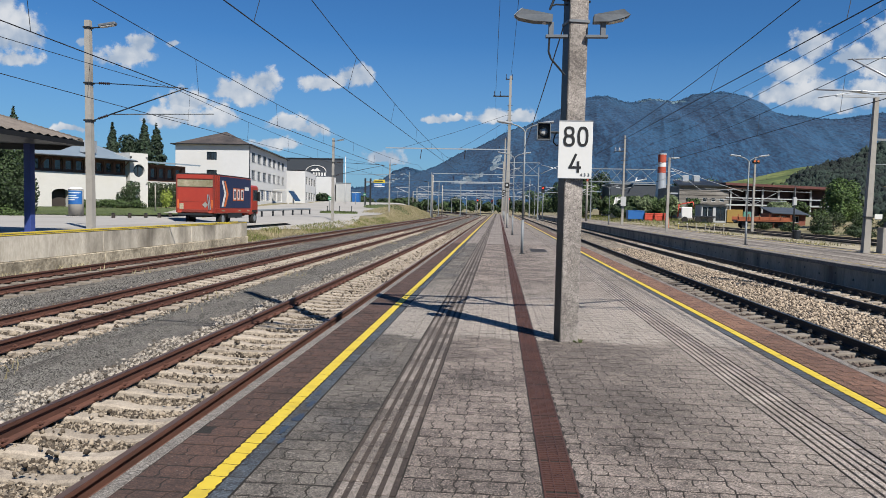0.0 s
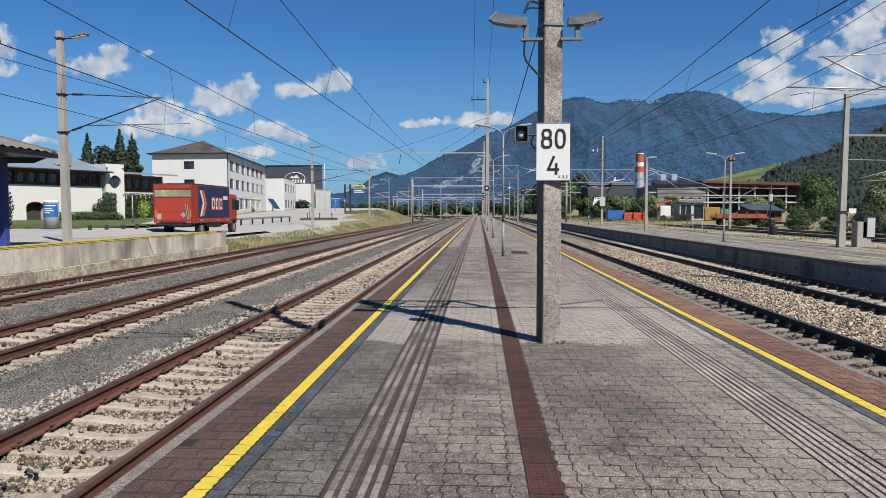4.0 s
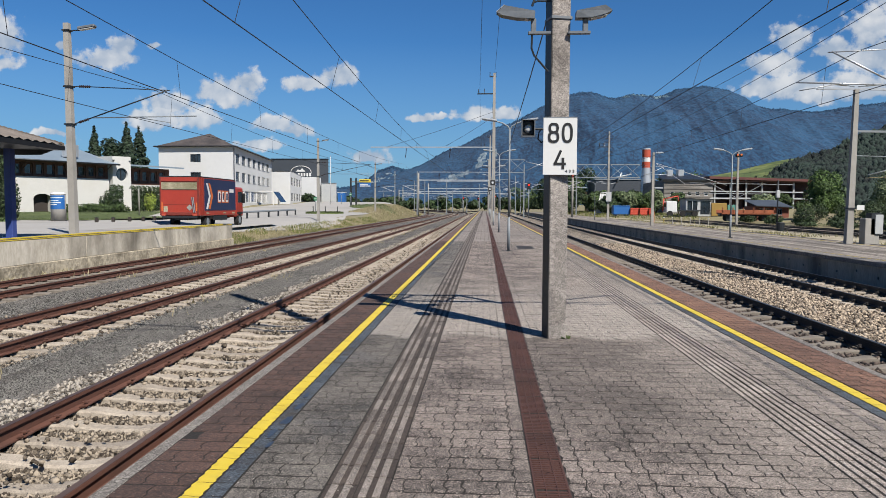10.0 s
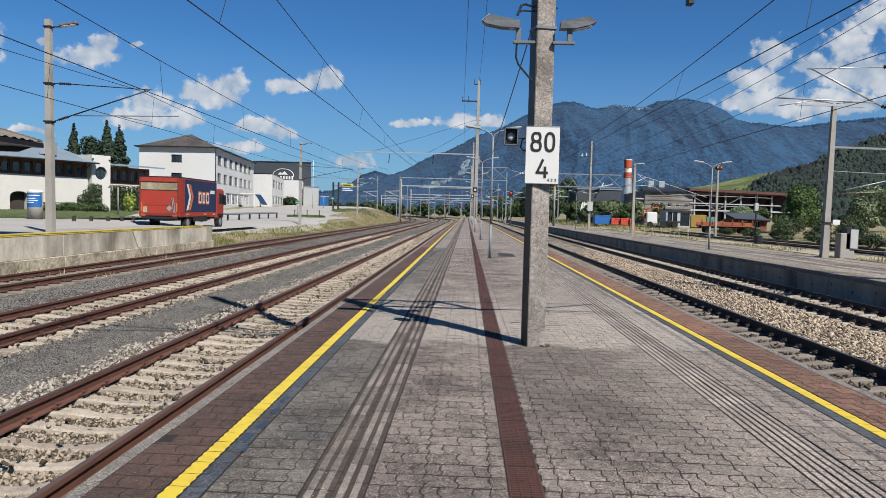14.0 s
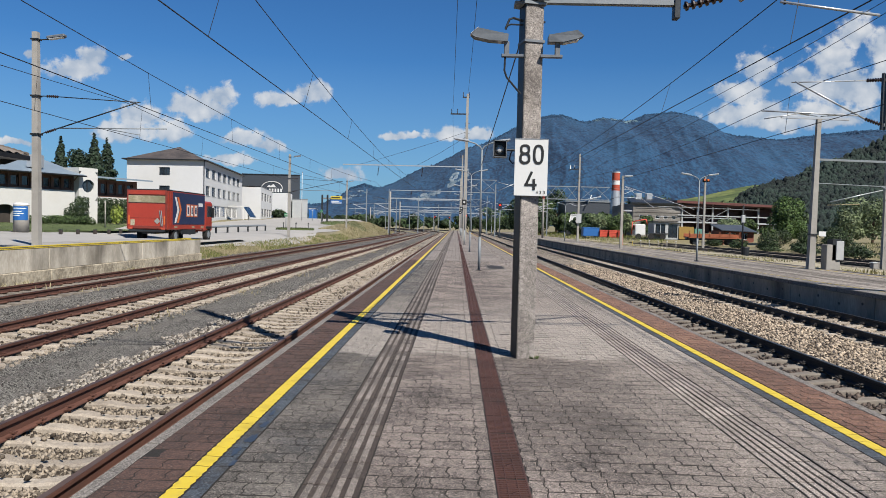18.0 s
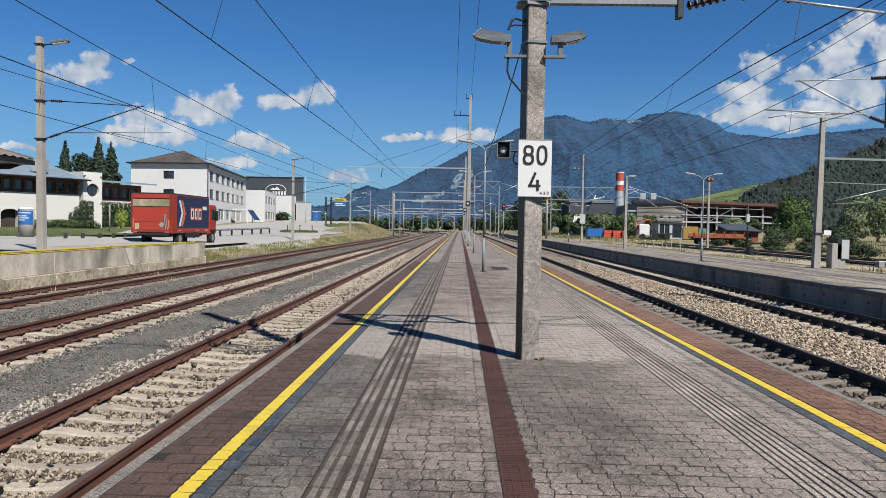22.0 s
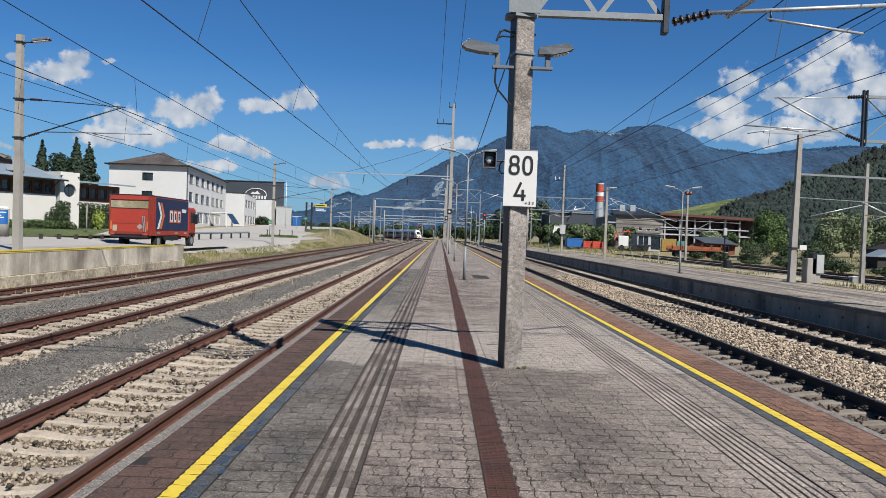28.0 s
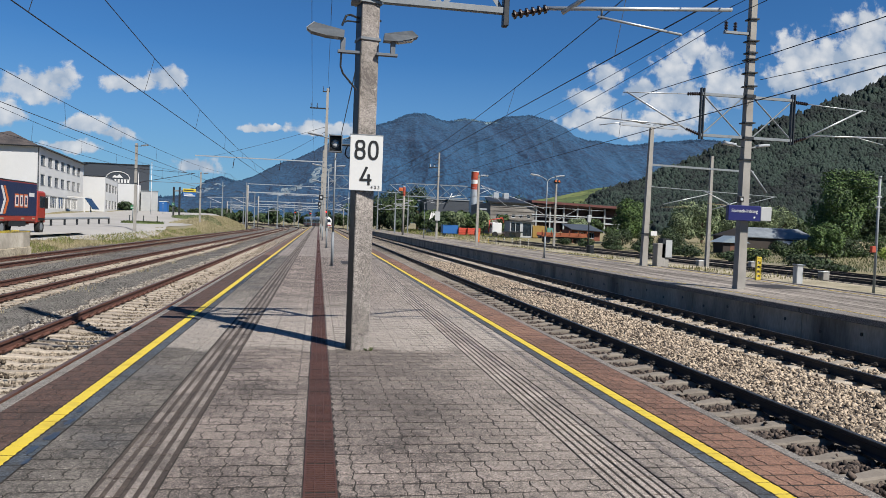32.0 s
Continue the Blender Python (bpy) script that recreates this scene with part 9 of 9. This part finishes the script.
def build_right_green():
    tree(48.9, 108, 7.2, 2.9, "round dense green maple beside the hall", LEAF_B, 0.08, 6500, 0.17, 1)
    tree(62.2, 77, 10.4, 4.2, "large dense green tree beside the barn", LEAF_B, 0.06, 15000, 0.16, 2)
    tree(51.8, 66, 3.9, 2.1, "small broad tree with yellowish leaves beside the big tree", LEAF_B, 0.06, 5000, 0.13, 3)
    tree(69.0, 77, 8.0, 5.0, "dark green tree at the edge of the wood", LEAF_D, 0.06, 6000, 0.2, 4)
    for i, (x, y, h, w) in enumerate(((51.6, 96, 6.2, 2.7), (55.4, 97, 6.5, 3.0), (62.0, 99, 5.6, 2.6), (66.4, 100, 6.1, 3.0), (70.6, 101, 6.4, 3.2))):
        tree(x, y, h, w, "silvery green willow beyond the yard", LEAF_S, 0.05, 3600, 0.17, 20 + i, group="willows")
    for i, (x, y, h, w) in enumerate(((40.5, 84, 2.9, 2.4), (42.3, 82, 3.1, 2.6), (44.2, 83, 2.7, 2.4), (46, 88, 2.8, 2.6), (38.6, 90, 2.4, 2.2), (45.0, 101, 2.4, 3.0), (42.4, 99, 3.0, 2.2), (48.0, 100, 2.2, 2.0),
                                      (50.5, 72, 1.5, 2.0), (52.5, 71, 1.7, 2.4), (55, 70.5, 1.8, 2.6), (57.5, 70, 2.2, 2.6), (60, 69, 2.6, 3.0), (63, 68, 3.0, 3.2), (66, 67, 3.4, 3.4))):
        bush(x, y, h, w, "leafy green garden shrub beyond the yard tracks", LEAF_D if i % 3 else LEAF, 1500, 0.11, 60 + i, group="garden shrubs")
    for i in range(20):
        y = 46 + i * 3.4
        x = 37.0 + 1.1 * ((i * 7) % 3) + max(0, y - 70) * 0.03
        bush(x, y, 0.6 + 0.25 * ((i * 5) % 4), 2.3, "rough green shrub along the edge of the yard", (LEAF_D, LEAF, LEAF_S)[(i * 3) % 3], 650, 0.13, 400 + i, name="shrub", group="shrubs along the yard")
    for i in range(12):
        x = 41.5 + i * 1.9
        bush(x, 66 + (i % 3) * 0.7, 0.9 + 0.35 * (i % 2), 1.7, "low hedge and flowers behind the yard", LEAF_Y if i % 4 == 1 else LEAF, 300, 0.14, 90 + i, name="hedge", group="garden hedge")
    for i, (x, y, h, w) in enumerate(((17.5, 205, 10.5, 5.0), (23, 200, 11.5, 5.5), (29, 210, 12.5, 5.5), (21, 180, 6.0, 4.0), (27, 175, 5.5, 4.0), (33, 180, 5.5, 4.5), (26, 152, 4.2, 3.4), (30, 150, 4.8, 3.4), (24, 230, 13, 6), (36, 215, 8, 5),
                                      (14, 250, 9, 6), (52, 205, 10, 7), (60, 210, 9, 7), (55, 190, 9, 5))):
        tree(x, y, h, w, "green deciduous tree beyond the platform end", (LEAF_D, LEAF, LEAF_D)[i % 3], 0.06, 3000, 0.34, 130 + i, group="trees beyond the platform")
    for i, (x, y, h, w) in enumerate(((27.5, 141, 4.6, 2.2), (30.2, 139, 4.2, 2.4), (33.4, 143, 5.0, 2.2), (36.8, 140, 4.4, 1.8), (49.5, 131, 3.4, 2.4), (52.5, 132, 3.0, 2.2))):
        tree(x, y, h, w, "leafy green tree standing in the works yard", LEAF if i % 2 else LEAF_S, 0.05, 2600, 0.2, 320 + i, group="trees in the works yard")
    for i in range(34):
        x = -150 + i * 9.0
        y = 430 + 25 * math.sin(i * 2.1)
        tree(x, y, 6 + 3.2 * ((i * 37) % 10) / 10, 6, "dark tree in the belt of woodland across the valley", LEAF_D, 0.02, 700, 1.1, 170 + i, group="woodland belt")
    for i in range(22):
        x, y = 75 + i * 12, 330 + 40 * math.sin(i * 1.3)
        tree(x, y, 10 + 4 * ((i * 53) % 10) / 10, 8, "dark tree at the foot of the hills", LEAF_D if i % 2 else LEAF, 0.02, 700, 1.1, 220 + i, group="trees at the hill foot")
    for i, (x, y, h, w) in enumerate(((-24.5, 215, 2.6, 4), (-31, 232, 2.8, 6), (-40, 260, 3.6, 6), (-50, 270, 4.4, 7), (-62, 262, 5, 8), (-75, 275, 6, 10),
                                      (-66, 300, 7, 10), (-90, 290, 8, 12))):
        bush(x, y, h, w, "dark green thicket beside the curving tracks", LEAF_D, 900, 0.5, 260 + i, name="thicket", group="thickets")

    def strip_(r, n):
        x = 17.1 + np.abs(r.normal(0, 2.4, n))
        y = 14 + 100 * r.random(n) ** 1.2
        k = (np.sin(y * 1.1) + np.sin(y * 0.37 + 2)) > 0.5
        return x[k], y[k], np.full(k.sum(), -0.26)
    grass("weeds", "tufts of green and dry weeds behind the platform", strip_, 20000, 0.05, 0.30, WEED, 12)

    def back(r, n):
        x = r.uniform(39.6, 75, n)
        y = 40 + 55 * r.random(n)
        return x, y, np.array([terrain(a, c) for a, c in zip(x, y)])
    grass("meadow_grass", "rough green grass beyond the yard tracks", back, 22000, 0.10, 0.3, GRASS_G, 13)

    def mid(r, n):
        x, y = r.uniform(12, 36, n), r.uniform(118, 220, n)
        return x, y, np.array([terrain(a, c) for a, c in zip(x, y)])
    grass("verge_grass", "yellow-green grass beyond the platform", mid, 9000, 0.2, 0.55, GRASS_V, 14)


# ---------- far overhead equipment ----------
def build_far_masts():
    r = np.random.default_rng(21)
    spots = [(-15.5, 165), (-10.4, 196), (-17.5, 210), (-6, 240), (-24, 245), (-12, 268), (8.0, 150), (8.2, 196), (14.5, 135), (14.5, 176), (20, 160), (-30, 262), (-19, 292), (-2, 262), (6, 285), (-34, 300), (-10, 318), (-45, 320),
             (-26, 330), (12, 245), (19, 225), (-22, 176)]
    for i, (x, y) in enumerate(spots):
        h = float(r.uniform(7.5, 11))
        t = thing("catenary_mast", "distant pale catenary mast over the station throat", "mast", "distant masts", m=(x, y, -0.7))
        part("pole", tapered(h, 0.14, 0.09), STEEL, t)
        s = 1 if r.random() < 0.5 else -1
        bar("stay_tube", (0, 0, 5.6), (s * 3.2, 0, 6.9), 0.06, ALU, t, 6)
        bar("top_tube", (0, 0, 7.0), (s * 3.4, 0, 6.8), 0.05, ALU, t, 6)
        bar("registration_tube", (0, 0, 5.9), (s * 4.2, 0, 5.8), 0.05, ALU, t, 6)
    for y, x0, x1, z in ((152, -14, 1, 6.9), (204, -16, 2, 6.4), (236, -22, 1, 6.2), (285, -34, 10, 6.4)):
        t = thing("cross_span", "long pale cross beam spanning the tracks", "gantry", "cross spans", m=(0, y, 0))
        part("beam", B().box(x0, x1, -0.1, 0.1, z, z + 0.22), ALU, t)
        for x in (x0, x1):
            bar("leg", (x, 0, -0.7), (x, 0, z + 1.5), 0.16, CONC_L, t, 8)
    for x, y, z in ((1.6, 120, 3.2), (-2.2, 232, 4.0), (-7, 236, 4.2), (7.8, 130, 5.4)):
        t = thing("light_signal", "red-lit railway light signal on a post", "signal", "light signals", m=(x, y, -0.5))
        bar("pipe", (0, 0, 0), (0, 0, z), 0.09, STEEL, t)
        part("housing", B().box(-0.3, 0.3, -0.1, 0.1, z - 0.3, z + 0.9, 0.05), BLACK, t)
        part("lamp", B().cyl((0, -0.1, z + 0.5), (0, -0.16, z + 0.5), 0.14, 0.14, 10), RED_GLOW, t, "glowing red lamp")
    for y, x in ((43.9, 0.45), (60.5, 0.4), (78, 0.4)):
        g = thing("departure_signal", "small black signal box on the platform post", "signal", "small signals", m=(x, y - 0.1, 3.0))
        part("housing", B().box(-0.14, 0.14, -0.08, 0.08, -0.16, 0.16, 0.03), BLACK, g)
        part("lens", B().cyl((0, -0.085, 0), (0, -0.11, 0), 0.07, 0.07, 10), LAMP_GLASS, g)
        part("stem", B().cyl((0.14, 0, 0), (0.42, 0, 0), 0.02, 0.02, 6), STEEL_D, g)
    # orange beacon on a post with red band near the far platform
    t = thing("beacon_post", "post with red band and orange beacon lamps", "signal", m=(12.9, 108, 0))
    bar("pipe", (0, 0, 0), (0, 0, 7.4), 0.16, CONC_L, t)
    part("red_band", B().cyl((0, 0, 5.9), (0, 0, 7.2), 0.2, 0.2, 12), CHIMRED, t)
    part("lamp_box", B().box(-0.8, -0.2, -0.15, 0.15, 6.6, 7.1, 0.05), ORANGE, t)


RED_GLOW = glow_mat("red_signal_glow", "ff2a14", 1.3)


# ---------- train ----------
TRAIN = []
TR_RED = mat("train_red", "a3222a", "b42d33", rough=0.4, big=0.5, fine=8, local=True, coat=0.3)
TR_SILVER = mat("train_silver_roof", "8fa0b4", "a3b3c5", rough=0.35, metal=0.3, big=0.5, fine=8, local=True)
TR_DARK = mat("train_dark_glass", "1c222b", "2a313b", rough=0.15, big=0.5, fine=8, local=True)


def build_train():
    ln, w = 18.4, 1.42
    for i in range(2):
        t = thing("train_car", "silver and red railcar with a dark window band", "train", "cars of the arriving train")
        prof = [(-w, 0.55), (-w, 2.9), (-w * 0.9, 3.4), (-w * 0.55, 3.75), (w * 0.55, 3.75), (w * 0.9, 3.4), (w, 2.9), (w, 0.55)]
        part("body", B().prism(prof, (0, -ln / 2, 0), (0, ln / 2, 0)), TR_SILVER, t)
        for s in (-1, 1):
            part("window_band", B().box(s * w - 0.02, s * w + 0.02, -ln / 2 + 0.4, ln / 2 - 0.4, 1.75, 2.75, 0.01), TR_DARK, t)
            part("lower_band", B().box(s * w - 0.02, s * w + 0.025, -ln / 2 + 0.1, ln / 2 - 0.1, 0.5, 1.45, 0.01), TR_RED, t)
            for y in (-4.5, 4.5):
                part("door", B().box(s * w - 0.02, s * w + 0.035, y - 0.65, y + 0.65, 0.55, 2.8, 0.01), ALU, t)
        part("underframe", B().box(-1.1, 1.1, -ln / 2 + 0.5, ln / 2 - 0.5, 0.18, 0.6), STEEL_D, t)
        for k in range(5):
            y = -6.4 + k * 3.2
            part("roof_unit", B().box(-0.7, 0.7, y - 1.1, y + 1.1, 3.72, 4.05, 0.06), STEEL, t)
        for y in (-6.2, -4.0, 4.0, 6.2):
            part("wheelset", B().cyl((-0.8, y, 0.43), (0.8, y, 0.43), 0.43, 0.43, 14), STEEL_D, t)
        if i == 0:
            b = B()
            y0, y1 = ln / 2, ln / 2 + 2.3
            b.add([(-w, y0, 0.5), (w, y0, 0.5), (w, y0, 2.9), (w * 0.55, y0, 3.75), (-w * 0.55, y0, 3.75), (-w, y0, 2.9),
                   (-w * 0.7, y1, 0.5), (w * 0.7, y1, 0.5), (w * 0.72, y1 - 0.25, 1.7), (-w * 0.72, y1 - 0.25, 1.7), (w * 0.6, y1 - 1.5, 3.2), (-w * 0.6, y1 - 1.5, 3.2)],
                  [(6, 7, 8, 9), (9, 8, 10, 11), (11, 10, 3, 4), (0, 1, 7, 6), (1, 2, 10, 8, 7), (2, 3, 10), (0, 6, 9, 11, 5), (5, 11, 4)])
            part("nose", b, WHITE_P, t, "white sloping nose")
            part("windscreen", B().plate([(-0.86, y1 - 0.42, 1.9), (0.86, y1 - 0.42, 1.9), (0.78, y1 - 1.32, 2.98), (-0.78, y1 - 1.32, 2.98)][::-1], -0.05), TR_DARK, t)
            part("red_mask", B().box(-0.95, 0.95, y1 - 0.02, y1 + 0.06, 0.75, 1.15, 0.03), TR_RED, t)
            part("skirt", B().box(-0.98, 0.98, y1 - 0.4, y1 + 0.02, 0.15, 0.52, 0.05), STEEL_D, t)
            for s in (-1, 1):
                part("headlight", B().cyl((s * 0.7, y1, 1.35), (s * 0.7, y1 + 0.06, 1.35), 0.12, 0.12, 10), LAMP_GLOW, t, "lit headlight")
            part("headlight", B().cyl((0, y1 - 1.42, 3.12), (0, y1 - 1.3, 3.16), 0.1, 0.1, 10), LAMP_GLOW, t, "lit headlight")
        TRAIN.append((t, ln * (i + 0.5) + i * 0.7 + 2.3))


LAMP_GLOW = glow_mat("headlight_glow", "fff3d8", 6.0)


def motions():
    """The arriving train follows its curving track towards the station."""
    for t, back in TRAIN:
        rows = []
        for k in range(17):
            sec = 2.0 * k
            p, h = along(*TRACKS["track_4"], 259.0 + (32.0 - sec) * 14.0 + back)
            rows.append((sec, Matrix.Translation((p.x, p.y, RAIL_Z)) @ Matrix.Rotation(h + math.pi, 4, "Z")))
        walk(t, rows)


build_ground()
build_distance()
build_ballast()
build_left()
build_islands()
build_right_platform()
build_main_mast()
build_signs()
build_masts()
build_wires()
build_canopy()
build_house()
build_office()
build_lorry()
build_left_small()
build_left_green()
build_yard()
build_right_green()
build_far_masts()
build_train()
for nm, lab, rl, tp, sl, n, s1 in (("track_1", "railway track with rust-brown rails on pale concrete sleepers", RAIL_RUST, RAIL_TOP, SLEEPER, 130, 420),
                                   ("track_2", "railway track with rust-brown rails on pale concrete sleepers", RAIL_RUST, RAIL_TOP, SLEEPER, 130, 420),
                                   ("track_3", "little-used rusty siding along the loading ramp", RAIL_RUST, RAIL_TOP, SLEEPER_DARK, 90, 420),
                                   ("track_4", "railway track with dark rails beside the island platform", RAIL_DARK, RAIL_TOP_DARK, SLEEPER_DARK, 110, 780),
                                   ("track_5", "railway track with dark rails beside the far platform", RAIL_DARK, RAIL_TOP_DARK, SLEEPER, 110, 420)):
    build_track(nm, lab, rl, tp, sl, -20, s1, n)
build_platform()
build_stones()
motions()
